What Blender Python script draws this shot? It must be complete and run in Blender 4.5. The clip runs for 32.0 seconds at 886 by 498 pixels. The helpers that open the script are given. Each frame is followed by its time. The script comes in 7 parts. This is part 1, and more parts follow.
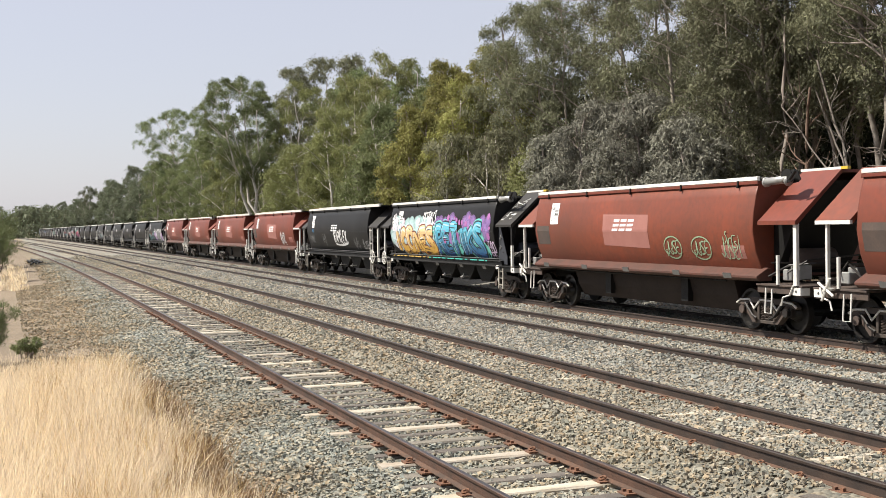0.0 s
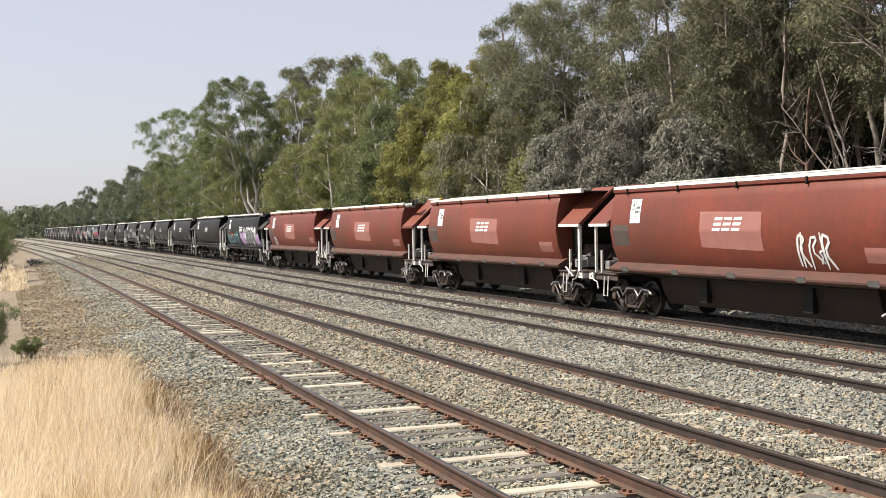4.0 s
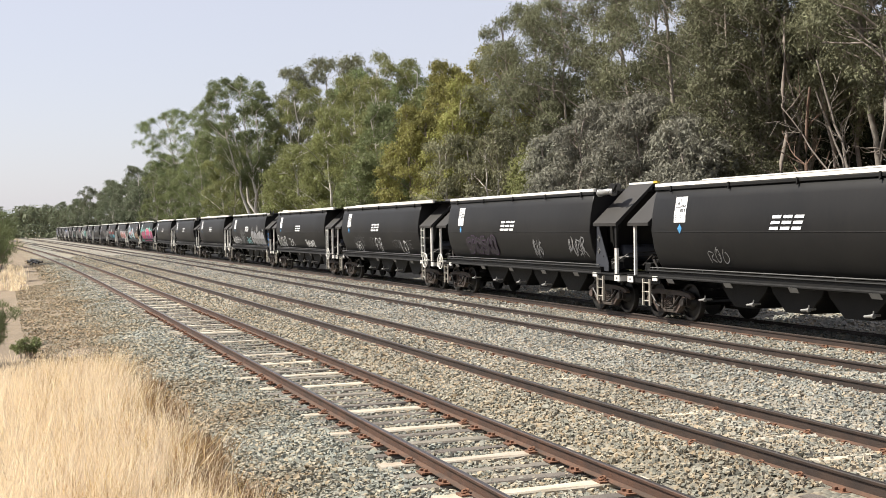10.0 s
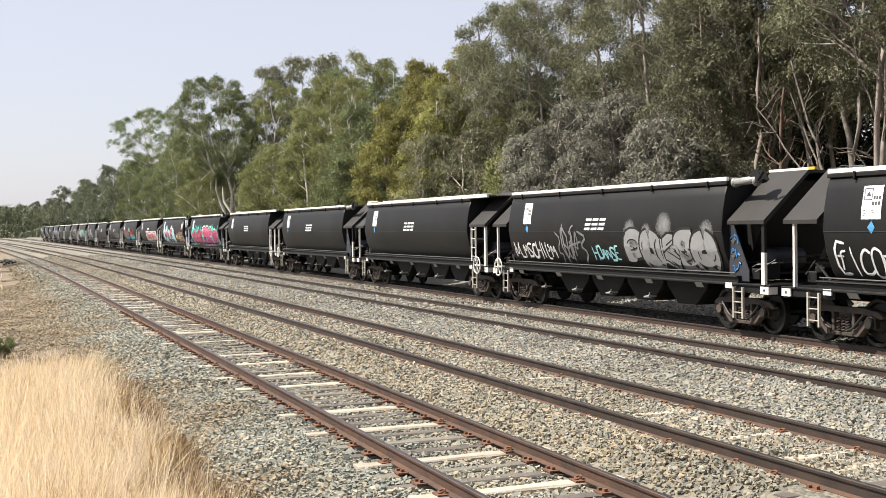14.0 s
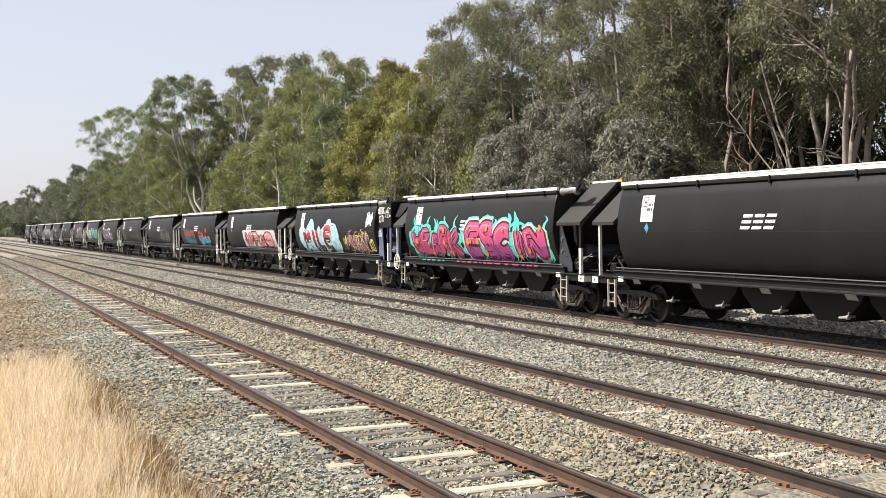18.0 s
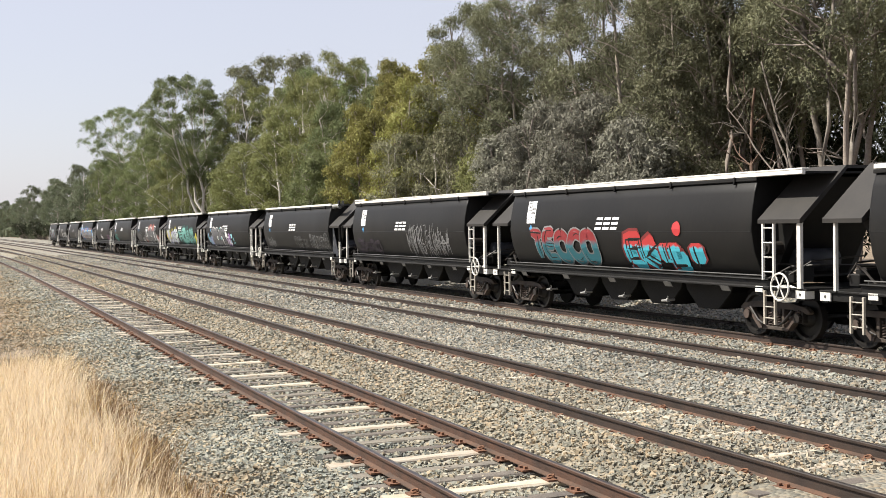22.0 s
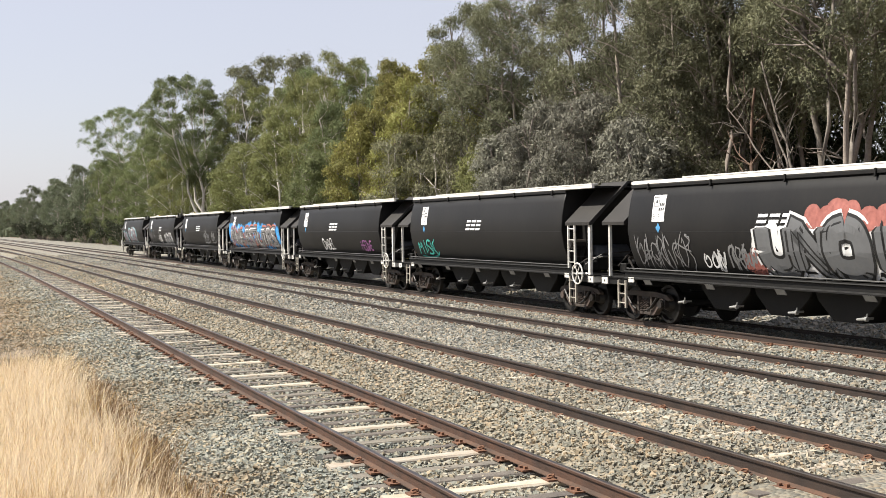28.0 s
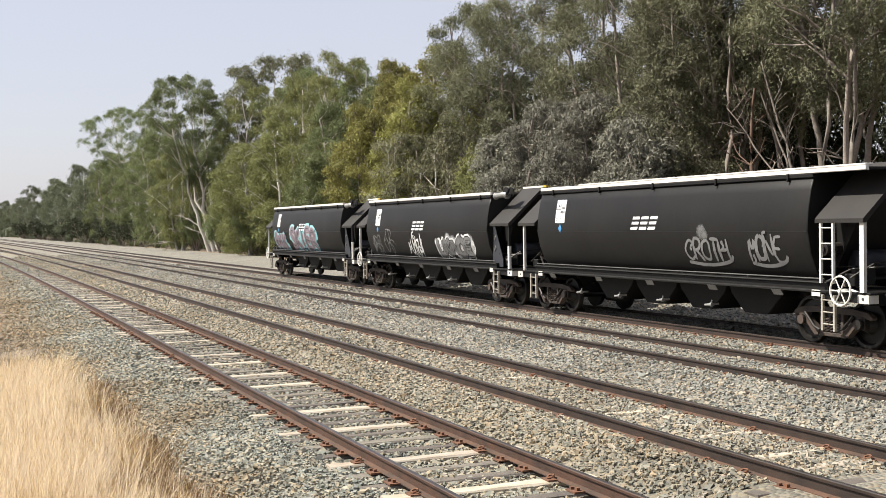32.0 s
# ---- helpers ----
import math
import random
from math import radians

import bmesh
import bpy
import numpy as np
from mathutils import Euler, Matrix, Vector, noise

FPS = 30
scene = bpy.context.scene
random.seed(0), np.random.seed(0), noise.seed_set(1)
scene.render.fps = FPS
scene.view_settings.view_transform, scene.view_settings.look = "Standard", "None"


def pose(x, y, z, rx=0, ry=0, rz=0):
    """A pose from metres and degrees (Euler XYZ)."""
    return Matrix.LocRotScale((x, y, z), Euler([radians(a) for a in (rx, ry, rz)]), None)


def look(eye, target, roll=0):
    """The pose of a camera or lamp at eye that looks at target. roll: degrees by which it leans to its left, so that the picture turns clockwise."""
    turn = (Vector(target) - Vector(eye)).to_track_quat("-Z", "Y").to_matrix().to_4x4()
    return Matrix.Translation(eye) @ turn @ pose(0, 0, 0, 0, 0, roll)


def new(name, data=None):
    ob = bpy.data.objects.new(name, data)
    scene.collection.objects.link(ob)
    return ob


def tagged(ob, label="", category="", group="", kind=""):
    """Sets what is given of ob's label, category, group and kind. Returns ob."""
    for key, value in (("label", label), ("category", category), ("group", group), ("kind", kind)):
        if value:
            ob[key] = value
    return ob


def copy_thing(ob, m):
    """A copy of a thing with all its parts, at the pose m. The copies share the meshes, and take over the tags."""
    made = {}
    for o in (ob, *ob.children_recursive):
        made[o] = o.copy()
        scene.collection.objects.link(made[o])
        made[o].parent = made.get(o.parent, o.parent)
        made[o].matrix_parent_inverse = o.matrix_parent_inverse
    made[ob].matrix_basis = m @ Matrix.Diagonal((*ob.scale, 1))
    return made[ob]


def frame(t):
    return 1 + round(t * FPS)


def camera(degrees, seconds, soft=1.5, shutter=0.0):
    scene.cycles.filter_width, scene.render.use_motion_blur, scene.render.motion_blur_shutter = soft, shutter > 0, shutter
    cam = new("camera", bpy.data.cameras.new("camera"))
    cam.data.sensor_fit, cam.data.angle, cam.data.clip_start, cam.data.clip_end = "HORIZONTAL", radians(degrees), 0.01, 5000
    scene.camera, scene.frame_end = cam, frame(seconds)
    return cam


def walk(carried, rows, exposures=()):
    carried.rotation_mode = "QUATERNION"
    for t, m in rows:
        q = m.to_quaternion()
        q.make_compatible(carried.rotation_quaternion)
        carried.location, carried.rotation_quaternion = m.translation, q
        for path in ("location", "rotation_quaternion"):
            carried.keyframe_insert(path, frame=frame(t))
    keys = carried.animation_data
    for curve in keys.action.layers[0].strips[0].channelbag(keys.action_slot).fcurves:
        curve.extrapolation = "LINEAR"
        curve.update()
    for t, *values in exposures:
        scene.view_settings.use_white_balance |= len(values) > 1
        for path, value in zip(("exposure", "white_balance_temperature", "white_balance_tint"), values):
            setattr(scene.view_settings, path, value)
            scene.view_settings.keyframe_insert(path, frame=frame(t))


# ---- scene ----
EYE = (0.0, 0.0, 2.452)
cam = camera(40.94, 32.0, soft=0.75)


def aim(yaw, pitch, roll=-0.82):
    """Camera pose: yaw to the right of the rails' direction, pitch up, degrees."""
    a, b = radians(yaw), radians(pitch)
    d = Vector((math.sin(a) * math.cos(b), math.cos(a) * math.cos(b), math.sin(b)))
    return look(EYE, Vector(EYE) + d, roll)


# share of the pan done at each time: the camera stands still and turns once to the right
PAN = [(0, 0), (9.5, 0), (10.5, 0.012), (12.5, 0.014), (13.0, 0.027), (13.5, 0.082), (13.75, 0.26), (14.0, 0.465), (14.25, 0.66), (14.5, 0.81),
       (15.2, 1.03), (16.0, 1.055), (16.5, 1.048), (17.0, 1.032), (17.5, 1.02), (18.2, 1.008), (19.0, 1.0), (32.0, 1.0)]
walk(cam, [(t, aim(19.927 + 2.47 * k, -1.121 - 0.059 * k)) for t, k in PAN], exposures=[(0, 0.95), (6, 0.98), (14, 1.13), (20, 1.09), (25, 1.06), (32, 1.01)])

# ---- light ----
SUN_ELEV, SUN_AZ = 51.0, 158.0  # azimuth of the sun: degrees to the left of +x, counterclockwise
world = bpy.data.worlds.new("world")
scene.world = world
world.use_nodes = True
wn = world.node_tree.nodes
sky = wn.new("ShaderNodeTexSky")
sky.sky_type = "NISHITA"
sky.sun_disc = False
sky.sun_elevation = radians(SUN_ELEV)
sky.sun_rotation = radians(90 - SUN_AZ)
sky.air_density, sky.dust_density, sky.ozone_density = 1.0, 1.5, 2.0
haze = wn.new("ShaderNodeMix")
haze.data_type = "RGBA"
haze.inputs[0].default_value = 0.55
haze.inputs[7].default_value = (8.7, 8.45, 9.3, 1)  # smoky haze over the whole sky
world.node_tree.links.new(sky.outputs["Color"], haze.inputs[6])
world.node_tree.links.new(haze.outputs[2], wn["Background"].inputs["Color"])
wn["Background"].inputs["Strength"].default_value = 0.055
sun_data = bpy.data.lights.new("sun", "SUN")
sun_data.energy, sun_data.angle, sun_data.color = 5.0, radians(0.6), (1.0, 0.945, 0.845)
sun = new("sun", sun_data)
sun_dir = Vector((math.cos(radians(SUN_AZ)) * math.cos(radians(SUN_ELEV)), math.sin(radians(SUN_AZ)) * math.cos(radians(SUN_ELEV)), math.sin(radians(SUN_ELEV))))
sun.matrix_world = look(sun_dir * 100, (0, 0, 0))


# ---- materials ----
ALBEDO = 0.66  # the colours below are relative; this brings them to true reflectances


def material(name, colour, rough=0.7, metal=0.0, gloss=0.5, vary=None, scale=4.0, amount=0.5, fine=60.0, bump=0.0, bump_scale=80.0, island=0.0, objects=0.0, translucent=0.0, streaks=0.0):
    """A procedural surface: two scales of noise between colour and vary, bump, and variation from piece to piece."""
    m = bpy.data.materials.new(name)
    m.use_nodes = True
    nt = m.node_tree
    n, l = nt.nodes, nt.links.new
    b = n["Principled BSDF"]
    b.inputs["Roughness"].default_value = rough
    b.inputs["Metallic"].default_value = metal
    b.inputs["Specular IOR Level"].default_value = gloss
    c = n.new("ShaderNodeRGB")
    colour = tuple(v * ALBEDO for v in colour)
    vary = vary and tuple(v * ALBEDO for v in vary)
    c.outputs[0].default_value = (*colour, 1)
    out = c.outputs[0]
    pos = n.new("ShaderNodeTexCoord").outputs["Object"]
    if vary:
        for sc, am, detail in ((scale, amount, 6), (fine, amount * 0.6, 3)):
            t = n.new("ShaderNodeTexNoise")
            t.inputs["Scale"].default_value = sc
            t.inputs["Detail"].default_value = detail
            l(pos, t.inputs["Vector"])
            r = n.new("ShaderNodeMapRange")
            r.inputs["From Min"].default_value, r.inputs["From Max"].default_value = 0.35, 0.68
            r.inputs["To Max"].default_value = am
            l(t.outputs["Fac"], r.inputs["Value"])
            x = n.new("ShaderNodeMix")
            x.data_type = "RGBA"
            l(r.outputs["Result"], x.inputs["Factor"])
            l(out, x.inputs[6])
            x.inputs[7].default_value = (*vary, 1)
            out = x.outputs[2]
    if streaks and vary:
        mp = n.new("ShaderNodeMapping")
        mp.inputs["Scale"].default_value = (9.0, 9.0, 0.5)
        l(pos, mp.inputs["Vector"])
        t = n.new("ShaderNodeTexNoise")
        t.inputs["Scale"].default_value = 1.0
        t.inputs["Detail"].default_value = 4
        l(mp.outputs[0], t.inputs["Vector"])
        r = n.new("ShaderNodeMapRange")
        r.inputs["From Min"].default_value, r.inputs["From Max"].default_value = 0.5, 0.75
        r.inputs["To Max"].default_value = streaks
        l(t.outputs["Fac"], r.inputs["Value"])
        x = n.new("ShaderNodeMix")
        x.data_type = "RGBA"
        l(r.outputs["Result"], x.inputs["Factor"])
        l(out, x.inputs[6])
        x.inputs[7].default_value = (*vary, 1)
        out = x.outputs[2]
    for am, node, socket in ((island, "ShaderNodeNewGeometry", "Random Per Island"), (objects, "ShaderNodeObjectInfo", "Random")):
        if am:
            hsv = n.new("ShaderNodeHueSaturation")
            g = n.new(node)
            r = n.new("ShaderNodeMapRange")
            r.inputs["To Min"].default_value, r.inputs["To Max"].default_value = 1 - am, 1 + am
            l(g.outputs[socket], r.inputs["Value"])
            l(r.outputs["Result"], hsv.inputs["Value"])
            r2 = n.new("ShaderNodeMapRange")
            r2.inputs["To Min"].default_value, r2.inputs["To Max"].default_value = 0.5 - am * 0.05, 0.5 + am * 0.05
            l(g.outputs[socket], r2.inputs["Value"])
            l(r2.outputs["Result"], hsv.inputs["Hue"])
            l(out, hsv.inputs["Color"])
            out = hsv.outputs[0]
    l(out, b.inputs["Base Color"])
    if bump:
        t = n.new("ShaderNodeTexNoise")
        t.inputs["Scale"].default_value = bump_scale
        t.inputs["Detail"].default_value = 5
        l(pos, t.inputs["Vector"])
        bp = n.new("ShaderNodeBump")
        bp.inputs["Strength"].default_value = bump
        bp.inputs["Distance"].default_value = 0.02
        l(t.outputs["Fac"], bp.inputs["Height"])
        l(bp.outputs[0], b.inputs["Normal"])
    if translucent:
        tr = n.new("ShaderNodeBsdfTranslucent")
        l(out, tr.inputs["Color"])
        mx = n.new("ShaderNodeMixShader")
        mx.inputs[0].default_value = translucent
        l(b.outputs[0], mx.inputs[1])
        l(tr.outputs[0], mx.inputs[2])
        l(mx.outputs[0], n["Material Output"].inputs["Surface"])
    return m


def gravel_material(name, colours, size, bump=1.0, island=False, across=False):
    """Loose stones: cells of several colours, with relief."""
    m = bpy.data.materials.new(name)
    m.use_nodes = True
    n, l = m.node_tree.nodes, m.node_tree.links.new
    b = n["Principled BSDF"]
    b.inputs["Roughness"].default_value = 0.9
    pos = n.new("ShaderNodeTexCoord").outputs["Object"]
    v = n.new("ShaderNodeTexVoronoi")
    v.inputs["Scale"].default_value = 1 / size
    l(pos, v.inputs["Vector"])
    sep = n.new("ShaderNodeSeparateColor")
    l(v.outputs["Color"], sep.inputs[0])
    ramp = n.new("ShaderNodeValToRGB")
    e = ramp.color_ramp.elements
    while len(e) < len(colours):
        e.new(0.5)
    for i, c in enumerate(colours):
        e[i].position = i / len(colours) if island else i / (len(colours) - 1)
        e[i].color = (*[v * ALBEDO for v in c], 1)
    ramp.color_ramp.interpolation = "CONSTANT" if island else "LINEAR"
    if island:
        l(n.new("ShaderNodeNewGeometry").outputs["Random Per Island"], ramp.inputs[0])
    else:
        l(sep.outputs[0], ramp.inputs[0])
    big = n.new("ShaderNodeTexNoise")
    big.inputs["Scale"].default_value = 0.35
    big.inputs["Detail"].default_value = 5
    l(pos, big.inputs["Vector"])
    x = n.new("ShaderNodeMix")
    x.data_type, x.blend_type = "RGBA", "MULTIPLY"
    x.inputs[0].default_value = 0.5
    r = n.new("ShaderNodeMapRange")
    r.inputs["From Min"].default_value, r.inputs["From Max"].default_value = 0.3, 0.7
    r.inputs["To Min"].default_value, r.inputs["To Max"].default_value = 0.6, 1.3
    l(big.outputs["Fac"], r.inputs["Value"])
    l(ramp.outputs[0], x.inputs[6])
    l(r.outputs[0], x.inputs[7])
    out = x.outputs[2]
    if across:
        # cool grey stone on the bank, tan between the first tracks, plain grey beyond
        sep = n.new("ShaderNodeSeparateXYZ")
        l(pos, sep.inputs[0])
        add = n.new("ShaderNodeMath")
        add.operation = "MULTIPLY_ADD"
        add.inputs[1].default_value = 5.0
        l(big.outputs["Fac"], add.inputs[0])
        l(sep.outputs["X"], add.inputs[2])
        r = n.new("ShaderNodeMapRange")
        r.inputs["From Min"].default_value, r.inputs["From Max"].default_value = 3.5, 18.5
        l(add.outputs[0], r.inputs["Value"])
        tint = n.new("ShaderNodeValToRGB")
        e = tint.color_ramp.elements
        while len(e) < 6:
            e.new(0.5)
        for i, (p, c) in enumerate(((0.07, (0.92, 0.76, 0.60)), (0.15, (0.94, 0.92, 0.88)), (0.22, (0.92, 0.94, 0.95)), (0.36, (1.0, 0.92, 0.84)), (0.52, (0.98, 0.92, 0.88)), (0.66, (0.97, 0.95, 0.97)))):
            e[i].position = p
            e[i].color = (*c, 1)
        l(r.outputs[0], tint.inputs[0])
        x = n.new("ShaderNodeMix")
        x.data_type, x.blend_type = "RGBA", "MULTIPLY"
        x.inputs[0].default_value = 1.0
        l(out, x.inputs[6])
        l(tint.outputs[0], x.inputs[7])
        out = x.outputs[2]
    l(out, b.inputs["Base Color"])
    bp = n.new("ShaderNodeBump")
    bp.inputs["Strength"].default_value = bump
    bp.inputs["Distance"].default_value = size * 0.6
    bp.invert = True
    l(v.outputs["Distance"], bp.inputs["Height"])
    l(bp.outputs[0], b.inputs["Normal"])
    return m


STONES = [(0.19, 0.205, 0.18), (0.33, 0.305, 0.25), (0.24, 0.255, 0.225), (0.40, 0.325, 0.22), (0.28, 0.29, 0.255), (0.42, 0.38, 0.295), (0.21, 0.22, 0.20), (0.31, 0.305, 0.265), (0.36, 0.315, 0.23)]
_mean = [sum(c[i] for c in STONES) / len(STONES) for i in range(3)]
STONES = [tuple(max(0.06, (m + (v - m) * 0.8) * w * (0.5 + 0.5 * g) * 1.12) for v, m, w in zip(c, _mean, (1.11, 1.12, 1.12))) for c, g in zip(STONES, (0.92, 1.1, 0.92, 1.0, 1.1, 1.1, 0.82, 1.18, 0.98))]
# 0.70 puts the shade in the gaps between stones into the sheet's colour
M_BALLAST = gravel_material("ballast", [tuple(v * 0.70 for v in c) for c in STONES], 0.06, across=True)
M_STONE = gravel_material("ballast_stone", STONES, 0.16, bump=0.25, island=True, across=True)
# darker copy of the stones: shade under the train put into their colour
M_STONE_SHADED = gravel_material("shade_dark_ballast_stone", [tuple(v * 0.36 for v in c) for c in STONES], 0.16, bump=0.25, island=True)
M_DIRT = gravel_material("dry_dirt", [(0.250, 0.186, 0.116), (0.300, 0.220, 0.138), (0.210, 0.162, 0.108), (0.330, 0.252, 0.168), (0.190, 0.160, 0.118), (0.275, 0.198, 0.124)], 0.05, bump=1.0)
M_RAIL = material("rusty_rail", (0.066, 0.040, 0.028), 0.55, vary=(0.024, 0.018, 0.015), scale=3, amount=0.8, fine=40, bump=0.2, bump_scale=120)
M_RAIL_NEAR = material("red_brown_rail", (0.115, 0.056, 0.034), 0.6, vary=(0.040, 0.026, 0.020), scale=3, amount=0.8, fine=40, bump=0.2, bump_scale=120)
M_RAIL_FOOT = material("orange_rusty_foot", (0.15, 0.074, 0.042), 0.9, vary=(0.055, 0.038, 0.028), scale=2.2, amount=0.8, fine=30, bump=0.2)
M_RAIL_TOP = material("polished_rail_head", (0.24, 0.22, 0.215), 0.34, metal=0.9, vary=(0.13, 0.10, 0.09), scale=2, amount=0.6, fine=30)
M_RUST = material("rust_stained_plate", (0.27, 0.12, 0.06), 0.9, vary=(0.09, 0.05, 0.035), scale=6, amount=0.8, bump=0.3)
M_TIMBER = material("weathered_timber", (0.25, 0.215, 0.175), 0.92, vary=(0.12, 0.105, 0.09), scale=3, amount=0.8, fine=30, bump=0.6, bump_scale=40, objects=0.3)
M_CONCRETE = material("pale_concrete", (0.62, 0.58, 0.49), 0.85, vary=(0.44, 0.34, 0.23), scale=2.2, amount=0.7, fine=30, bump=0.2, objects=0.12)
M_STRAW = material("dry_grass", (1.06, 0.86, 0.58), 0.8, gloss=0.2, vary=(1.18, 1.02, 0.78), scale=1.5, amount=0.8, island=0.25, translucent=0.45)
M_BLACK = material("charcoal_wagon_paint", (0.0088, 0.0087, 0.0088), 0.5, gloss=0.25, vary=(0.020, 0.0185, 0.0168), scale=0.9, amount=0.55, fine=9, bump=0.03, bump_scale=6, streaks=0.35, objects=0.12)
M_RED = material("faded_red_wagon_paint", (0.265, 0.056, 0.028), 0.5, gloss=0.35, vary=(0.12, 0.042, 0.028), scale=0.45, amount=0.75, fine=7, bump=0.03, bump_scale=6, streaks=0.3, objects=0.1)
M_SILL_RED = material("grimy_red_paint", (0.14, 0.052, 0.036), 0.65, gloss=0.3, vary=(0.07, 0.04, 0.03), scale=1.2, amount=0.8, fine=9, streaks=0.3)
# underframe grime; on the end slopes this near-black is painted shade
M_UNDER = material("grimy_underframe_and_shade", (0.0045, 0.0044, 0.0042), 0.6, gloss=0.3, vary=(0.011, 0.0095, 0.008), scale=3, amount=0.6, fine=25, bump=0.15)
M_BOGIE = material("greasy_cast_steel", (0.012, 0.011, 0.0105), 0.5, metal=0.2, vary=(0.05, 0.039, 0.031), scale=5, amount=0.6, fine=30, bump=0.2)
M_FRAME = material("dusty_cast_frame", (0.045, 0.036, 0.030), 0.7, metal=0.1, vary=(0.11, 0.082, 0.062), scale=4, amount=0.7, fine=24, bump=0.2)
M_BROWN = material("brown_dusty_steel", (0.10, 0.065, 0.05), 0.8, vary=(0.045, 0.036, 0.03), scale=2, amount=0.7, fine=20, bump=0.1)
M_WHITE = material("white_paint", (0.92, 0.91, 0.86), 0.5, vary=(0.62, 0.56, 0.47), scale=3, amount=0.4, fine=25, bump=0.03)
M_WORN = material("worn_white_paint", (0.58, 0.54, 0.46), 0.6, vary=(0.30, 0.26, 0.21), scale=6, amount=0.6, fine=30)
M_LOGO = material("white_decal", (1.1, 1.1, 1.1), 0.5, vary=(0.6, 0.6, 0.6), scale=5, amount=0.3)
M_BARK = material("pale_gum_bark", (0.78, 0.73, 0.65), 0.9, vary=(0.20, 0.16, 0.13), scale=1.6, amount=0.8, fine=12, bump=0.4, bump_scale=18, objects=0.25)
M_BARK_WHITE = material("white_gum_bark", (0.92, 0.88, 0.80), 0.85, vary=(0.42, 0.36, 0.30), scale=1.2, amount=0.6, fine=9, bump=0.3, bump_scale=14)
M_BARK_GREY = material("weathered_grey_bark", (0.36, 0.32, 0.27), 0.95, vary=(0.10, 0.08, 0.065), scale=1.4, amount=0.8, fine=12, bump=0.5, bump_scale=18)
M_BARK_BROWN = material("reddish_brown_bark", (0.24, 0.15, 0.10), 0.95, vary=(0.12, 0.08, 0.06), scale=1.4, amount=0.8, fine=12, bump=0.5, bump_scale=18)
M_BARK_DARK = material("dark_rough_bark", (0.22, 0.18, 0.145), 0.95, vary=(0.55, 0.48, 0.41), scale=1.2, amount=0.7, fine=14, bump=0.6, bump_scale=14, objects=0.25)


def leaf_material(name, colour, vary):
    return material(name, colour, 0.65, gloss=0.15, vary=vary, scale=0.5, amount=0.8, fine=2.5, island=0.35, objects=0.15, translucent=0.25)


LEAF = {
    "green": leaf_material("gum_leaf_green", (0.278, 0.314, 0.132), (0.180, 0.206, 0.094)),
    "bright": leaf_material("gum_leaf_bright", (0.293, 0.342, 0.157), (0.185, 0.218, 0.103)),
    "olive": leaf_material("gum_leaf_olive", (0.285, 0.285, 0.166), (0.165, 0.168, 0.104)),
    "lime": leaf_material("gum_leaf_lime", (0.360, 0.374, 0.142), (0.226, 0.240, 0.103)),
    "yellow": leaf_material("gum_leaf_yellowish", (0.43, 0.405, 0.125), (0.26, 0.255, 0.09)),
    "sage": leaf_material("olive_grey_leaf", (0.341, 0.328, 0.189), (0.198, 0.198, 0.125)),
    "grey": leaf_material("silver_grey_leaf", (0.386, 0.379, 0.300), (0.230, 0.224, 0.179)),
    # much darker leaf: shade deep in the woods is put into its colour
    "dark": leaf_material("shade_dark_leaf", (0.060, 0.070, 0.034), (0.041, 0.048, 0.029)),
    # greyer leaf for the distance: haze is put into its colour
    "far": leaf_material("haze_tinted_leaf", (0.232, 0.262, 0.158), (0.158, 0.180, 0.117)),
}


# ---- mesh helpers ----
def box(bm, x0, x1, y0, y1, z0, z1):
    v = [bm.verts.new((x, y, z)) for x in (x0, x1) for y in (y0, y1) for z in (z0, z1)]
    for f in ((0, 1, 3, 2), (4, 6, 7, 5), (0, 4, 5, 1), (2, 3, 7, 6), (0, 2, 6, 4), (1, 5, 7, 3)):
        bm.faces.new([v[i] for i in f])


def loft(bm, rings, closed=True, caps=True):
    """Skin over rings of points, each with the same count."""
    rows = [[bm.verts.new(p) for p in r] for r in rings]
    n = len(rows[0])
    for a, b in zip(rows, rows[1:]):
        for i in range(n if closed else n - 1):
            j = (i + 1) % n
            bm.faces.new((a[i], a[j], b[j], b[i]))
    if caps and closed:
        bm.faces.new(rows[0][::-1])
        bm.faces.new(rows[-1])


def rod(bm, a, b, r, n=8, r2=None):
    a, b = Vector(a), Vector(b)
    q = (b - a).to_track_quat("Z", "Y")
    rings = []
    for p, rr in ((a, r), (b, r if r2 is None else r2)):
        rings.append([p + q @ Vector((rr * math.cos(2 * math.pi * i / n), rr * math.sin(2 * math.pi * i / n), 0)) for i in range(n)])
    loft(bm, rings)


def pipe(bm, pts, r, n=6):
    """One bent tube through the points."""
    pts = [Vector(p) for p in pts]
    rings, up = [], Vector((0.31, 0.52, 0.8))
    for i, p in enumerate(pts):
        d = (pts[min(len(pts) - 1, i + 1)] - pts[max(0, i - 1)]).normalized()
        u = (up - d * up.dot(d)).normalized()
        w = d.cross(u)
        up = u
        rings.append([p + (u * math.cos(2 * math.pi * j / n) + w * math.sin(2 * math.pi * j / n)) * r for j in range(n)])
    loft(bm, rings)


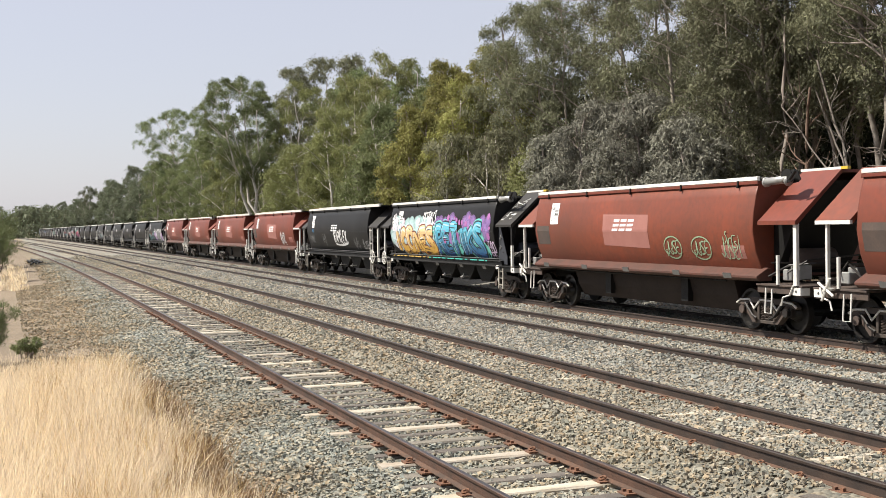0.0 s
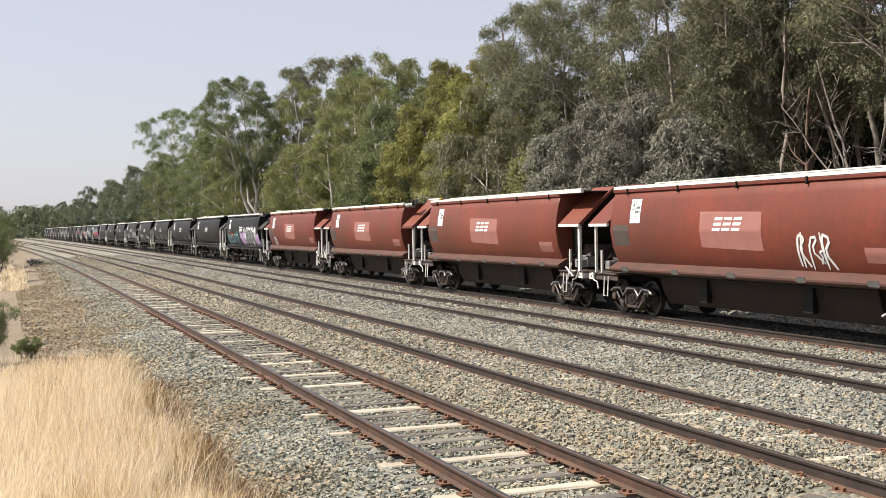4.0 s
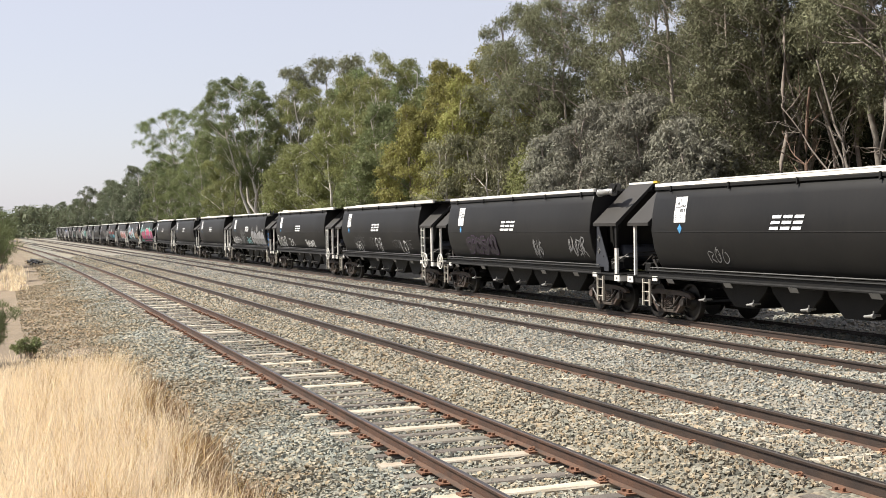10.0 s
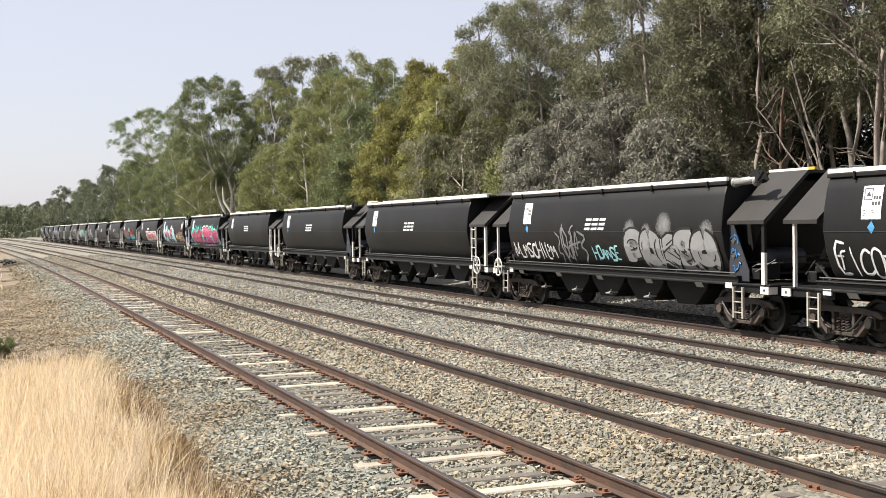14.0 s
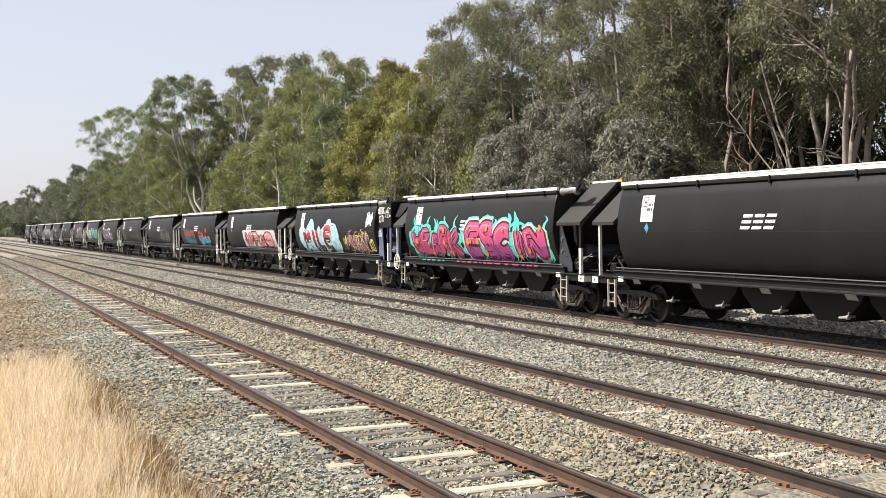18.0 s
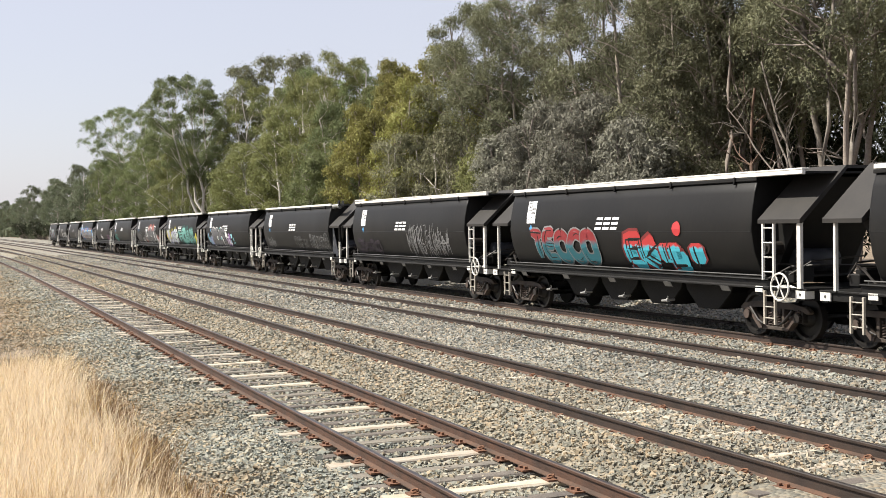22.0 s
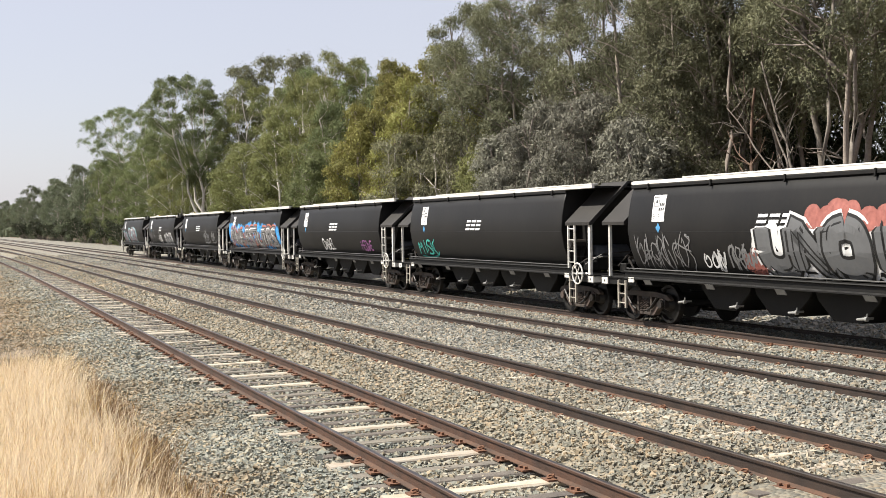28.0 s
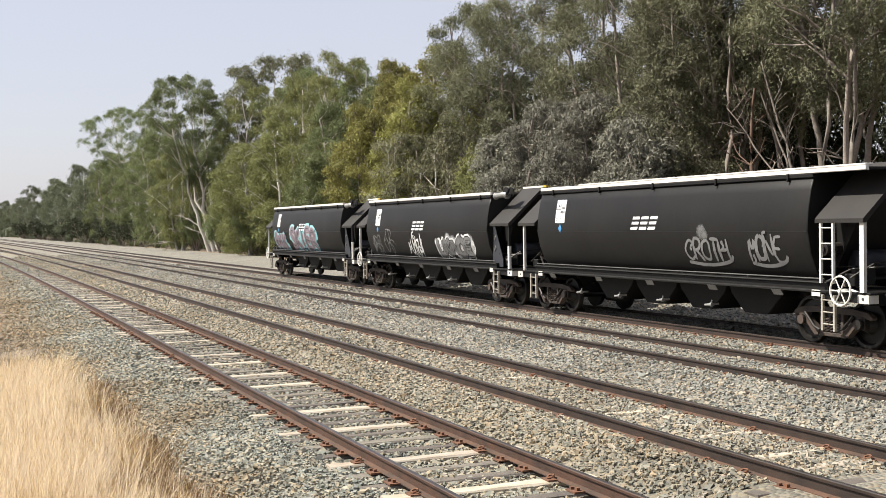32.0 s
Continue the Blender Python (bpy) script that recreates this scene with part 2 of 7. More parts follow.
def ring(bm, c, axis, radius, r, n=20, m=6):
    """A torus round c."""
    q = Vector(axis).to_track_quat("Z", "Y")
    rows = []
    for i in range(n):
        a = 2 * math.pi * i / n
        row = []
        for j in range(m):
            b = 2 * math.pi * j / m
            row.append(bm.verts.new(Vector(c) + q @ Vector(((radius + r * math.cos(b)) * math.cos(a), (radius + r * math.cos(b)) * math.sin(a), r * math.sin(b)))))
        rows.append(row)
    for i in range(n):
        for j in range(m):
            bm.faces.new((rows[i][j], rows[(i + 1) % n][j], rows[(i + 1) % n][(j + 1) % m], rows[i][(j + 1) % m]))


def part(name, bm, mat, parent=None, label="", smooth=False, bevel=0.0):
    """Links a bmesh as one mesh object, under parent if one is given."""
    if bevel:
        bmesh.ops.bevel(bm, geom=[e for e in bm.edges], offset=bevel, segments=1, affect="EDGES", clamp_overlap=True)
    bmesh.ops.recalc_face_normals(bm, faces=bm.faces)
    me = bpy.data.meshes.new(name)
    bm.to_mesh(me)
    bm.free()
    me.materials.append(mat)
    if smooth:
        me.shade_smooth()
    ob = new(name, me)
    if parent:
        ob.parent = parent
    if label:
        tagged(ob, label)
    return ob


def mesh_of(name, verts, faces, mat, smooth=False):
    """A mesh from numpy arrays of vertices and faces of equal size."""
    me = bpy.data.meshes.new(name)
    me.vertices.add(len(verts))
    me.vertices.foreach_set("co", np.asarray(verts, np.float32).ravel())
    k = faces.shape[1]
    me.loops.add(faces.size)
    me.loops.foreach_set("vertex_index", faces.astype(np.int32).ravel())
    me.polygons.add(len(faces))
    me.polygons.foreach_set("loop_start", np.arange(0, faces.size, k, dtype=np.int32))
    me.update(calc_edges=True)
    me.materials.append(mat)
    if smooth:
        me.shade_smooth()
    else:
        me.shade_flat()
    return me


# ---- the line: four tracks side by side, a very slight bend to the left ----
GAUGE = 1.6
TRACKS = {"near": (4.504, -0.197, 1.0), "second": (7.492, 0.03, 0.7), "third": (12.097, 0.0, 0.35), "train": (15.903, 0.0, 0.0)}
TRAIN_X = 15.903 + GAUGE / 2


def bend(s):
    """Turn of the line to the left, in radians, after s metres."""
    return 1.0e-4 * s if s < 78.5 else 7.85e-3 + 3.0e-5 * (s - 78.5)


def along(s, off, z=0.0, spread=0.0):
    """The point s metres down the line, off metres to its right."""
    a = bend(s)
    x = -0.5e-4 * s * s if s < 78.5 else -0.308 - 7.85e-3 * (s - 78.5) - 1.5e-5 * (s - 78.5) ** 2
    if spread and s > 70:
        x -= spread * 1.6 * ((s - 70) / 120) ** 1.6
    return Vector((x + off * math.cos(a), s + off * math.sin(a), z))


def noise2(x, y, k=1.0):
    return noise.noise(Vector((x * k, y * k, 0.37)))


# ---- ground ----
def ballast_top(off):
    """Height of the ballast across the line: nearly up to the sleepers, dips between the tracks, a shoulder on the left."""
    pts = [(-400, -0.62), (0.2, -0.62), (1.2, -0.58), (2.3, -0.52), (3.3, -0.40), (4.0, -0.385), (4.3, -0.412), (6.3, -0.412), (6.65, -0.33), (7.05, -0.125), (7.35, -0.12), (7.75, -0.145), (8.8, -0.145), (9.2, -0.12), (9.6, -0.13), (10.6, -0.27), (11.7, -0.15), (12.0, -0.125), (12.4, -0.15), (13.4, -0.15), (13.8, -0.125), (14.2, -0.15),
           (15.0, -0.27), (15.6, -0.19), (16.0, -0.15), (16.4, -0.07), (17.1, -0.07), (17.4, -0.15), (17.9, -0.20), (19.0, -0.18), (20.5, -0.06), (22.0, 0.05), (24.0, 0.02), (28, -0.1), (400, -0.1)]
    return float(np.interp(off, [p[0] for p in pts], [p[1] for p in pts]))


def sheet(name, offs, ss, mat, lift, wobble, label):
    verts, faces = [], []
    for s in ss:
        for o in offs:
            p = along(min(s, 600), o, 0, 0)
            if s > 600:
                p.y += s - 600
            k = 1.0 if s < 120 else 0.3
            sink = -0.25 if name == "ground" and 2.5 < o < 23.5 else 0.0
            verts.append((p.x, p.y, ballast_top(o) + sink + lift + k * wobble * noise2(p.x, p.y, 1.3) + k * wobble * 0.6 * noise2(p.x, p.y, 4.1)))
    n = len(offs)
    for i in range(len(ss) - 1):
        for j in range(n - 1):
            faces.append((i * n + j, i * n + j + 1, (i + 1) * n + j + 1, (i + 1) * n + j))
    ob = new(name, mesh_of(name, np.array(verts), np.array(faces), mat, True))
    return tagged(ob, label, "ground", "", "structure")


ground_s = [-400, -150, -60, -20, 0] + list(np.arange(4, 60, 1.0)) + list(np.arange(60, 200, 6.0)) + list(np.arange(200, 600, 25.0)) + [700, 1000, 1600, 2600, 4000]
sheet("ground", [-3000, -800, -200, -60, -20, -8, -4, -2, -1, 0, 1, 1.6, 2.2, 2.6, 5, 8, 12, 16, 19, 20, 23, 24.5, 27, 34, 60, 200, 800, 3000], ground_s, M_DIRT, 0.0, 0.05, "bare sandy ground beside the railway line")
bed_s = [-60, -30, -10, 0] + list(np.arange(4, 50, 0.35)) + list(np.arange(50, 120, 1.5)) + list(np.arange(120, 620, 10.0))
sheet("ballast", [1.95, 2.2, 2.5, 2.75] + list(np.arange(3.0, 24.2, 0.33)), bed_s, M_BALLAST, -0.008, 0.012, "grey and tan crushed stone ballast under the tracks")


# ---- rails ----
RAIL_SHAPE = [(-0.064, -0.165), (0.064, -0.165), (0.064, -0.154), (0.010, -0.136), (0.008, -0.045), (0.031, -0.034), (0.033, -0.007), (0.024, 0.0), (-0.024, 0.0), (-0.033, -0.007), (-0.031, -0.034), (-0.008, -0.045), (-0.010, -0.136), (-0.064, -0.154)]
rail_s = [-60, -20, 0] + list(np.arange(5, 120, 2.5)) + list(np.arange(120, 620, 8.0))


def make_rail(name, off, z, spread, owner):
    bm = bmesh.new()
    rings = []
    for s in rail_s:
        rings.append([along(s, off + u, z + w, spread) for u, w in RAIL_SHAPE])
    loft(bm, rings)
    ob = part("rail", bm, M_RAIL_NEAR if name == "near" else M_RAIL, owner)
    ob.data.materials.append(M_RAIL_TOP)
    ob.data.materials.append(M_RAIL_FOOT)
    me = ob.data
    for p in me.polygons:
        if p.normal.z > 0.8 and p.center.z > z - 0.004:
            p.material_index = 1
        elif p.center.z < z - 0.125:
            p.material_index = 2
    return ob


track_things = {}
for key, (off, z, spread) in TRACKS.items():
    t = tagged(new("railway_track"), "rusty steel rails on timber and concrete sleepers in ballast", "railway track", "parallel tracks", "structure")
    track_things[key] = t
    for o in (off, off + GAUGE):
        make_rail(key, o, z, spread, t)

# ---- trees ----
class Tree:
    """Grows limbs as tapered tubes and gathers places for leaf clumps."""

    def __init__(self, seed):
        self.r = random.Random(seed)
        self.v, self.f, self.clumps = [], [], []

    def tube(self, path, sides):
        """Skin over a path of (point, direction, radius)."""
        base = len(self.v)
        for p, d, rad in path:
            q = d.to_track_quat("Z", "Y")
            for j in range(sides):
                a = 2 * math.pi * j / sides
                self.v.append(p + q @ Vector((rad * math.cos(a), rad * math.sin(a), 0)))
        for i in range(len(path) - 1):
            for j in range(sides):
                a, b = base + i * sides + j, base + i * sides + (j + 1) % sides
                self.f.append((a, b, b + sides, a + sides))
        return path

    def limb(self, p, d, length, r0, r1, bendy, up, sides=7, steps=6):
        p, d = Vector(p), Vector(d).normalized()
        path = []
        for i in range(steps + 1):
            path.append((p.copy(), d.copy(), r0 + (r1 - r0) * i / steps))
            p = p + d * (length / steps)
            d = (d + Vector((self.r.gauss(0, bendy), self.r.gauss(0, bendy), self.r.gauss(0, bendy) + up))).normalized()
        return self.tube(path, sides)

    def bough(self, a, c, r0, r1, sides=5, steps=7, wander=1.0):
        """A limb that leaves a upwards, wanders and ends at c."""
        a, c = Vector(a), Vector(c)
        n = (c - a).length
        b = a.lerp(c, 0.45) + Vector((self.r.gauss(0, 0.1), self.r.gauss(0, 0.1), self.r.uniform(-0.14, 0.10))) * n * wander
        pts = []
        for i in range(steps + 1):
            k = i / steps
            w = Vector((self.r.gauss(0, 0.018), self.r.gauss(0, 0.018), self.r.gauss(0, 0.018))) * n * wander * math.sin(math.pi * k)
            pts.append(a * (1 - k) ** 2 + b * 2 * k * (1 - k) + c * k * k + w)
        path = []
        for i, p in enumerate(pts):
            d = (pts[min(steps, i + 1)] - pts[max(0, i - 1)]).normalized()
            path.append((p, d, r0 + (r1 - r0) * (i / steps) ** 0.8))
        return self.tube(path, sides)


def leaf_cloud(rng, clumps, per, leaf, spread, slim=1.0, fall=-0.75):
    """Small drooping leaves round each clump's centre."""
    c = np.repeat(np.array([(*p, r) for p, r in clumps]), per, axis=0)
    n = len(c)
    g = rng.normal(size=(n, 3))
    g /= np.linalg.norm(g, axis=1)[:, None]
    under = (g[:, 2] < 0) & (rng.random(n) < 0.55)
    g[under, 2] *= -1
    rad = rng.random(n) ** 0.36
    pos = c[:, :3] + g * (rad * c[:, 3])[:, None] * np.array([1.0, 1.0, spread])
    return leaves(rng, pos, g, leaf, slim, fall)


def leaves(rng, pos, g, leaf, slim=1.0, fall=-0.75):
    """A hanging three-cornered leaf at each place, its face turned roughly along g."""
    n = len(pos)
    d = rng.normal(size=(n, 3)) * 0.7 + np.array([0, 0, fall])
    d /= np.linalg.norm(d, axis=1)[:, None]
    side = np.cross(d, g * 1.1 + rng.normal(size=(n, 3)) * 0.5)
    side /= np.linalg.norm(side, axis=1)[:, None] + 1e-9
    ln = leaf * (0.6 + 0.8 * rng.random(n))[:, None]
    wd = ln * slim * (0.2 + 0.12 * rng.random(n))[:, None]
    v = np.stack([pos + side * wd * 0.9, pos - side * wd * 0.6 + d * ln * 0.15, pos + d * ln], 1).reshape(-1, 3)
    return v, np.arange(n * 3).reshape(-1, 3)


def hanging_sprays(rng, lobes, sprays, per, leaf, spray_r):
    """Leaves of a crown: each lobe is a rounded cushion of drooping sprays over its top and flanks, hollow and open below."""
    c = np.repeat(np.array([(*p, r) for p, r in lobes]), sprays, axis=0)
    n = len(c)
    g = rng.normal(size=(n, 3))
    g[:, 2] = np.abs(g[:, 2]) * np.where(rng.random(n) < 0.8, 1, -0.7) + 0.12
    g /= np.linalg.norm(g, axis=1)[:, None]
    at = c[:, :3] + g * (c[:, 3] * rng.uniform(0.72, 1.08, n))[:, None] * np.array([1.0, 1.0, 0.8])
    size = spray_r * rng.uniform(0.55, 1.35, n)
    at, g, size = np.repeat(at, per, axis=0), np.repeat(g, per, axis=0), np.repeat(size, per)
    m = len(at)
    off = rng.normal(size=(m, 3)) * np.array([0.48, 0.48, 0.42])
    off[:, 2] -= 0.35 * rng.random(m) * 2
    return leaves(rng, at + off * size[:, None], g, leaf)


def make_gum(seed, height, radius, leafmat, barkmat, bare=0.2, lobes=34, lobe_r=1.1, sprays=30, per=32, leaf=0.17, spray_r=0.36, stems=2, trunk_r=0.2, dead=0, lean=(0.0, 0.0), fork=0.3, top=0.5):
    """A gum tree: one or more leaning stems, boughs that reach to separate rounded lobes of hanging foliage, and gaps between them.
    bare: share of the height below the foliage; top: how far up the crown is widest; lean: sideways drift of the stems over the whole height."""
    t = Tree(seed)
    r = t.r
    drift = Vector((lean[0], lean[1], 0))
    trunks = []
    for k in range(stems):
        az = r.uniform(0, 6.28) if stems == 1 else 6.28 * k / stems + r.uniform(-0.6, 0.6)
        out = Vector((math.cos(az), math.sin(az), 0))
        foot = out * (0.16 * (stems - 1)) + Vector((0, 0, -0.4))
        end = out * (radius * (0.12 if stems == 1 else 0.42)) + drift * 0.9 + Vector((0, 0, height * r.uniform(0.78, 0.92)))
        trunks.append(t.bough(foot, end, trunk_r * r.uniform(0.75, 1.0), 0.04, 8, 12, 0.5))
    spots = []
    for i in range(lobes):
        u = (i + r.random()) / lobes
        z = height * (bare + (0.985 - bare) * u ** 0.9) - lobe_r * 0.7
        wide = math.sin(math.pi * min(1.0, 0.5 * u / top if u < top else 0.5 + 0.5 * (u - top) / (1 - top))) ** 0.45
        rr = max(0.42, wide) * radius * r.uniform(0.2, 1.0) ** 0.5 - 0.3 * lobe_r
        az = i * 2.4 + r.uniform(-0.5, 0.5)
        c = Vector((math.cos(az) * max(0.1, rr), math.sin(az) * max(0.1, rr), z)) + drift * (z / height)
        spots.append((c, lobe_r * r.uniform(0.6, 1.25) * (0.85 if u > 0.85 else 1.0)))
    for c, lr in spots:
        path = min(trunks, key=lambda tr: min((q[0] - c).length for q in tr))
        low = [q for q in path if q[0].z < c.z - 0.35 * (Vector((q[0].x, q[0].y, 0)) - Vector((c.x, c.y, 0))).length - 0.3 and q[0].z > height * fork * 0.8]
        p, d, rad = low[-1] if low else path[max(1, int(len(path) * fork))]
        b = t.bough(p, c, max(0.035, rad * 0.5), 0.018)
        for q, qd, qr in (b[-3], b[-2], b[-1]):
            for n in range(2):
                w = Vector((r.gauss(0, 1), r.gauss(0, 1), r.gauss(0.55, 0.5))).normalized()
                t.limb(q, w + qd * 0.4, lr * r.uniform(0.6, 0.95), 0.016, 0.006, 0.16, 0.0, 3, 3)
    for k in range(dead):
        path = r.choice(trunks)
        p, d, rad = path[r.randint(2, 7)]
        az = r.uniform(0, 6.28)
        b = t.limb(p, (math.cos(az), math.sin(az), r.uniform(-0.1, 1.3)), r.uniform(1.6, 4.2), 0.055, 0.016, 0.17, 0.0, 5, 7)
        for q, qd, qr in b[2:6]:
            t.limb(q, qd + Vector((r.gauss(0, 0.7), r.gauss(0, 0.7), r.gauss(0, 0.6))), r.uniform(0.6, 1.6), 0.024, 0.008, 0.17, 0, 4, 4)
    rng = np.random.default_rng(seed)
    lv, lf = hanging_sprays(rng, [(tuple(c), lr) for c, lr in spots], sprays, per, leaf, spray_r)
    tree = new("gum_tree")
    trunk_ob = new("trunk", mesh_of("trunk", np.array([tuple(p) for p in t.v]), np.array(t.f), barkmat, True))
    crown = new("crown", mesh_of("crown", lv, lf, leafmat))
    trunk_ob.parent = crown.parent = tree
    return tree


TREE_LABELS = {
    "green": "eucalyptus with green drooping leaves behind the railway",
    "bright": "eucalyptus with fresh light-green foliage and pale limbs",
    "pale": "leaning eucalyptus with white forked limbs and light-green crown",
    "lacy": "tall eucalyptus with thin open crown and white limbs",
    "lime": "eucalyptus with yellow-green drooping foliage and white limbs",
    "crown": "tall eucalyptus with dull green domed crown above the others",
    "olive": "tall eucalyptus with dull olive leaves reaching out of view",
    "tall": "tall dark eucalyptus with bare lower trunk and olive leaves",
    "yellow": "eucalyptus with dense yellowish-green foliage in rounded clumps",
    "brush": "low olive tree with bare grey twigs at its foot",
    "far": "eucalyptus far along the line, haze put into its dull green",
    "grey": "shrubby tree with silver-grey foliage behind the railway",
    "back": "tree deep in the belt behind the railway, coloured dark for shade",
}
# foliage, bark, and what sets each kind's growth apart
GROWTH = {
    "green": ("green", M_BARK, dict(bare=0.06, lobes=38, lobe_r=1.05, dead=1)),
    "bright": ("bright", M_BARK, dict(bare=0.08, lobes=34, lobe_r=0.95, dead=3)),
    "pale": ("bright", M_BARK_WHITE, dict(bare=0.40, lobes=64, lobe_r=0.9, stems=4, trunk_r=0.30, dead=8, fork=0.2, top=0.7)),
    "lacy": ("bright", M_BARK_WHITE, dict(bare=0.42, lobes=84, lobe_r=1.05, stems=3, trunk_r=0.26, dead=4, fork=0.3, top=0.65, sprays=24)),
    "lime": ("lime", M_BARK_WHITE, dict(bare=0.10, lobes=44, lobe_r=0.95, stems=3, trunk_r=0.17, dead=5, top=0.6)),
    "crown": ("olive", M_BARK, dict(bare=0.45, lobes=54, lobe_r=1.3, stems=3, sprays=28, leaf=0.24, spray_r=0.42, top=0.7)),
    "olive": ("olive", M_BARK_DARK, dict(bare=0.18, lobes=74, lobe_r=0.95, stems=3, trunk_r=0.20, dead=4, sprays=28, per=42, leaf=0.12, spray_r=0.32, top=0.6)),
    "tall": ("olive", M_BARK_DARK, dict(bare=0.42, lobes=66, lobe_r=0.95, stems=3, trunk_r=0.16, dead=6, sprays=28, per=42, leaf=0.12, spray_r=0.32, fork=0.3, top=0.6)),
    "yellow": ("yellow", M_BARK_DARK, dict(bare=0.05, lobes=60, lobe_r=0.78, stems=3, trunk_r=0.14, dead=2, leaf=0.16, spray_r=0.30)),
    "brush": ("sage", M_BARK, dict(bare=0.16, lobes=34, lobe_r=0.75, stems=5, trunk_r=0.08, dead=12, leaf=0.15, spray_r=0.30, sprays=20)),
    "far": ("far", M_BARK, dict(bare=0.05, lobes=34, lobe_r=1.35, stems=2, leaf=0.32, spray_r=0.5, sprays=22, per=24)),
    "grey": ("grey", M_BARK_DARK, dict(bare=0.03, lobes=54, lobe_r=0.66, stems=5, trunk_r=0.06, dead=2, leaf=0.15, spray_r=0.26, sprays=26, top=0.45)),
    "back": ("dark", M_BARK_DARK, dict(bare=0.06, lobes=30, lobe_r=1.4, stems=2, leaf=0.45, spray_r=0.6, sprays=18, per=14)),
}
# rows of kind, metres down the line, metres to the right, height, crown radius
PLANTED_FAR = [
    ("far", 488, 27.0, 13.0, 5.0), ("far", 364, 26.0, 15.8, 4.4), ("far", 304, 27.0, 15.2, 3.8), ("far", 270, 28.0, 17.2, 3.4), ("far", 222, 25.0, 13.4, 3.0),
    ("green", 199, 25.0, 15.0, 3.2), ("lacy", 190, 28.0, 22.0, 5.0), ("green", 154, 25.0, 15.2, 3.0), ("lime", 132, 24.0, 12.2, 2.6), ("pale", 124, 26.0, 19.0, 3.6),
]
PLANTED_MID = [
    ("green", 112, 31.0, 17.6, 3.4), ("lime", 122, 30.0, 18.0, 3.4), ("green", 150, 30.0, 19.0, 3.8), ("green", 172, 29.0, 18.6, 3.8), ("green", 84, 30.5, 14.2, 2.8), ("bright", 104, 31.0, 17.2, 3.0), ("lime", 102, 24.4, 10.1, 2.2), ("crown", 126, 34.0, 21.6, 5.4), ("lime", 99, 29.0, 16.0, 3.0), ("lime", 93, 25.5, 12.6, 2.9), ("bright", 84, 26.5, 12.0, 1.9),
    ("bright", 91, 31.0, 15.8, 2.4), ("green", 80.5, 24.2, 7.9, 1.8), ("yellow", 72, 25.0, 10.3, 1.9), ("yellow", 75, 28.0, 13.8, 2.3), ("yellow", 66.5, 28.0, 13.6, 2.4), ("yellow", 64.5, 25.5, 11.0, 2.1),
    ("brush", 63, 24.0, 8.0, 2.1), ("brush", 56.5, 24.0, 7.8, 1.8), ("lime", 51.3, 23.6, 6.0, 1.0),
]
PLANTED_NEAR = [
    ("olive", 61.5, 28.0, 15.4, 2.8), ("olive", 56.5, 29.0, 17.0, 3.3), ("olive", 51.5, 30.0, 17.5, 3.2), ("olive", 44.5, 28.0, 16.5, 3.0), ("tall", 40.0, 29.0, 16.5, 3.0), ("tall", 35.3, 28.0, 16.5, 3.0),
    ("tall", 29.6, 26.0, 16.0, 2.8), ("tall", 27.0, 29.0, 16.0, 3.0), ("olive", 37.5, 25.6, 13.0, 2.0),
    ("grey", 45.4, 23.8, 8.0, 2.0), ("grey", 41.6, 24.0, 7.8, 2.0), ("grey", 37.6, 23.4, 6.5, 1.5), ("grey", 48.6, 23.2, 6.6, 1.4),
]
LEANS = {"pale": (-3.0, 2.2), "lacy": (-2.0, 1.0)}
trees = []
for i, (kind, s, off, height, radius) in enumerate(PLANTED_FAR + PLANTED_MID + PLANTED_NEAR):
    foliage, bark, growth = GROWTH[kind]
    t = tagged(make_gum(200 + i, height + 0.35, radius * (1.45 if kind not in ("grey", "brush") else 1.2), LEAF[foliage], bark, lean=LEANS.get(kind, (0.0, 0.0)), **growth), TREE_LABELS[kind], "tree", "belt of trees")
    t.matrix_basis = Matrix.Translation(along(s, off, -0.25))
    trees.append((kind, t))


def plant_again(kind, nth, s, off, k, turn):
    """One more tree like the nth of its kind, k times as tall."""
    t = [t for key, t in trees if key == kind][nth]
    m = Matrix.Translation(along(s, off, -0.25)) @ Matrix.Rotation(turn, 4, "Z") @ Matrix.Diagonal((k, k, k, 1))
    b = copy_thing(t, m)
    b.matrix_basis = m
    return b


plant_rng = random.Random(9)
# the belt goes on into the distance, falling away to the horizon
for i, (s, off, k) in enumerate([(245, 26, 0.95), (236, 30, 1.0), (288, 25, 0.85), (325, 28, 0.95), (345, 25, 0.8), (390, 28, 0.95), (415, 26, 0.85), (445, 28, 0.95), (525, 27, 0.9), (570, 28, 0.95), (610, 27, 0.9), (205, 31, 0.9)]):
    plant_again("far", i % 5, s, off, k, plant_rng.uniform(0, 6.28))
for i, (s, off, k) in enumerate([(176, 26, 0.95), (166, 29, 1.05), (146, 29, 0.95), (184, 24.5, 0.8), (210, 27.5, 1.05), (140, 25.2, 0.75)]):
    plant_again("green", i % 2, s, off, k, plant_rng.uniform(0, 6.28))
for i, (s, off, k) in enumerate([(108, 28.5, 0.95), (88, 28.5, 0.9), (111, 25.2, 0.8)]):
    plant_again("lime", i % 3, s, off, k, plant_rng.uniform(0, 6.28))
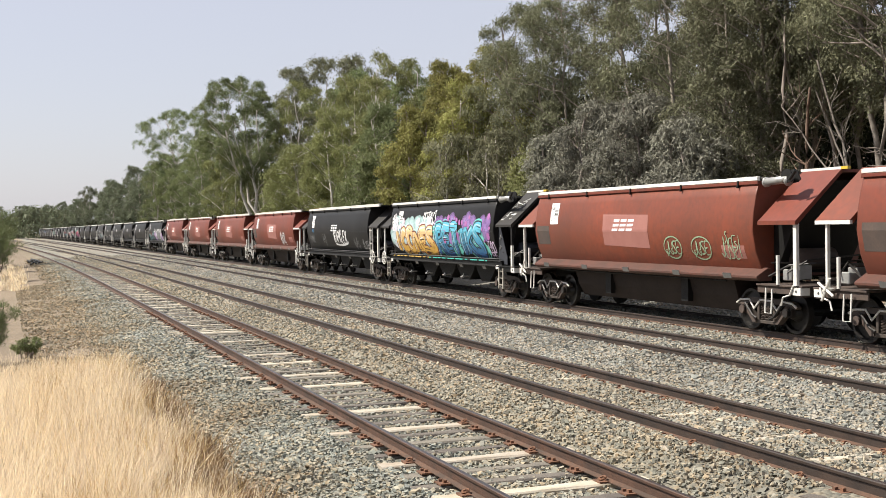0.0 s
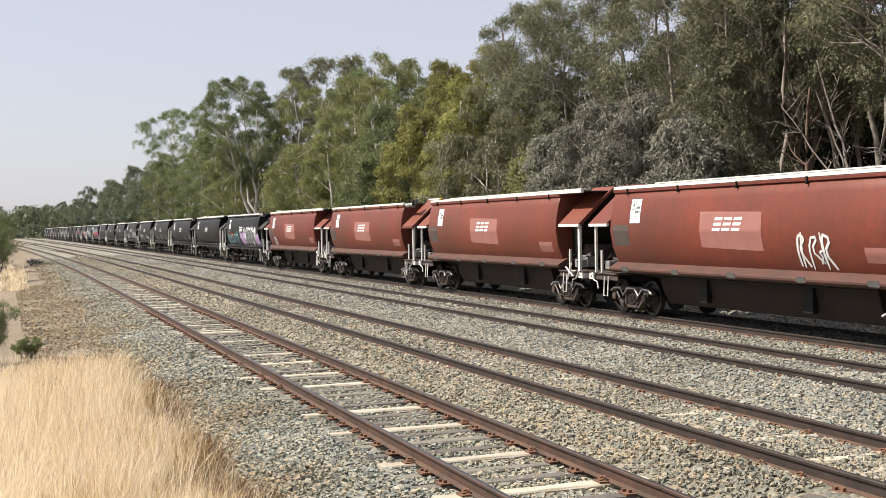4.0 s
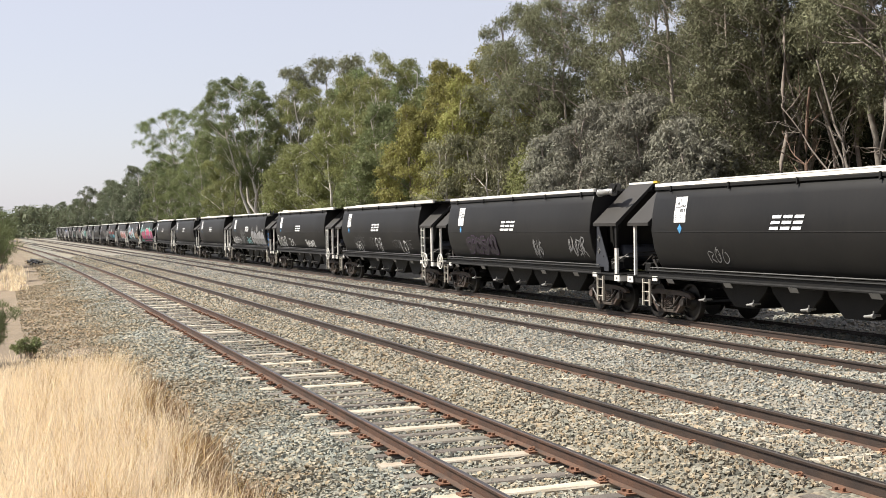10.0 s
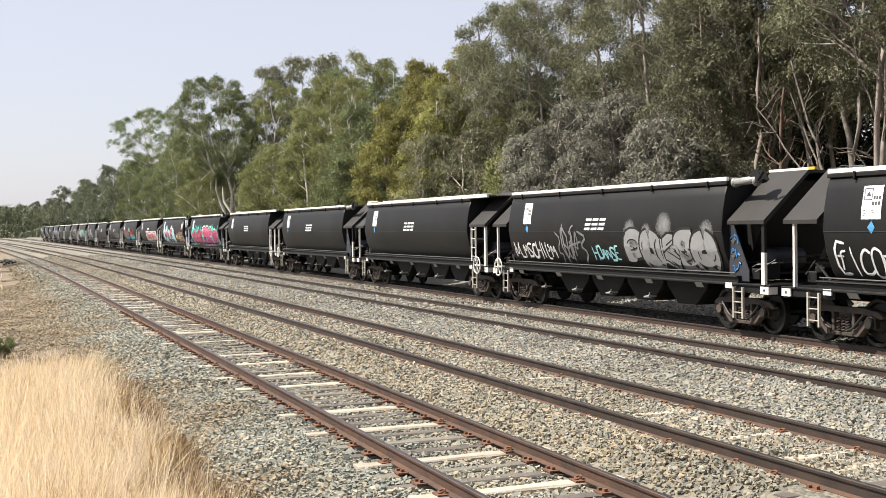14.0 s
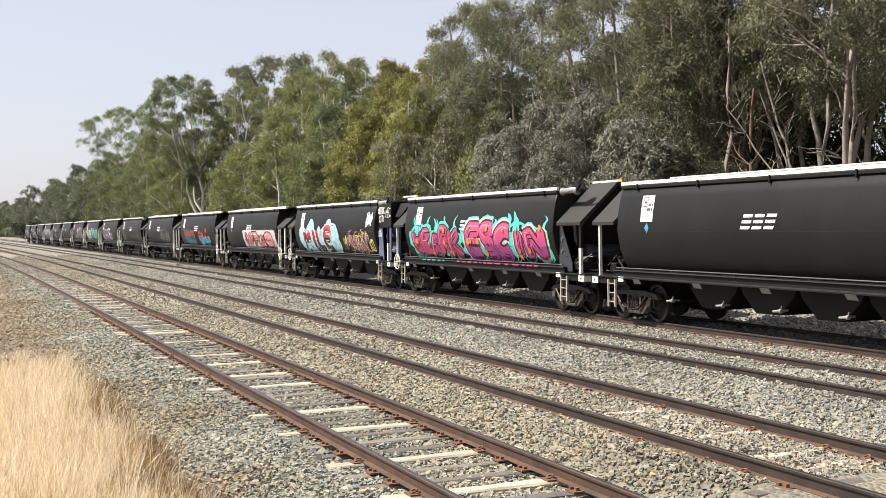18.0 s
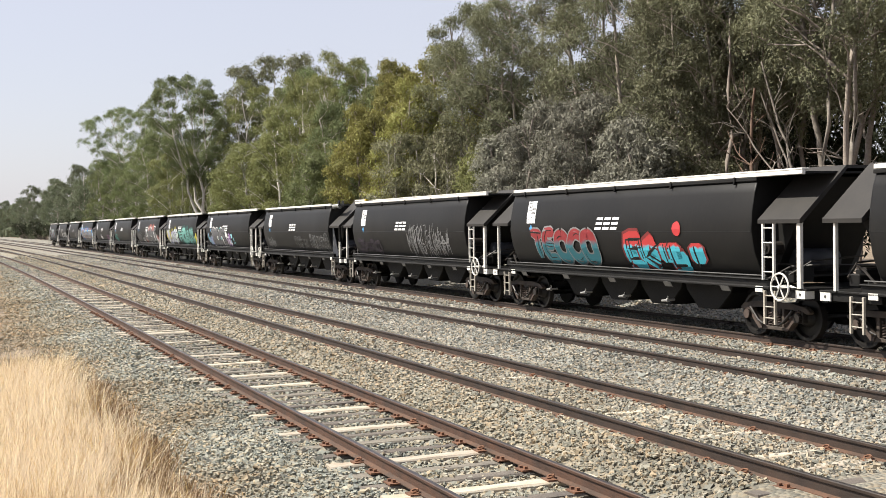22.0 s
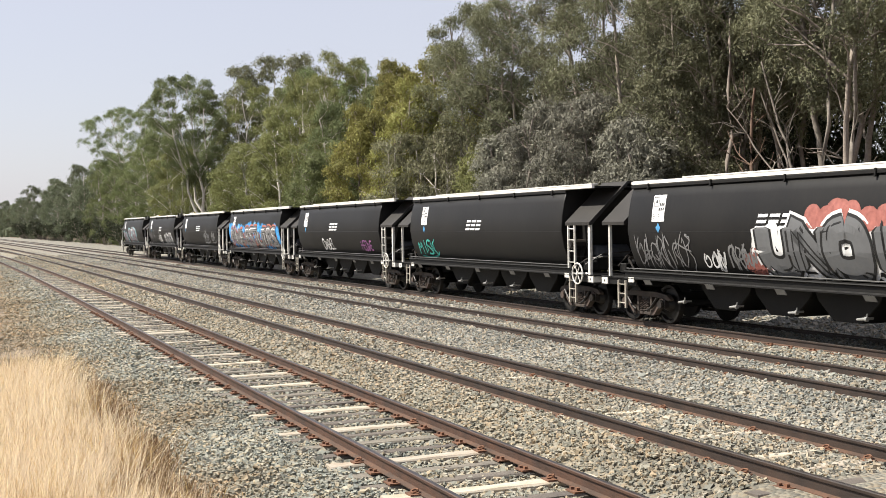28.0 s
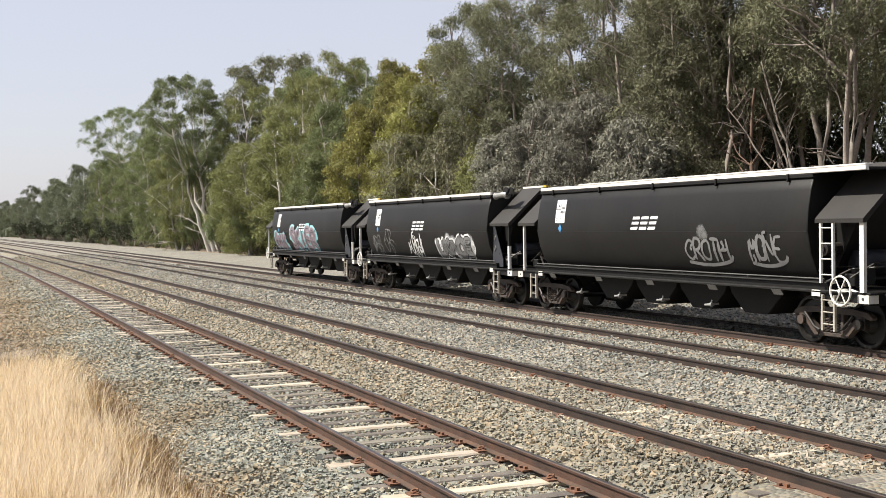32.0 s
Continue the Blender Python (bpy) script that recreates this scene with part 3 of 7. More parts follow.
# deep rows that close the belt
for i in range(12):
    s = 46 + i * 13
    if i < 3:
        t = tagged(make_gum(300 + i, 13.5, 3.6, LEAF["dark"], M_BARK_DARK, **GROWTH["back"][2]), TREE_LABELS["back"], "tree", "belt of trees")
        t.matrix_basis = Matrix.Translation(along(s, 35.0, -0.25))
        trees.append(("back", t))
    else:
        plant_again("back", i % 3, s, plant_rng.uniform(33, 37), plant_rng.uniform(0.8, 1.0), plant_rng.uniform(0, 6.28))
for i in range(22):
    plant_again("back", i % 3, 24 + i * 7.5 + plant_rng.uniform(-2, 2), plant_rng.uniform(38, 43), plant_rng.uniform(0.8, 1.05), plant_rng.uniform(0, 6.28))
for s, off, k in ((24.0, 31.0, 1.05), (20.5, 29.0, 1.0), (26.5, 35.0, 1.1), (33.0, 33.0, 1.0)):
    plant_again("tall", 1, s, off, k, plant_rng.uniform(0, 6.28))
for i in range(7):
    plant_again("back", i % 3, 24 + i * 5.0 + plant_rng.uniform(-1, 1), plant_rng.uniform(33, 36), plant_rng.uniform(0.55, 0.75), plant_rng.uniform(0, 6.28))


# dead and half-fallen trunks among the tall trees
def make_dead(seed, foot, head, r0, r1, mat, label, twigs):
    """A bare trunk from foot to head with broken side limbs."""
    t = Tree(seed)
    path = t.bough(foot, head, r0 * 0.55, r1 * 0.6, 8, 12, 0.4)
    for k in range(twigs):
        p, d, rad = path[t.r.randint(4, 11)]
        az = t.r.uniform(0, 6.28)
        b = t.limb(p, d * 0.7 + Vector((math.cos(az), math.sin(az), t.r.uniform(-0.2, 0.7))), t.r.uniform(0.6, 1.9), max(0.02, rad * 0.45), 0.012, 0.2, 0.0, 5, 6)
        for q, qd, qr in b[2:5:2]:
            t.limb(q, qd + Vector((t.r.gauss(0, 0.7), t.r.gauss(0, 0.7), t.r.gauss(0, 0.5))), t.r.uniform(0.3, 0.9), 0.016, 0.006, 0.2, 0.0, 4, 4)
    ob = new("dead_tree", mesh_of("dead_tree", np.array([tuple(p) for p in t.v]), np.array(t.f), mat, True))
    return tagged(ob, label, "dead tree", "dead trunks among the trees")


PALE_POLE, BROWN_POLE = "bare upright pale trunk under the tall trees", "dead leaning grey trunk with broken limbs"
make_dead(401, (24.9, 29.2, -0.3), (25.0, 29.0, 9.5), 0.13, 0.09, M_BARK_GREY, PALE_POLE, 3)
make_dead(402, (24.9, 28.6, -0.3), (25.1, 28.1, 10.5), 0.13, 0.09, M_BARK_GREY, PALE_POLE, 4)
make_dead(403, (24.6, 28.6, -0.3), (24.4, 31.8, 7.6), 0.15, 0.05, M_BARK_GREY, BROWN_POLE, 7)
make_dead(404, (24.2, 28.4, 0.8), (23.9, 31.2, 6.5), 0.11, 0.04, M_BARK_GREY, BROWN_POLE, 5)
make_dead(405, (24.0, 28.6, 1.0), (23.9, 33.0, 6.2), 0.09, 0.03, M_BARK_GREY, BROWN_POLE, 6)
make_dead(406, (24.5, 32.4, -0.3), (24.5, 32.3, 6.8), 0.20, 0.07, M_BARK_BROWN, "broken reddish-brown stump of a dead tree", 9)
make_dead(407, (25.0, 37.2, -0.3), (25.0, 37.9, 10.5), 0.14, 0.06, M_BARK_DARK, BROWN_POLE, 7)
make_dead(408, (25.0, 35.2, -0.3), (25.2, 34.6, 9.5), 0.17, 0.08, M_BARK_DARK, "bare upright dark trunk under the tall trees", 6)
make_dead(409, (26.0, 30.8, -0.3), (25.8, 31.6, 9.5), 0.24, 0.13, M_BARK_GREY, "thick forked grey trunk under the tall trees", 6)


# ---- the train ----
PITCH = 14.745
SIDE = [(1.12, 1.24), (1.26, 1.42), (1.42, 1.80), (1.50, 2.25), (1.47, 2.65), (1.40, 3.02), (1.30, 3.34)]  # half-width and height up the bulging side
M_PANEL_BLUE = material("blue_grey_end_sheet", (0.024, 0.027, 0.036), 0.6, vary=(0.04, 0.043, 0.055), scale=2, amount=0.6, fine=15)
M_PINK = material("pale_red_patch", (0.40, 0.17, 0.14), 0.6, vary=(0.30, 0.11, 0.085), scale=3, amount=0.4)
M_SILVER = material("galvanised_cylinder", (0.55, 0.55, 0.53), 0.4, metal=0.5, vary=(0.35, 0.34, 0.32), scale=6, amount=0.5)
M_YELLOW = material("yellow_paint", (0.70, 0.50, 0.04), 0.5, vary=(0.5, 0.35, 0.05), scale=5, amount=0.4)
M_BLUE = material("blue_decal", (0.08, 0.32, 0.62), 0.5)
M_INK = material("black_print", (0.07, 0.07, 0.07), 0.6)
M_REFLECT = material("grey_reflector", (0.12, 0.117, 0.11), 0.45, vary=(0.07, 0.066, 0.062), scale=8, amount=0.5)
M_TROUGH = material("dark_brown_steel", (0.030, 0.021, 0.017), 0.75, gloss=0.3, vary=(0.055, 0.038, 0.03), scale=1.5, amount=0.7, fine=12)
M_COVER = material("dusty_black_paint", (0.026, 0.024, 0.022), 0.6, gloss=0.3, vary=(0.046, 0.041, 0.036), scale=1.5, amount=0.6, fine=20)
M_WHEEL = material("worn_wheel_steel", (0.009, 0.008, 0.0075), 0.45, metal=0.3, vary=(0.02, 0.017, 0.014), scale=5, amount=0.6)


def half_width(z):
    return float(np.interp(z, [p[1] for p in SIDE], [p[0] for p in SIDE]))


def on_side(y, z, lift=0.006):
    """A point on the wagon's flank that faces the camera."""
    return Vector((-half_width(z) - lift, y, z))


def side_patch(bm, corners, lift, thick=0.003):
    """A thin plate over the bulging flank: corners run round it as (y, z)."""
    (ya, za), (yb, zb), (yc, zc), (yd, zd) = corners
    n = max(4, int(abs(zd - za) / 0.05))
    rows = []
    for i in range(n + 1):
        k = i / n
        rows.append([on_side(ya + (yd - ya) * k, za + (zd - za) * k, lift), on_side(yb + (yc - yb) * k, zb + (zc - zb) * k, lift)])
    for a, b in zip(rows, rows[1:]):
        va = [bm.verts.new(p) for p in (a[0], a[1], b[1], b[0])]
        bm.faces.new(va)


def wheelset(parent, y):
    bm = bmesh.new()
    for x in (-0.80, 0.80):
        e = -1 if x < 0 else 1
        prof = [(0.10, 0.30), (0.20, 0.075), (0.37, 0.06), (0.40, 0.135), (0.46, 0.135), (0.47, 0.10), (0.48, 0.0), (0.10, -0.02)]
        rings = []
        for i in range(20):
            a = 2 * math.pi * i / 20
            rings.append([(x + e * (w - 0.05) * 0.9, math.cos(a) * r, math.sin(a) * r) for r, w in prof])
        loft(bm, rings + [rings[0]], True, False)
    rod(bm, (-0.95, 0, 0), (0.95, 0, 0), 0.09, 10)
    for x in (-1.12, 1.12):
        rod(bm, (x, 0, 0), (x * 0.84, 0, 0), 0.105, 12)
        for i in range(3):
            a = 2.1 * i
            rod(bm, (x * 1.02, 0.06 * math.cos(a), 0.06 * math.sin(a)), (x, 0.06 * math.cos(a), 0.06 * math.sin(a)), 0.02, 6)
    ob = part("wheelset", bm, M_WHEEL, parent, "worn steel wheels on an axle")
    ob.location = (0, y, 0.47)
    return ob


def bogie(wagon, y, white_edge):
    bm = bmesh.new()
    box(bm, -1.02, 1.02, -0.17, 0.17, 0.46, 0.72)
    rod(bm, (0, 0, 0.7), (0, 0, 0.96), 0.25, 14)
    ob = part("bogie", bm, M_BOGIE, wagon, "three-piece cast steel bogie", bevel=0.015)
    ob.location = (0, y, 0)
    for e in (-1, 1):
        x0, x1 = e * 0.93, e * 1.06
        bm = bmesh.new()
        xa, xb = min(x0, x1), max(x0, x1)
        for poly in (
            [(-1.12, 0.60), (-0.98, 0.70), (-0.55, 0.75), (0.55, 0.75), (0.98, 0.70), (1.12, 0.60), (1.06, 0.55), (0.9, 0.60), (0.5, 0.63), (-0.5, 0.63), (-0.9, 0.60), (-1.06, 0.55)],
            [(-0.42, 0.18), (0.42, 0.18), (0.40, 0.255), (-0.40, 0.255)],
            [(0.95, 0.60), (0.80, 0.64), (0.36, 0.27), (0.44, 0.18)], [(-0.95, 0.60), (-0.44, 0.18), (-0.36, 0.27), (-0.80, 0.64)],
            [(0.25, 0.25), (0.33, 0.25), (0.33, 0.64), (0.25, 0.64)], [(-0.33, 0.25), (-0.25, 0.25), (-0.25, 0.64), (-0.33, 0.64)],
        ):
            loft(bm, [[(x, a, b) for a, b in poly] for x in (xa, xb)])
        part("side_frame", bm, M_FRAME, ob, bevel=0.01)
        for g in (-1, 1):
            bm = bmesh.new()
            loft(bm, [[(x, g * a, b) for a, b in ((0.88, 0.60), (0.78, 0.63), (0.34, 0.30), (0.36, 0.20), (0.46, 0.19))] for x in (e * 1.055, e * 1.085)])
            part("frame_brace", bm, M_BROWN, ob)
        for a in (-0.13, 0.0, 0.13):
            bm = bmesh.new()
            pipe(bm, [(e * 1.02 + 0.055 * math.cos(t * 1.4), a + 0.055 * math.sin(t * 1.4), 0.26 + t * 0.0125) for t in range(25)], 0.017, 4)
            part("spring", bm, M_BROWN, ob, "coil spring with brown dust")
        for a in (-0.8, 0.8):
            bm = bmesh.new()
            box(bm, min(e * 0.96, e * 1.07), max(e * 0.96, e * 1.07), a - 0.13, a + 0.13, 0.38, 0.60)
            rod(bm, (e * 1.05, a, 0.47), (e * 1.15, a, 0.47), 0.095, 12)
            part("axle_box", bm, M_BROWN if a > 0 else M_BOGIE, ob)
            bm = bmesh.new()
            pipe(bm, [(e * 1.13, a * 0.85, 0.62), (e * 1.14, a * 0.5, 0.36), (e * 1.14, a * 0.3, 0.30)], 0.028)
            part("brake_rod", bm, M_BOGIE, ob)
        if white_edge:
            bm = bmesh.new()
            pipe(bm, [(e * 1.07, a, b) for a, b in ((-1.1, 0.60), (-0.95, 0.68), (-0.6, 0.70), (-0.42, 0.50), (-0.2, 0.70), (0.2, 0.70), (0.42, 0.50), (0.6, 0.70), (0.95, 0.68), (1.1, 0.6))], 0.024)
            part("painted_edge", bm, M_WHITE, ob, "white painted edge")
    wheelset(ob, -0.8)
    wheelset(ob, 0.8)
    return ob


def ladder(wagon, y, z0, z1, width=0.34, x=-1.47, rungs=4):
    bm = bmesh.new()
    for a in (-width / 2, width / 2):
        box(bm, x - 0.02, x + 0.03, y + a - 0.022, y + a + 0.022, z0, z1)
    for i in range(rungs):
        z = z0 + (z1 - z0) * (i + 0.55) / rungs
        rod(bm, (x, y - width / 2, z), (x, y + width / 2, z), 0.014, 6)
    return part("ladder", bm, M_WORN if z1 < 1.2 else M_WHITE, wagon, "worn white steel ladder")


def handwheel(wagon, y, z):
    bm = bmesh.new()
    ring(bm, (-1.56, y, z), (1, 0, 0), 0.27, 0.02, 22, 6)
    for i in range(6):
        a = math.pi * i / 3
        rod(bm, (-1.56, y, z), (-1.56, y + 0.27 * math.cos(a), z + 0.27 * math.sin(a)), 0.014, 5)
    rod(bm, (-1.60, y, z), (-1.36, y, z), 0.035, 8)
    return part("handwheel", bm, M_WHITE, wagon, "white spoked handbrake wheel")


def cross_handle(wagon, y, z):
    bm = bmesh.new()
    for a in (0.5, 0.5 + 1.57):
        c, s = math.cos(a) * 0.26, math.sin(a) * 0.26
        rod(bm, (-1.56, y - c, z - s), (-1.56, y + c, z + s), 0.028, 6)
    rod(bm, (-1.60, y, z), (-1.36, y, z), 0.03, 8)
    return part("handbrake_cross", bm, M_WHITE, wagon, "white cross-shaped handbrake handle")


def plate_decal(wagon, y, z):
    """Data panel: white with a boxed mark and bars for the wagon's code."""
    bm = bmesh.new()
    side_patch(bm, [(y + 0.26, z - 0.31), (y - 0.26, z - 0.31), (y - 0.26, z + 0.31), (y + 0.26, z + 0.31)], 0.005)
    panel = part("data_panel", bm, M_LOGO, wagon, "white data panel with dark bars")
    bm = bmesh.new()
    for a, b, c, d in ((0.22, 0.0, 0.255, 0.27), (0.22, 0.0, 0.045, 0.06), (0.22, 0.205, 0.045, 0.27), (0.015, 0.0, 0.045, 0.27), (-0.03, -0.08, 0.055, 0.12), (-0.10, -0.15, 0.055, 0.12), (-0.17, -0.22, 0.055, 0.12), (0.0, -0.07, -0.055, 0.015), (-0.09, -0.14, -0.055, 0.015), (-0.17, -0.22, -0.055, 0.015), (0.2, 0.15, -0.15, -0.135), (0.0, -0.06, -0.15, -0.135), (0.2, 0.13, -0.20, -0.185), (-0.02, -0.08, -0.20, -0.185), (0.2, 0.16, -0.25, -0.235)):
        side_patch(bm, [(y + a, z + c), (y + b, z + c), (y + b, z + d), (y + a, z + d)], 0.010)
    tri = [on_side(y + 0.16, z + 0.125, 0.012), on_side(y + 0.04, z + 0.125, 0.012), on_side(y + 0.10, z + 0.21, 0.012)]
    bm.faces.new([bm.verts.new(p) for p in tri])
    part("print", bm, M_INK, panel)
    return panel


def stripes_mark(wagon, y, z, k=1.0):
    """The operator's mark, as three slanted striped blocks."""
    bm = bmesh.new()
    for i in range(3):
        for j, (c, d) in enumerate(((-0.155, -0.09), (-0.032, 0.032), (0.09, 0.155))):
            a = y + k * (0.56 - i * 0.385) - (j - 1) * 0.045
            side_patch(bm, [(a, z + c * k), (a - 0.31 * k, z + c * k), (a - 0.335 * k, z + d * k), (a - 0.025 * k, z + d * k)], 0.009)
    return part("stripe_mark", bm, M_LOGO, wagon, "white striped operator mark")


def end_gear(wagon, e, red):
    """Reservoir, valve box, pipes and steps on an end platform."""
    y = e * 6.45
    bm = bmesh.new()
    rod(bm, (-0.75, y - e * 0.35, 1.62), (0.2, y - e * 0.35, 1.62), 0.24, 14)
    part("air_reservoir", bm, M_BROWN if red else M_PANEL_BLUE, wagon, "", True)
    bm = bmesh.new()
    box(bm, -1.22, -0.95, y - 0.12, y + 0.16, 1.18, 1.42)
    box(bm, -0.85, -0.5, y + 0.1, y + 0.4, 1.18, 1.5)
    part("valve_box", bm, M_SILVER if red else M_UNDER, wagon, bevel=0.02)
    for pts, r in (([(-1.25, y - e * 0.6, 1.25), (-1.1, y - e * 0.1, 1.5), (-0.8, y + e * 0.4, 1.55), (0.6, y + e * 0.5, 1.5)], 0.025), ([(-1.3, y + e * 0.1, 1.35), (-0.9, y + e * 0.3, 1.62), (0.4, y + e * 0.3, 1.7)], 0.02),
                   ([(-1.32, y - e * 0.4, 1.55), (0.8, y - e * 0.1, 1.48)], 0.018), ([(-0.4, e * 7.1, 0.95), (-0.4, e * 7.28, 0.7), (-0.3, e * 7.4, 0.62), (-0.25, e * 7.34, 0.8)], 0.03)):
        bm = bmesh.new()
        pipe(bm, pts, r)
        part("brake_pipe", bm, M_BOGIE, wagon)
    bm = bmesh.new()
    box(bm, -0.14, 0.14, e * 7.0 if e > 0 else -7.37, 7.37 if e > 0 else -7.0, 0.80, 1.02)
    box(bm, -0.2, 0.2, e * 7.2 if e > 0 else -7.36, 7.36 if e > 0 else -7.2, 0.76, 1.06)
    part("coupler", bm, M_BROWN, wagon, bevel=0.03)


def make_hopper(red, front_brake):
    """A covered grain hopper. front_brake: the ladder and handbrake are at its leading end, and the roof's closing gear at the other."""
    paint = M_RED if red else M_BLACK
    w = new("grain_hopper_wagon")
    bm = bmesh.new()
    prof = [(-a, z) for a, z in SIDE] + [(a, z) for a, z in SIDE[::-1]]
    ends = [-5.60, -5.56, -3.4, 0, 3.4, 5.74, 5.78]
    loft(bm, [[(x * (0.992 if abs(y) > 5.57 and abs(y) != 5.74 else 1), y, z) for x, z in prof] for y in ends])
    body = part("body", bm, paint, w)
    for p in body.data.polygons:
        p.use_smooth = abs(p.normal.y) < 0.5
    # weld line along the flank and rolled rim under the roof
    bm = bmesh.new()
    for e in (-1, 1) if not red else ():
        rod(bm, (e * 1.497, -5.58, 2.22), (e * 1.497, 5.76, 2.22), 0.007, 5)
    if red:
        bm.free()
    else:
        part("weld_seam", bm, paint, w)
    bm = bmesh.new()
    for e in (-1, 1):
        box(bm, e * 1.33 - 0.04, e * 1.33 + 0.04, -5.62, 5.80, 3.26, 3.335)
    part("top_rim", bm, paint if red else M_UNDER, w, bevel=0.01)
    # roof hatch with white fascia
    bm = bmesh.new()
    box(bm, -1.28, 1.28, -5.75, 5.85, 3.37, 3.415)
    part("roof_cover", bm, M_REFLECT, w, "grey roof hatch cover")
    bm = bmesh.new()
    front = -7.05 if front_brake else -5.62
    for e in (-1, 1):
        loft(bm, [[(e * 1.33, y, 3.337), (e * 1.37, y, 3.345), (e * 1.37, y, 3.425), (e * 1.31, y, 3.435), (e * 1.29, y, 3.43), (e * 1.29, y, 3.337)] for y in (front, 5.78)])
        if front_brake:
            box(bm, e * 1.285 - 0.09, e * 1.285 + 0.095, front, 3.6, 3.43, 3.465)
    part("roof_fascia", bm, M_WHITE, w, "white roof edge board", bevel=0.004)
    for y in (5.0, 2.5, 0.0, -2.5, -4.9):
        bm = bmesh.new()
        box(bm, -1.40, -1.35, y - 0.02, y + 0.02, 3.23, 3.36)
        rod(bm, (-1.415, y, 3.22), (-1.36, y, 3.22), 0.022, 6)
        part("hatch_latch", bm, M_UNDER, w)
    cy = -1
    if not front_brake:
        # closing gear: cylinder, cam and centre rail at one end of the roof
        bm = bmesh.new()
        rod(bm, (-1.24, cy * 5.72, 3.30), (-1.24, cy * 6.55, 3.34), 0.085, 14)
        for a in (5.75, 6.52):
            rod(bm, (-1.24, cy * a, 3.30), (-1.24, cy * (a + 0.05), 3.30), 0.11, 14)
        part("roof_cylinder", bm, M_SILVER, w, "pale actuating cylinder of the roof hatch", True)
        bm = bmesh.new()
        for x in (-1.30, -1.12):
            loft(bm, [[(x + u, cy * (6.55 + 0.18 * math.cos(a) * (1.5 if math.sin(a) < 0 else 1)), 3.40 + 0.15 * math.sin(a)) for a in [i * math.pi / 6 for i in range(12)]] for u in (0, 0.03)])
        rod(bm, (-1.36, cy * 6.75, 3.32), (-1.36, cy * 6.95, 3.5), 0.035, 8)
        part("closing_cam", bm, M_UNDER, w, "black steel cam plates")
        bm = bmesh.new()
        box(bm, -0.29, -0.21, min(cy * 5.7, cy * 7.25), max(cy * 5.7, cy * 7.25), 3.525, 3.58)
        part("centre_rail", bm, M_WHITE, w)
        bm = bmesh.new()
        box(bm, -0.295, -0.205, min(cy * 7.05, cy * 7.26), max(cy * 7.05, cy * 7.26), 3.522, 3.584)
        part("yellow_tip", bm, M_YELLOW, w)
    for e in (-1, 1):
        # gabled cover over the end platform
        y0, y1 = (-7.12, -5.82) if e < 0 else (5.95, 7.0)
        bm = bmesh.new()
        loft(bm, [[(-1.5, y, 2.46), (-0.34, y, 3.52), (0.34, y, 3.52), (1.5, y, 2.46), (1.5, y, 2.38), (1.44, y, 2.38), (0.31, y, 3.46), (-0.31, y, 3.46), (-1.44, y, 2.38), (-1.5, y, 2.38)] for y in (y0, y1)])
        cover = part("end_cover", bm, paint if red else M_COVER, w)
        if red:
            bm = bmesh.new()
            box(bm, -1.515, -1.45, y0 - 0.005, y1 + 0.005, 2.372, 2.45)
            part("cover_edge", bm, M_WHITE if front_brake or e > 0 else paint, cover)
        # sloping hopper end behind the cover; its near-black paints in the shadow there
        bm = bmesh.new()
        ya = e * 5.62 if e < 0 else 5.80
        loft(bm, [[(-x, ya, z), (x, ya, z), (x, ya + e * d, z), (-x, ya + e * d, z)] for x, d, z in ((0.95, 0.05, 1.3), (0.95, 0.75, 2.42), (0.42, 1.15, 3.30))])
        part("end_slope", bm, M_UNDER, w)
        if front_brake and e < 0:
            bm = bmesh.new()
            box(bm, -1.28, 1.28, -7.04, -5.76, 3.36, 3.40)
            part("roof_extension", bm, M_UNDER, w)
        # corner posts
        bm = bmesh.new()
        yp = e * 7.03 if e < 0 else 6.72
        wd = 0.055 if e < 0 else 0.03
        half = not red and not front_brake and e < 0
        box(bm, -1.46, -1.39, yp - wd, yp + wd, 1.10, 1.78 if half else 2.40)
        post = part("corner_post", bm, M_WHITE, w, "white steel corner post")
        if half:
            bm = bmesh.new()
            box(bm, -1.455, -1.395, yp - wd * 0.9, yp + wd * 0.9, 1.78, 2.40)
            part("post_top", bm, M_UNDER, post, "black painted upper half")
        bm = bmesh.new()
        box(bm, 1.39, 1.46, yp - wd, yp + wd, 1.10, 2.40)
        part("corner_post", bm, M_WHITE, w, "white steel corner post")
        # headstock with white corner plates
        bm = bmesh.new()
        box(bm, -1.42, 1.42, min(e * 5.6, e * 7.2), max(e * 5.6, e * 7.2), 1.055, 1.10)
        box(bm, -1.40, 1.40, min(e * 6.98, e * 7.16), max(e * 6.98, e * 7.16), 0.86, 1.055)
        for x in (-1.38, 1.33):
            box(bm, x, x + 0.05, min(e * 5.6, e * 6.97), max(e * 5.6, e * 6.97), 0.90, 1.055)
        part("headstock", bm, M_BROWN if red else M_UNDER, w, bevel=0.008)
        bm = bmesh.new()
        box(bm, -1.425, -1.40, min(e * 6.88, e * 7.165), max(e * 6.88, e * 7.165), 0.90, 1.06)
        box(bm, -1.40, -1.2, min(e * 7.162, e * 7.175), max(e * 7.162, e * 7.175), 0.90, 1.06)
        plate = part("corner_plate", bm, M_WHITE, w, "white corner plate with dark bolt holes")
        bm = bmesh.new()
        rod(bm, (-1.432, e * 7.02, 0.98), (-1.424, e * 7.02, 0.98), 0.03, 8)
        part("bolt_hole", bm, M_INK, plate)
        end_gear(w, e, red)
        b = bogie(w, e * (5.75 if not red else 5.45), red)
        # step ladder below the platform
        if red:
            bm = bmesh.new()
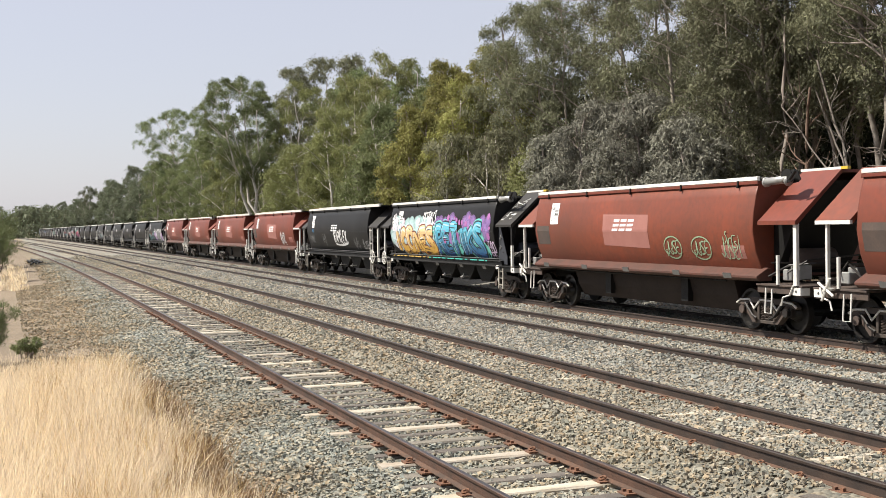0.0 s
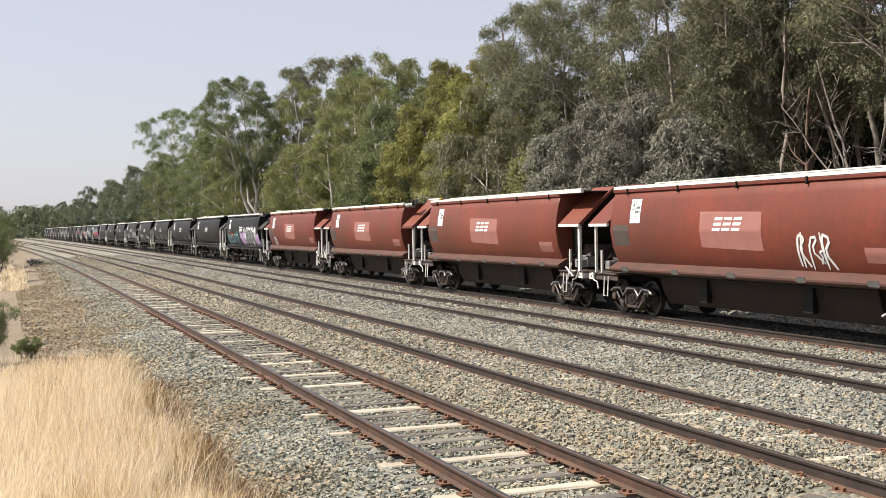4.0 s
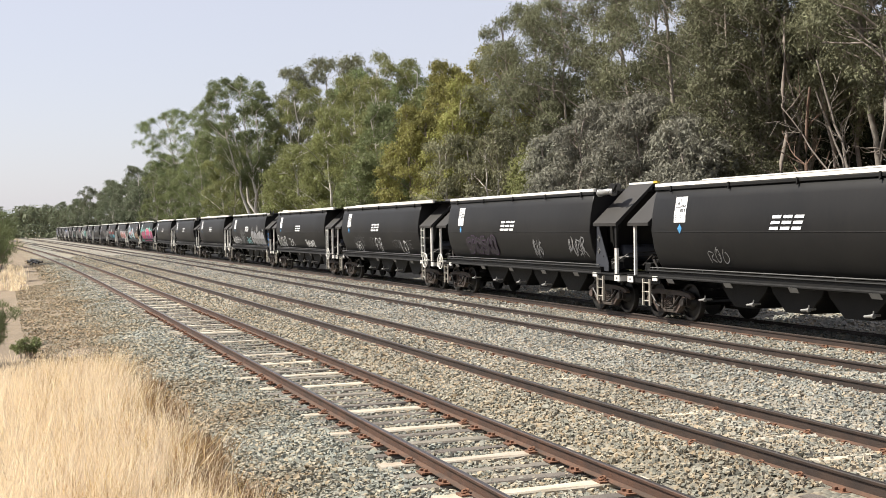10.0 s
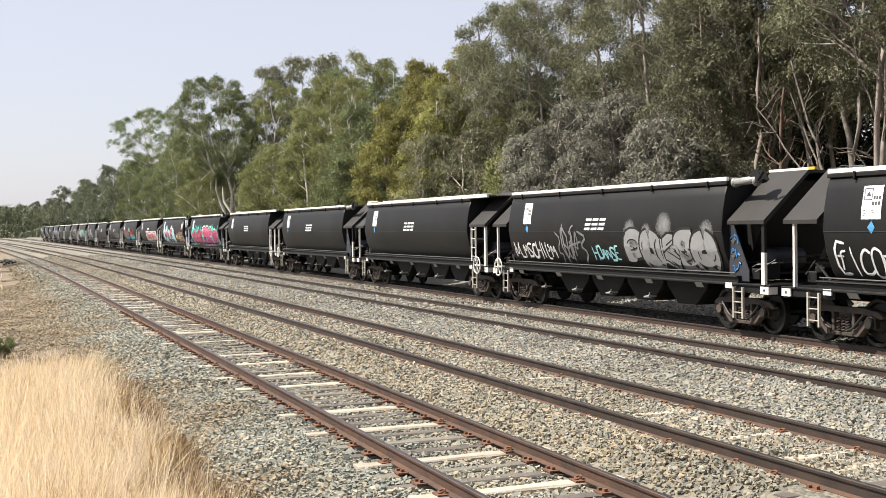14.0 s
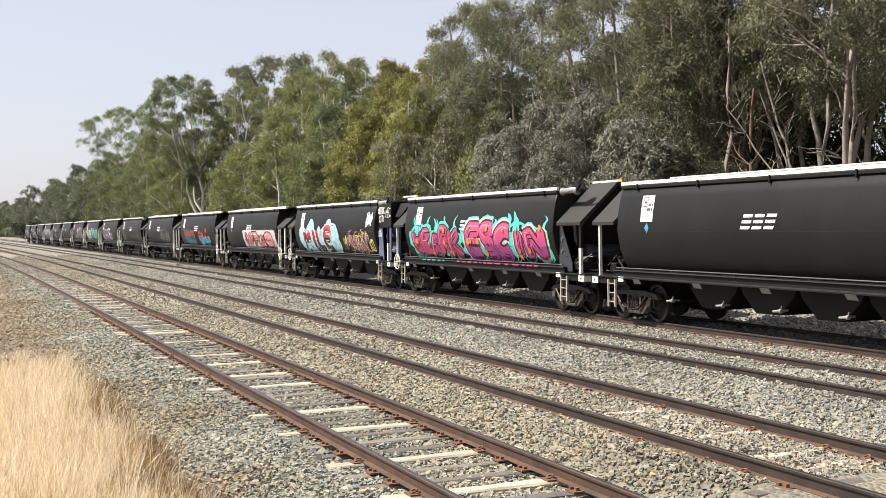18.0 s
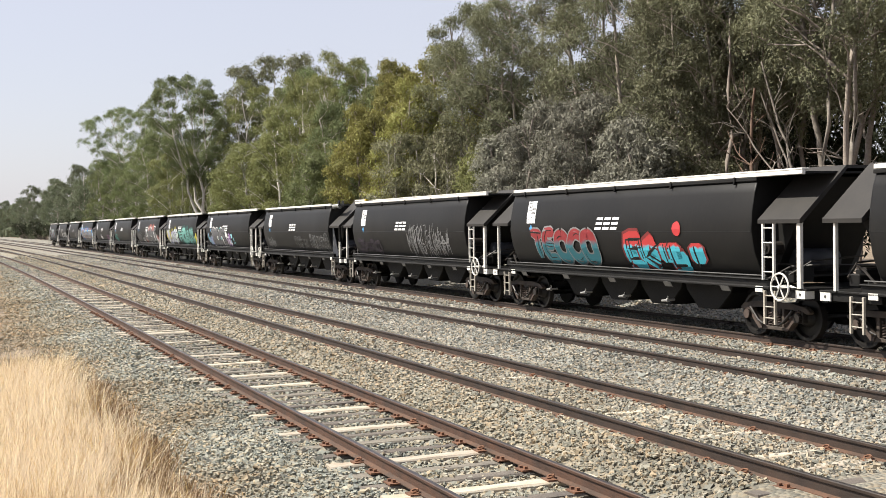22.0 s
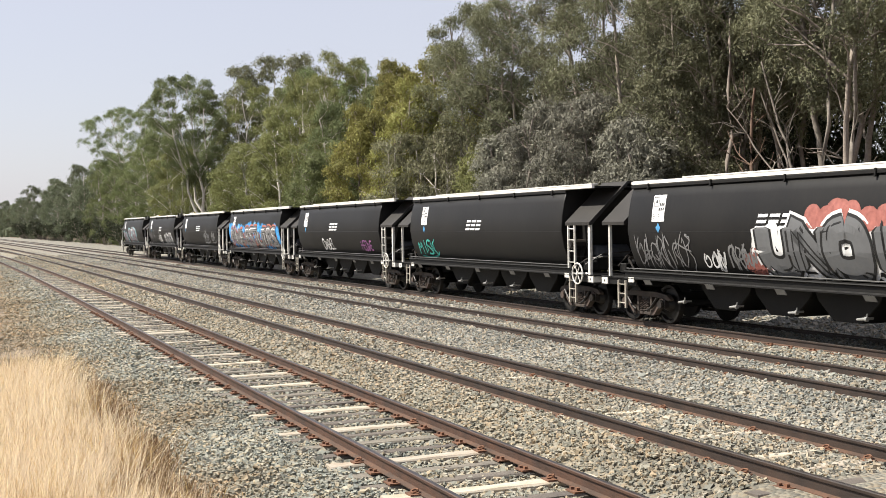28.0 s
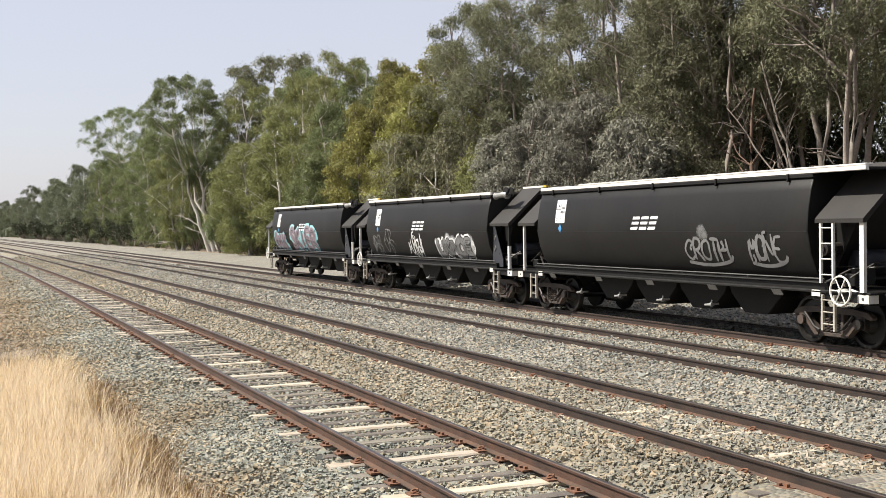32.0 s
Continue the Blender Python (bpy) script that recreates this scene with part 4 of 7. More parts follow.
            pipe(bm, [(-1.44, e * 6.0, 1.02), (-1.47, e * 6.0, 0.48), (-1.47, e * 6.22, 0.48), (-1.44, e * 6.22, 1.0)], 0.02)
            part("step", bm, M_WHITE, w, "white steel step")
            bm = bmesh.new()
            pipe(bm, [(-1.44, e * 6.95, 1.1), (-1.46, e * 6.85, 0.9), (-1.46, e * 6.62, 0.84), (-1.46, e * 6.56, 0.66)], 0.02)
            part("step", bm, M_WHITE, w, "white steel step")
            bm = bmesh.new()
            rod(bm, (-1.42, e * 6.4, 1.1), (-1.42, e * 6.4, 1.72), 0.04, 8)
            part("stanchion", bm, M_WHITE, w)
            if (e < 0) == front_brake:
                cross_handle(w, e * 6.62, 1.08)
        else:
            brake_here = (e < 0) == front_brake
            ladder(w, e * 6.13, 0.34, 1.02, 0.33, -1.45, 3)
            if brake_here:
                if e < 0:
                    ladder(w, e * 6.12, 1.24, 2.42, 0.34, -1.47, 4)
                bm = bmesh.new()
                rod(bm, (-1.32, e * 5.84, 1.88), (-0.7, e * 5.84, 1.88), 0.13, 14)
                rod(bm, (-1.36, e * 5.84, 1.88), (-1.32, e * 5.84, 1.88), 0.07, 10)
                part("brake_cylinder", bm, M_BOGIE, w)
                handwheel(w, e * 6.58 if e < 0 else 6.45, 1.12)
                bm = bmesh.new()
                rod(bm, (-1.3, e * 6.58, 1.12), (-1.25, e * 7.0, 1.0), 0.03, 6)
                part("brake_lever", bm, M_WHITE, w)
            elif e < 0:
                bm = bmesh.new()
                yb = e * 5.61 if e < 0 else 5.79
                q = [(0.0, 2.37), (0.16, 2.37), (0.72, 1.36), (0.72, 1.14), (0.0, 1.14)]
                loft(bm, [[(x, yb + e * a, z) for a, z in q] for x in (-1.30, -1.28)])
                panel = part("end_gusset", bm, M_PANEL_BLUE, w, "blue-grey gusset sheet with square openings")
                for z in (1.95, 1.62):
                    bm = bmesh.new()
                    ring(bm, (-1.305, yb + e * 0.17, z + 0.08), (1, 0, 0), 0.085, 0.012, 4, 4)
                    box(bm, -1.312, -1.301, yb + e * 0.17 - 0.05, yb + e * 0.17 + 0.05, z + 0.03, z + 0.13)
                    part("opening", bm, M_INK, panel)
            bm = bmesh.new()
            box(bm, -1.43, -1.40, e * 5.75 - 0.12, e * 5.75 + 0.12, 0.98, 1.10)
            part("small_plate", bm, M_WHITE, w, "small white plate")
    # side sill
    bm = bmesh.new()
    if red:
        for e in (-1, 1):
            q = [(1.10, 1.40), (1.20, 1.44), (1.50, 1.26), (1.50, 1.20), (1.40, 1.14), (1.10, 1.14)]
            loft(bm, [[(e * x, y, z) for x, z in q] for y in (-5.75, 5.85)])
        part("side_sill", bm, M_SILL_RED, w, "slanting brownish-red side sill", bevel=0.01)
        bm = bmesh.new()
        for x0, x1, z in ((-0.98, -0.15, 0.36), (0.15, 0.98, 0.36)):
            q = [(x0, 1.16), (x1, 1.16), (x1 - 0.12 if x1 > 0 else x1, 0.7), (x1 - 0.3 if x1 > 0 else x1 - 0.08, z), (x0 + 0.3 if x0 < 0 else x0 + 0.08, z), (x0 + 0.12 if x0 < 0 else x0, 0.7)]
            loft(bm, [[(x, y, zz) for x, zz in q] for y in (-4.1, 4.1)])
        part("discharge_trough", bm, M_TROUGH, w, "long dark brown discharge trough")
        bm = bmesh.new()
        for y in (-2.0, 2.0):
            box(bm, -1.0, -0.86, y - 0.16, y + 0.16, 0.5, 1.15)
        rod(bm, (-1.3, -4.3, 1.1), (-1.3, 4.3, 1.1), 0.02, 6)
        part("trough_rib", bm, M_UNDER, w)
    else:
        for e in (-1, 1):
            q = [(1.05, 1.26), (1.42, 1.26), (1.44, 1.235), (1.38, 1.22), (1.38, 1.10), (1.43, 1.09), (1.43, 1.05), (1.05, 1.05)]
            loft(bm, [[(e * x, y, z) for x, z in q] for y in (-6.05, 6.1)])
        part("side_sill", bm, M_UNDER, w, "", bevel=0.006)
        # added pale rods stand in for light caught along the sill lips
        for e in (-1, 1):
            bm = bmesh.new()
            rod(bm, (e * 1.39, -5.95, 1.315), (e * 1.39, 6.0, 1.315), 0.016, 6)
            for a in (-5.9, -3.6, -1.2, 1.2, 3.6, 5.9):
                rod(bm, (e * 1.39, a, 1.25), (e * 1.39, a, 1.315), 0.012, 5)
            part("grab_rail", bm, M_REFLECT, w, "highlight of the sill lip, drawn as an added grey rail")
        for c in (-2.95, -0.98, 0.98, 2.95):
            bm = bmesh.new()
            q = [(-0.975, 1.06), (0.975, 1.06), (0.86, 0.84), (0.40, 0.44), (-0.40, 0.44), (-0.86, 0.84)]
            loft(bm, [[(x, c + a, z) for a, z in q] for x in (-0.70, 0.70)])
            part("discharge_hopper", bm, M_UNDER, w, "dark funnel-shaped discharge hopper", bevel=0.015)
        for c in (-1.95, 0.0, 1.95, 3.9):
            bm = bmesh.new()
            rod(bm, (-1.22, c - 0.10, 0.60), (-1.22, c + 0.12, 0.58), 0.026, 8)
            rod(bm, (-1.22, c - 0.15, 0.60), (-1.22, c - 0.09, 0.60), 0.045, 10)
            pipe(bm, [(-1.22, c - 0.12, 0.6), (-1.22, c - 0.14, 0.70)], 0.013)
            rod(bm, (-1.22, c, 0.6), (-0.95, c, 0.6), 0.026, 6)
            part("gate_lever", bm, M_SILVER, w, "pale discharge gate lever")
    bm = bmesh.new()
    box(bm, -0.24, 0.24, -7.0, 7.0, 0.80, 1.06)
    part("centre_sill", bm, M_UNDER, w)
    for y in (5.0, 2.5, 0.1, -2.4, -4.6):
        bm = bmesh.new()
        if red:
            loft(bm, [[(-1.502 + 0.01 * u, y + 0.16, 1.30 + 0.0 * u), (-1.502, y - 0.16, 1.30), (-1.49, y - 0.2, 1.18), (-1.49, y + 0.12, 1.18)] for u in (0, 1)][:1] + [[(-1.512, y + 0.16, 1.30), (-1.512, y - 0.16, 1.30), (-1.50, y - 0.2, 1.18), (-1.50, y + 0.12, 1.18)]])
        else:
            loft(bm, [[(-1.44 - u, y + 0.17, 1.06), (-1.44 - u, y - 0.13, 1.06), (-1.40 - u, y - 0.17, 0.95), (-1.40 - u, y + 0.13, 0.95)] for u in (0, 0.012)])
        part("reflector", bm, M_REFLECT, w)
    plate_decal(w, 4.45, 2.76)
    if red:
        bm = bmesh.new()
        side_patch(bm, [(1.36, 1.86), (-1.07, 1.80), (-1.07, 2.66), (1.36, 2.70)], 0.005)
        part("paint_patch", bm, M_PINK, w, "faded pink paint patch")
        for y, z, a, b in ((-4.75, 1.62, 0.45, 0.3), (5.2, 1.85, 0.42, 0.55)):
            bm = bmesh.new()
            side_patch(bm, [(y + a, z), (y - a, z), (y - a, z + b), (y + a, z + b)], 0.004)
            part("paint_patch", bm, M_PINK if y < 0 else M_BROWN, w, "faded repainted patch")
        stripes_mark(w, 0.22, 2.40, 1.0)
    else:
        bm = bmesh.new()
        q = [(4.52, 2.42), (4.40, 2.30), (4.28, 2.42), (4.40, 2.54)]
        q = [(4.52, 2.30), (4.42, 2.18), (4.32, 2.30), (4.42, 2.42)]
        bm.faces.new([bm.verts.new(on_side(y, z, 0.012)) for y, z in q])
        part("blue_diamond", bm, M_BLUE, w, "small blue diamond decal")
        stripes_mark(w, 0.22, 2.42, 1.0)
    return w


RED = (-1, 0, 3, 4, 5, 6)
GEAR_FIRST = (-1, 0, 5, 1, 7, 9, 12, 14, 16, 17, 21, 29, 30)
kinds_w = {}
wagons = {}
for k in range(-1, 31):
    key = (k in RED, k not in GEAR_FIRST)
    if key in kinds_w:
        w = copy_thing(kinds_w[key], Matrix())
    else:
        w = kinds_w[key] = make_hopper(*key)
    wagons[k] = w
# ---- sleepers ----
WHITE_AT = [9.7, 11.54, 13.4, 15.73, 17.49, 20.65, 22.32, 24.45, 26.3, 29.7, 32.6, 33.2, 35.2, 36.9, 38.9, 40.6, 42.5, 44.0, 45.4, 47.5, 49.7, 51.5, 53.3, 55.5, 57.7, 59.3, 61.0, 63.5, 66.0, 68.3, 70.6, 73, 75.2, 78, 80.4, 83]
sl_rng = random.Random(3)


def sleeper_mesh(name, w, length, h, mat, seed):
    r = random.Random(seed)
    bm = bmesh.new()
    ny = 7
    rings = []
    for i in range(ny):
        x = -length / 2 + length * i / (ny - 1)
        j = [r.uniform(-0.012, 0.012) for _ in range(4)]
        rings.append([(x, -w / 2 + j[0], -h), (x, -w / 2 + j[1], -0.02), (x, -w / 2 + 0.02, j[2] * 0.5), (x, w / 2 - 0.02, j[3] * 0.5), (x, w / 2 + j[1], -0.02), (x, w / 2 + j[0], -h)])
    loft(bm, rings)
    bmesh.ops.recalc_face_normals(bm, faces=bm.faces)
    me = bpy.data.meshes.new(name)
    bm.to_mesh(me)
    bm.free()
    me.materials.append(mat)
    return me


TIMBER = [sleeper_mesh("sleeper", 0.23, 2.62, 0.16, M_TIMBER, i) for i in range(4)]
PALE = [sleeper_mesh("sleeper", 0.22, 2.55, 0.16, M_CONCRETE, i + 9) for i in range(3)]
bm = bmesh.new()
for e in (-1, 1):
    box(bm, e * 0.115 - 0.06, e * 0.115 + 0.06, -0.09, 0.09, 0, 0.022)
    ring(bm, (e * 0.10, 0.0, 0.045), (0.3 * e, 0, 1), 0.04, 0.013, 8, 5)
CLIP = bpy.data.meshes.new("rail_clip")
bm.to_mesh(CLIP)
bm.free()
CLIP.materials.append(M_RUST)
bm = bmesh.new()
box(bm, -0.19, 0.19, -0.10, 0.10, 0, 0.018)
for e in (-1, 1):
    box(bm, e * 0.12 - 0.02, e * 0.12 + 0.02, -0.06, -0.02, 0.018, 0.05)
    box(bm, e * 0.14 - 0.02, e * 0.14 + 0.02, 0.03, 0.07, 0.018, 0.045)
TIE_PLATE = bpy.data.meshes.new("tie_plate")
bm.to_mesh(TIE_PLATE)
bm.free()
TIE_PLATE.materials.append(M_RUST)


def lay_sleeper(track, s, pale, sink, seed):
    off, z, spread = TRACKS[track]
    owner = track_things[track]
    p = along(s, off + GAUGE / 2 + sl_rng.uniform(-0.04, 0.04), z - 0.168 - sink, spread)
    ob = new("sleeper", (PALE if pale else TIMBER)[seed % (3 if pale else 4)])
    ob.parent = owner
    ob.matrix_basis = Matrix.Translation(p) @ Matrix.Rotation(bend(s) + sl_rng.uniform(-0.012, 0.012), 4, "Z")
    if s < 42:
        for o in (off, off + GAUGE):
            q = along(s, o, z - 0.172, spread)
            c = new("rail_clip" if pale else "tie_plate", CLIP if pale else TIE_PLATE)
            c.parent = owner
            c.matrix_basis = Matrix.Translation(q)


i = 0
s = 6.0
TIMBER_AT = []
whites = list(WHITE_AT)
while s < 86:
    near_white = min(whites, key=lambda a: abs(a - s))
    if abs(near_white - s) < 0.31:
        lay_sleeper("near", near_white, True, 0.0, i)
        s = near_white
    else:
        TIMBER_AT.append(s)
        lay_sleeper("near", s, False, sl_rng.uniform(0.0, 0.02), i)
    s += 0.62
    i += 1
PALE_AT = []
for key, s0, s1, pales, gap in (("second", 6, 46, (10.0, 10.5, 11.75, 14.2, 17.7), 0.66), ("third", 14, 60, (), 0.66), ("train", 17, 60, (), 0.66)):
    s = s0
    while s < s1:
        pale = (key == "second" and any(abs(a - s) < 0.33 for a in pales)) or (key == "third" and sl_rng.random() < 0.12)
        if pale:
            PALE_AT.append((TRACKS[key][0], s))
        lay_sleeper(key, s, pale, 0.012 if not pale else -0.006, i)
        s += gap
        i += 1


# ---- loose stones of the ballast ----
def stones(name, s0, s1, o0, o1, per_m2, size, seed, label, mat=M_STONE):
    rng = np.random.default_rng(seed)
    n = int((s1 - s0) * (o1 - o0) * per_m2)
    s = rng.uniform(s0, s1, n)
    o = rng.uniform(o0, o1, n)
    keep = np.ones(n, bool)
    for off, z, sp in TRACKS.values():
        for r in (off, off + GAUGE):
            keep &= np.abs(o - r) > 0.11
    on_near = (o > 4.0) & (o < 6.6)
    for a in WHITE_AT:
        keep &= ~(on_near & (np.abs(s - a) < 0.15) & (rng.random(n) < 0.97))
    for a in TIMBER_AT:
        keep &= ~(on_near & (np.abs(s - a) < 0.12) & (rng.random(n) < 0.85))
    for off, a in PALE_AT:
        keep &= ~((o > off - 0.35) & (o < off + GAUGE + 0.35) & (np.abs(s - a) < 0.11) & (rng.random(n) < 0.5))
    # a ragged left edge
    if o0 > 1:
        keep &= o > 2.0 + 0.22 * np.clip((20 - s) / 6, 0, 1) + 0.5 * np.array([noise2(a, 0.3, 0.6) for a in s]) * 1.2 + rng.exponential(0.3, n) * 0.5
    s, o = s[keep], o[keep]
    n = len(s)
    top = np.array([ballast_top(a) for a in o])
    a = 1e-4 * s
    c = np.stack([-0.5e-4 * s * s + o, s + o * a, top + rng.uniform(-0.012, 0.026, n)], 1)
    unit = np.array([(x, y, z) for x in (-1, 1) for y in (-1, 1) for z in (-1, 1)], float) * 0.66
    sz = size * rng.lognormal(0, 0.28, (n, 1, 1)) * np.stack([rng.uniform(0.8, 1.4, n), rng.uniform(0.75, 1.1, n), rng.uniform(0.5, 0.9, n)], 1)[:, None, :]
    v = (unit[None] + rng.normal(0, 0.2, (n, 8, 3))) * sz * 0.5
    # random turn about two axes
    for ax in (2, 0):
        t = rng.uniform(0, 6.28, n) if ax == 2 else rng.normal(0, 0.5, n)
        ca, sa = np.cos(t)[:, None], np.sin(t)[:, None]
        i, j = [(1, 2), (2, 0), (0, 1)][ax]
        vi, vj = v[..., i].copy(), v[..., j].copy()
        v[..., i], v[..., j] = ca * vi - sa * vj, sa * vi + ca * vj
    v = v + c[:, None, :]
    f = np.array([(0, 1, 3), (0, 3, 2), (4, 6, 7), (4, 7, 5), (0, 4, 5), (0, 5, 1), (2, 3, 7), (2, 7, 6), (0, 2, 6), (0, 6, 4), (1, 5, 7), (1, 7, 3)])
    faces = (f[None] + 8 * np.arange(n)[:, None, None]).reshape(-1, 3)
    ob = new(name, mesh_of(name, v.reshape(-1, 3), faces, mat))
    return tagged(ob, label, "ballast stones", "", "stuff")


stones("ballast_stones", 9.5, 21, 1.7, 9.4, 640, 0.045, 1, "loose grey and tan crushed stones close to the grass")
stones("ballast_stones", 21, 42, 1.7, 11.5, 240, 0.055, 2, "loose grey and tan crushed stones along the tracks")
stones("ballast_stones", 9.5, 34, 9.4, 16.0, 330, 0.047, 3, "loose grey crushed stones between the tracks")
stones("ballast_stones", 15, 48, 18.5, 23.5, 60, 0.075, 6, "loose grey crushed stones behind the train")
# this strip carries the train's shadow in its stone colour
stones("ballast_stones", 15, 62, 15.95, 18.5, 170, 0.06, 16, "crushed stones coloured darker for the shade under the train", M_STONE_SHADED)
stones("path_stones", 20, 70, 0.3, 2.5, 150, 0.05, 5, "scattered small stones on the dirt beside the ballast")
stones("ballast_stones", 34, 80, 11.5, 16.0, 90, 0.07, 14, "loose grey crushed stones between the tracks")
stones("ballast_stones", 75, 130, 1.8, 15.5, 34, 0.095, 15, "loose crushed stones far along the line")
stones("ballast_stones", 42, 75, 1.8, 11.5, 110, 0.075, 4, "loose crushed stones farther along the line")


# ---- dry grass ----
def blades(name, spots, height, width, lean, mat, seed, label, category="dry grass"):
    """Bent blades, each of two quads and a tip."""
    rng = np.random.default_rng(seed)
    n = len(spots)
    tuft = np.arange(n) // 26
    own = rng.random((n // 26 + 1, 3))
    h = height * rng.uniform(0.45, 1.1, n) * (0.6 + 0.5 * own[tuft, 0])
    az = own[tuft, 1] * 6.28 + rng.normal(0, 0.9, n)
    ln = np.abs(rng.normal(0, lean, n)) * (0.5 + own[tuft, 2]) + 0.05
    d = np.stack([np.cos(az) * ln + 0.10, np.sin(az) * ln, np.ones(n)], 1)
    d /= np.linalg.norm(d, axis=1)[:, None]
    sag = np.stack([np.cos(az), np.sin(az), -0.35 * np.ones(n)], 1) * (ln * 0.6)[:, None]
    sa = rng.uniform(0, 6.28, n)
    w = np.stack([np.cos(sa), np.sin(sa), np.zeros(n)], 1) * (width * rng.uniform(0.6, 1.3, n))[:, None]
    rows = []
    for k, wk in ((0, 1.0), (0.4, 0.85), (0.75, 0.6), (1.0, 0.12)):
        c = spots + d * (h * k)[:, None] + sag * (h * k * k)[:, None]
        rows += [c - w * wk, c + w * wk]
    v = np.stack(rows, 1).reshape(-1, 3)
    f = np.array([(0, 1, 3, 2), (2, 3, 5, 4), (4, 5, 7, 6)])
    faces = (f[None] + 8 * np.arange(n)[:, None, None]).reshape(-1, 4)
    ob = new(name, mesh_of(name, v, faces, mat))
    return tagged(ob, label, category, "", "stuff")


def grass_spots(n, x0, x1, y0, y1, seed, clump=0.25, more=0.0):
    rng = np.random.default_rng(seed)
    m = max(1, int(n / 26))
    c = np.stack([rng.uniform(x0, x1, m), rng.uniform(y0, y1, m)], 1)
    c = c[c[:, 0] < 1.75 + more + 0.35 * np.sin(c[:, 1] * 1.3) + 0.15 * rng.normal(size=len(c))]
    p = np.repeat(c, 26, axis=0) + rng.normal(0, clump, (len(c) * 26, 2)) * 0.55
    z = np.array([ballast_top(a) for a in p[:, 0]]) - 0.02
    return np.stack([p[:, 0], p[:, 1], z], 1)


M_STRAW_DARK = material("old_brown_grass", (0.22, 0.13, 0.065), 0.9, vary=(0.42, 0.28, 0.14), scale=2, amount=0.7, island=0.3)
blades("dry_grass", grass_spots(34000, -0.9, 1.9, 7.5, 25.5, 1), 0.76, 0.0036, 0.34, M_STRAW, 1, "tall dense straw-coloured dry grass beside the ballast")
blades("dry_grass", grass_spots(12000, -5.0, -0.9, 6.0, 26.0, 2), 0.75, 0.005, 0.32, M_STRAW, 2, "tall straw-coloured dry grass beside the path")
blades("grass_litter", grass_spots(22000, -0.8, 2.5, 8.0, 28.0, 3, 0.5, 0.45), 0.24, 0.004, 0.9, M_STRAW_DARK, 3, "short brown dead grass at the foot of the straw")
blades("dry_grass", grass_spots(1500, -0.8, 0.6, 62.0, 110.0, 4), 0.6, 0.02, 0.35, M_STRAW, 4, "dry yellow grass at the edge of the dirt path")

M_STRAW_ORANGE = material("tawny_grass", (0.66, 0.45, 0.21), 0.85, gloss=0.2, vary=(0.7, 0.5, 0.26), scale=1.5, amount=0.7, island=0.35, translucent=0.3)
blades("dry_grass", grass_spots(14000, 0.2, 2.1, 7.5, 26.5, 12, 0.3, 0.25), 0.62, 0.0036, 0.45, M_STRAW_ORANGE, 12, "tawny dry grass mixed into the straw")
rng = np.random.default_rng(18)
sy = 8.5 + rng.random(12000) ** 1.5 * 15
sp = np.stack([2.18 + 0.16 * np.sin(sy * 1.7) + rng.normal(0, 0.18, 12000), sy, np.full(12000, -0.49)], 1)
blades("grass_litter", sp, 0.21, 0.0065, 1.2, M_STRAW_DARK, 13, "brown dead grass and twigs strewn over the ballast's edge")
# a seed stalk or two that stand out at the edge
rng = np.random.default_rng(8)
sp = np.stack([rng.uniform(0.4, 2.25, 1500), rng.uniform(8.5, 25, 1500), np.full(1500, -0.55)], 1)
blades("grass_stalks", sp, 0.95, 0.0028, 0.5, M_STRAW, 9, "single tall dry grass stalks at the edge of the ballast")

# broken timber lying in the grass
bm = bmesh.new()
loft(bm, [[(x, y * (1 - 0.2 * abs(x)), z) for y, z in ((-0.09, 0), (0.08, 0), (0.10, 0.07), (0.02, 0.12), (-0.10, 0.08))] for x in (-0.3, -0.1, 0.15, 0.32)])
wood = part("broken_timber", bm, material("dark_rotten_wood", (0.06, 0.035, 0.025), 0.95, vary=(0.12, 0.08, 0.05), scale=6, amount=0.7, bump=0.5))
tagged(wood, "dark rotten piece of timber lying at the edge of the grass", "timber")
wood.matrix_basis = pose(1.42, 14.6, -0.55, 4, 3, -35)


# ---- shrubs, the lone tree and the pile on the near side ----
def make_shrub(name, seed, height, spread, mat, per, leaf, label, droop=0.85, slim=1.0, fall=-0.75):
    t = Tree(seed)
    r = t.r
    for k in range(9):
        az = r.uniform(0, 6.28)
        st = t.limb((0.1 * math.cos(az), 0.1 * math.sin(az), -0.05), (math.cos(az) * spread, math.sin(az) * spread, 1.0), height * r.uniform(0.6, 0.95), 0.025, 0.008, 0.15, 0.02, 5, 5)
        for q, d, rad in st[2:]:
            for c in range(3):
                tw = t.limb(q, d + Vector((r.gauss(0, 0.7), r.gauss(0, 0.7), r.gauss(0.3, 0.3))), height * 0.25, 0.008, 0.003, 0.2, 0.0, 3, 2)
                t.clumps.append((tuple(tw[-1][0]), height * 0.13 * r.uniform(0.7, 1.3)))
    v, f = leaf_cloud(np.random.default_rng(seed), t.clumps, per, leaf, droop, slim, fall)
    ob = new(name)
    a = new("stem", mesh_of("stem", np.array([tuple(p) for p in t.v]), np.array(t.f), M_BARK_DARK, True))
    b = new("foliage", mesh_of("foliage", v, f, mat))
    a.parent = b.parent = ob
    return tagged(ob, label, "shrub")


shrub = make_shrub("shrub", 71, 1.45, 0.35, LEAF["bright"], 110, 0.14, "green needle-leaved shrub with bare twigs beside the path", slim=0.22, fall=0.8)
shrub.matrix_basis = pose(-0.72, 29.5, -0.62) @ Matrix.Diagonal((0.85, 0.85, 0.85, 1))
weed = make_shrub("shrub", 72, 0.55, 0.5, LEAF["green"], 26, 0.06, "small low green weed at the edge of the path")
weed.matrix_basis = pose(0.25, 30.5, -0.62)
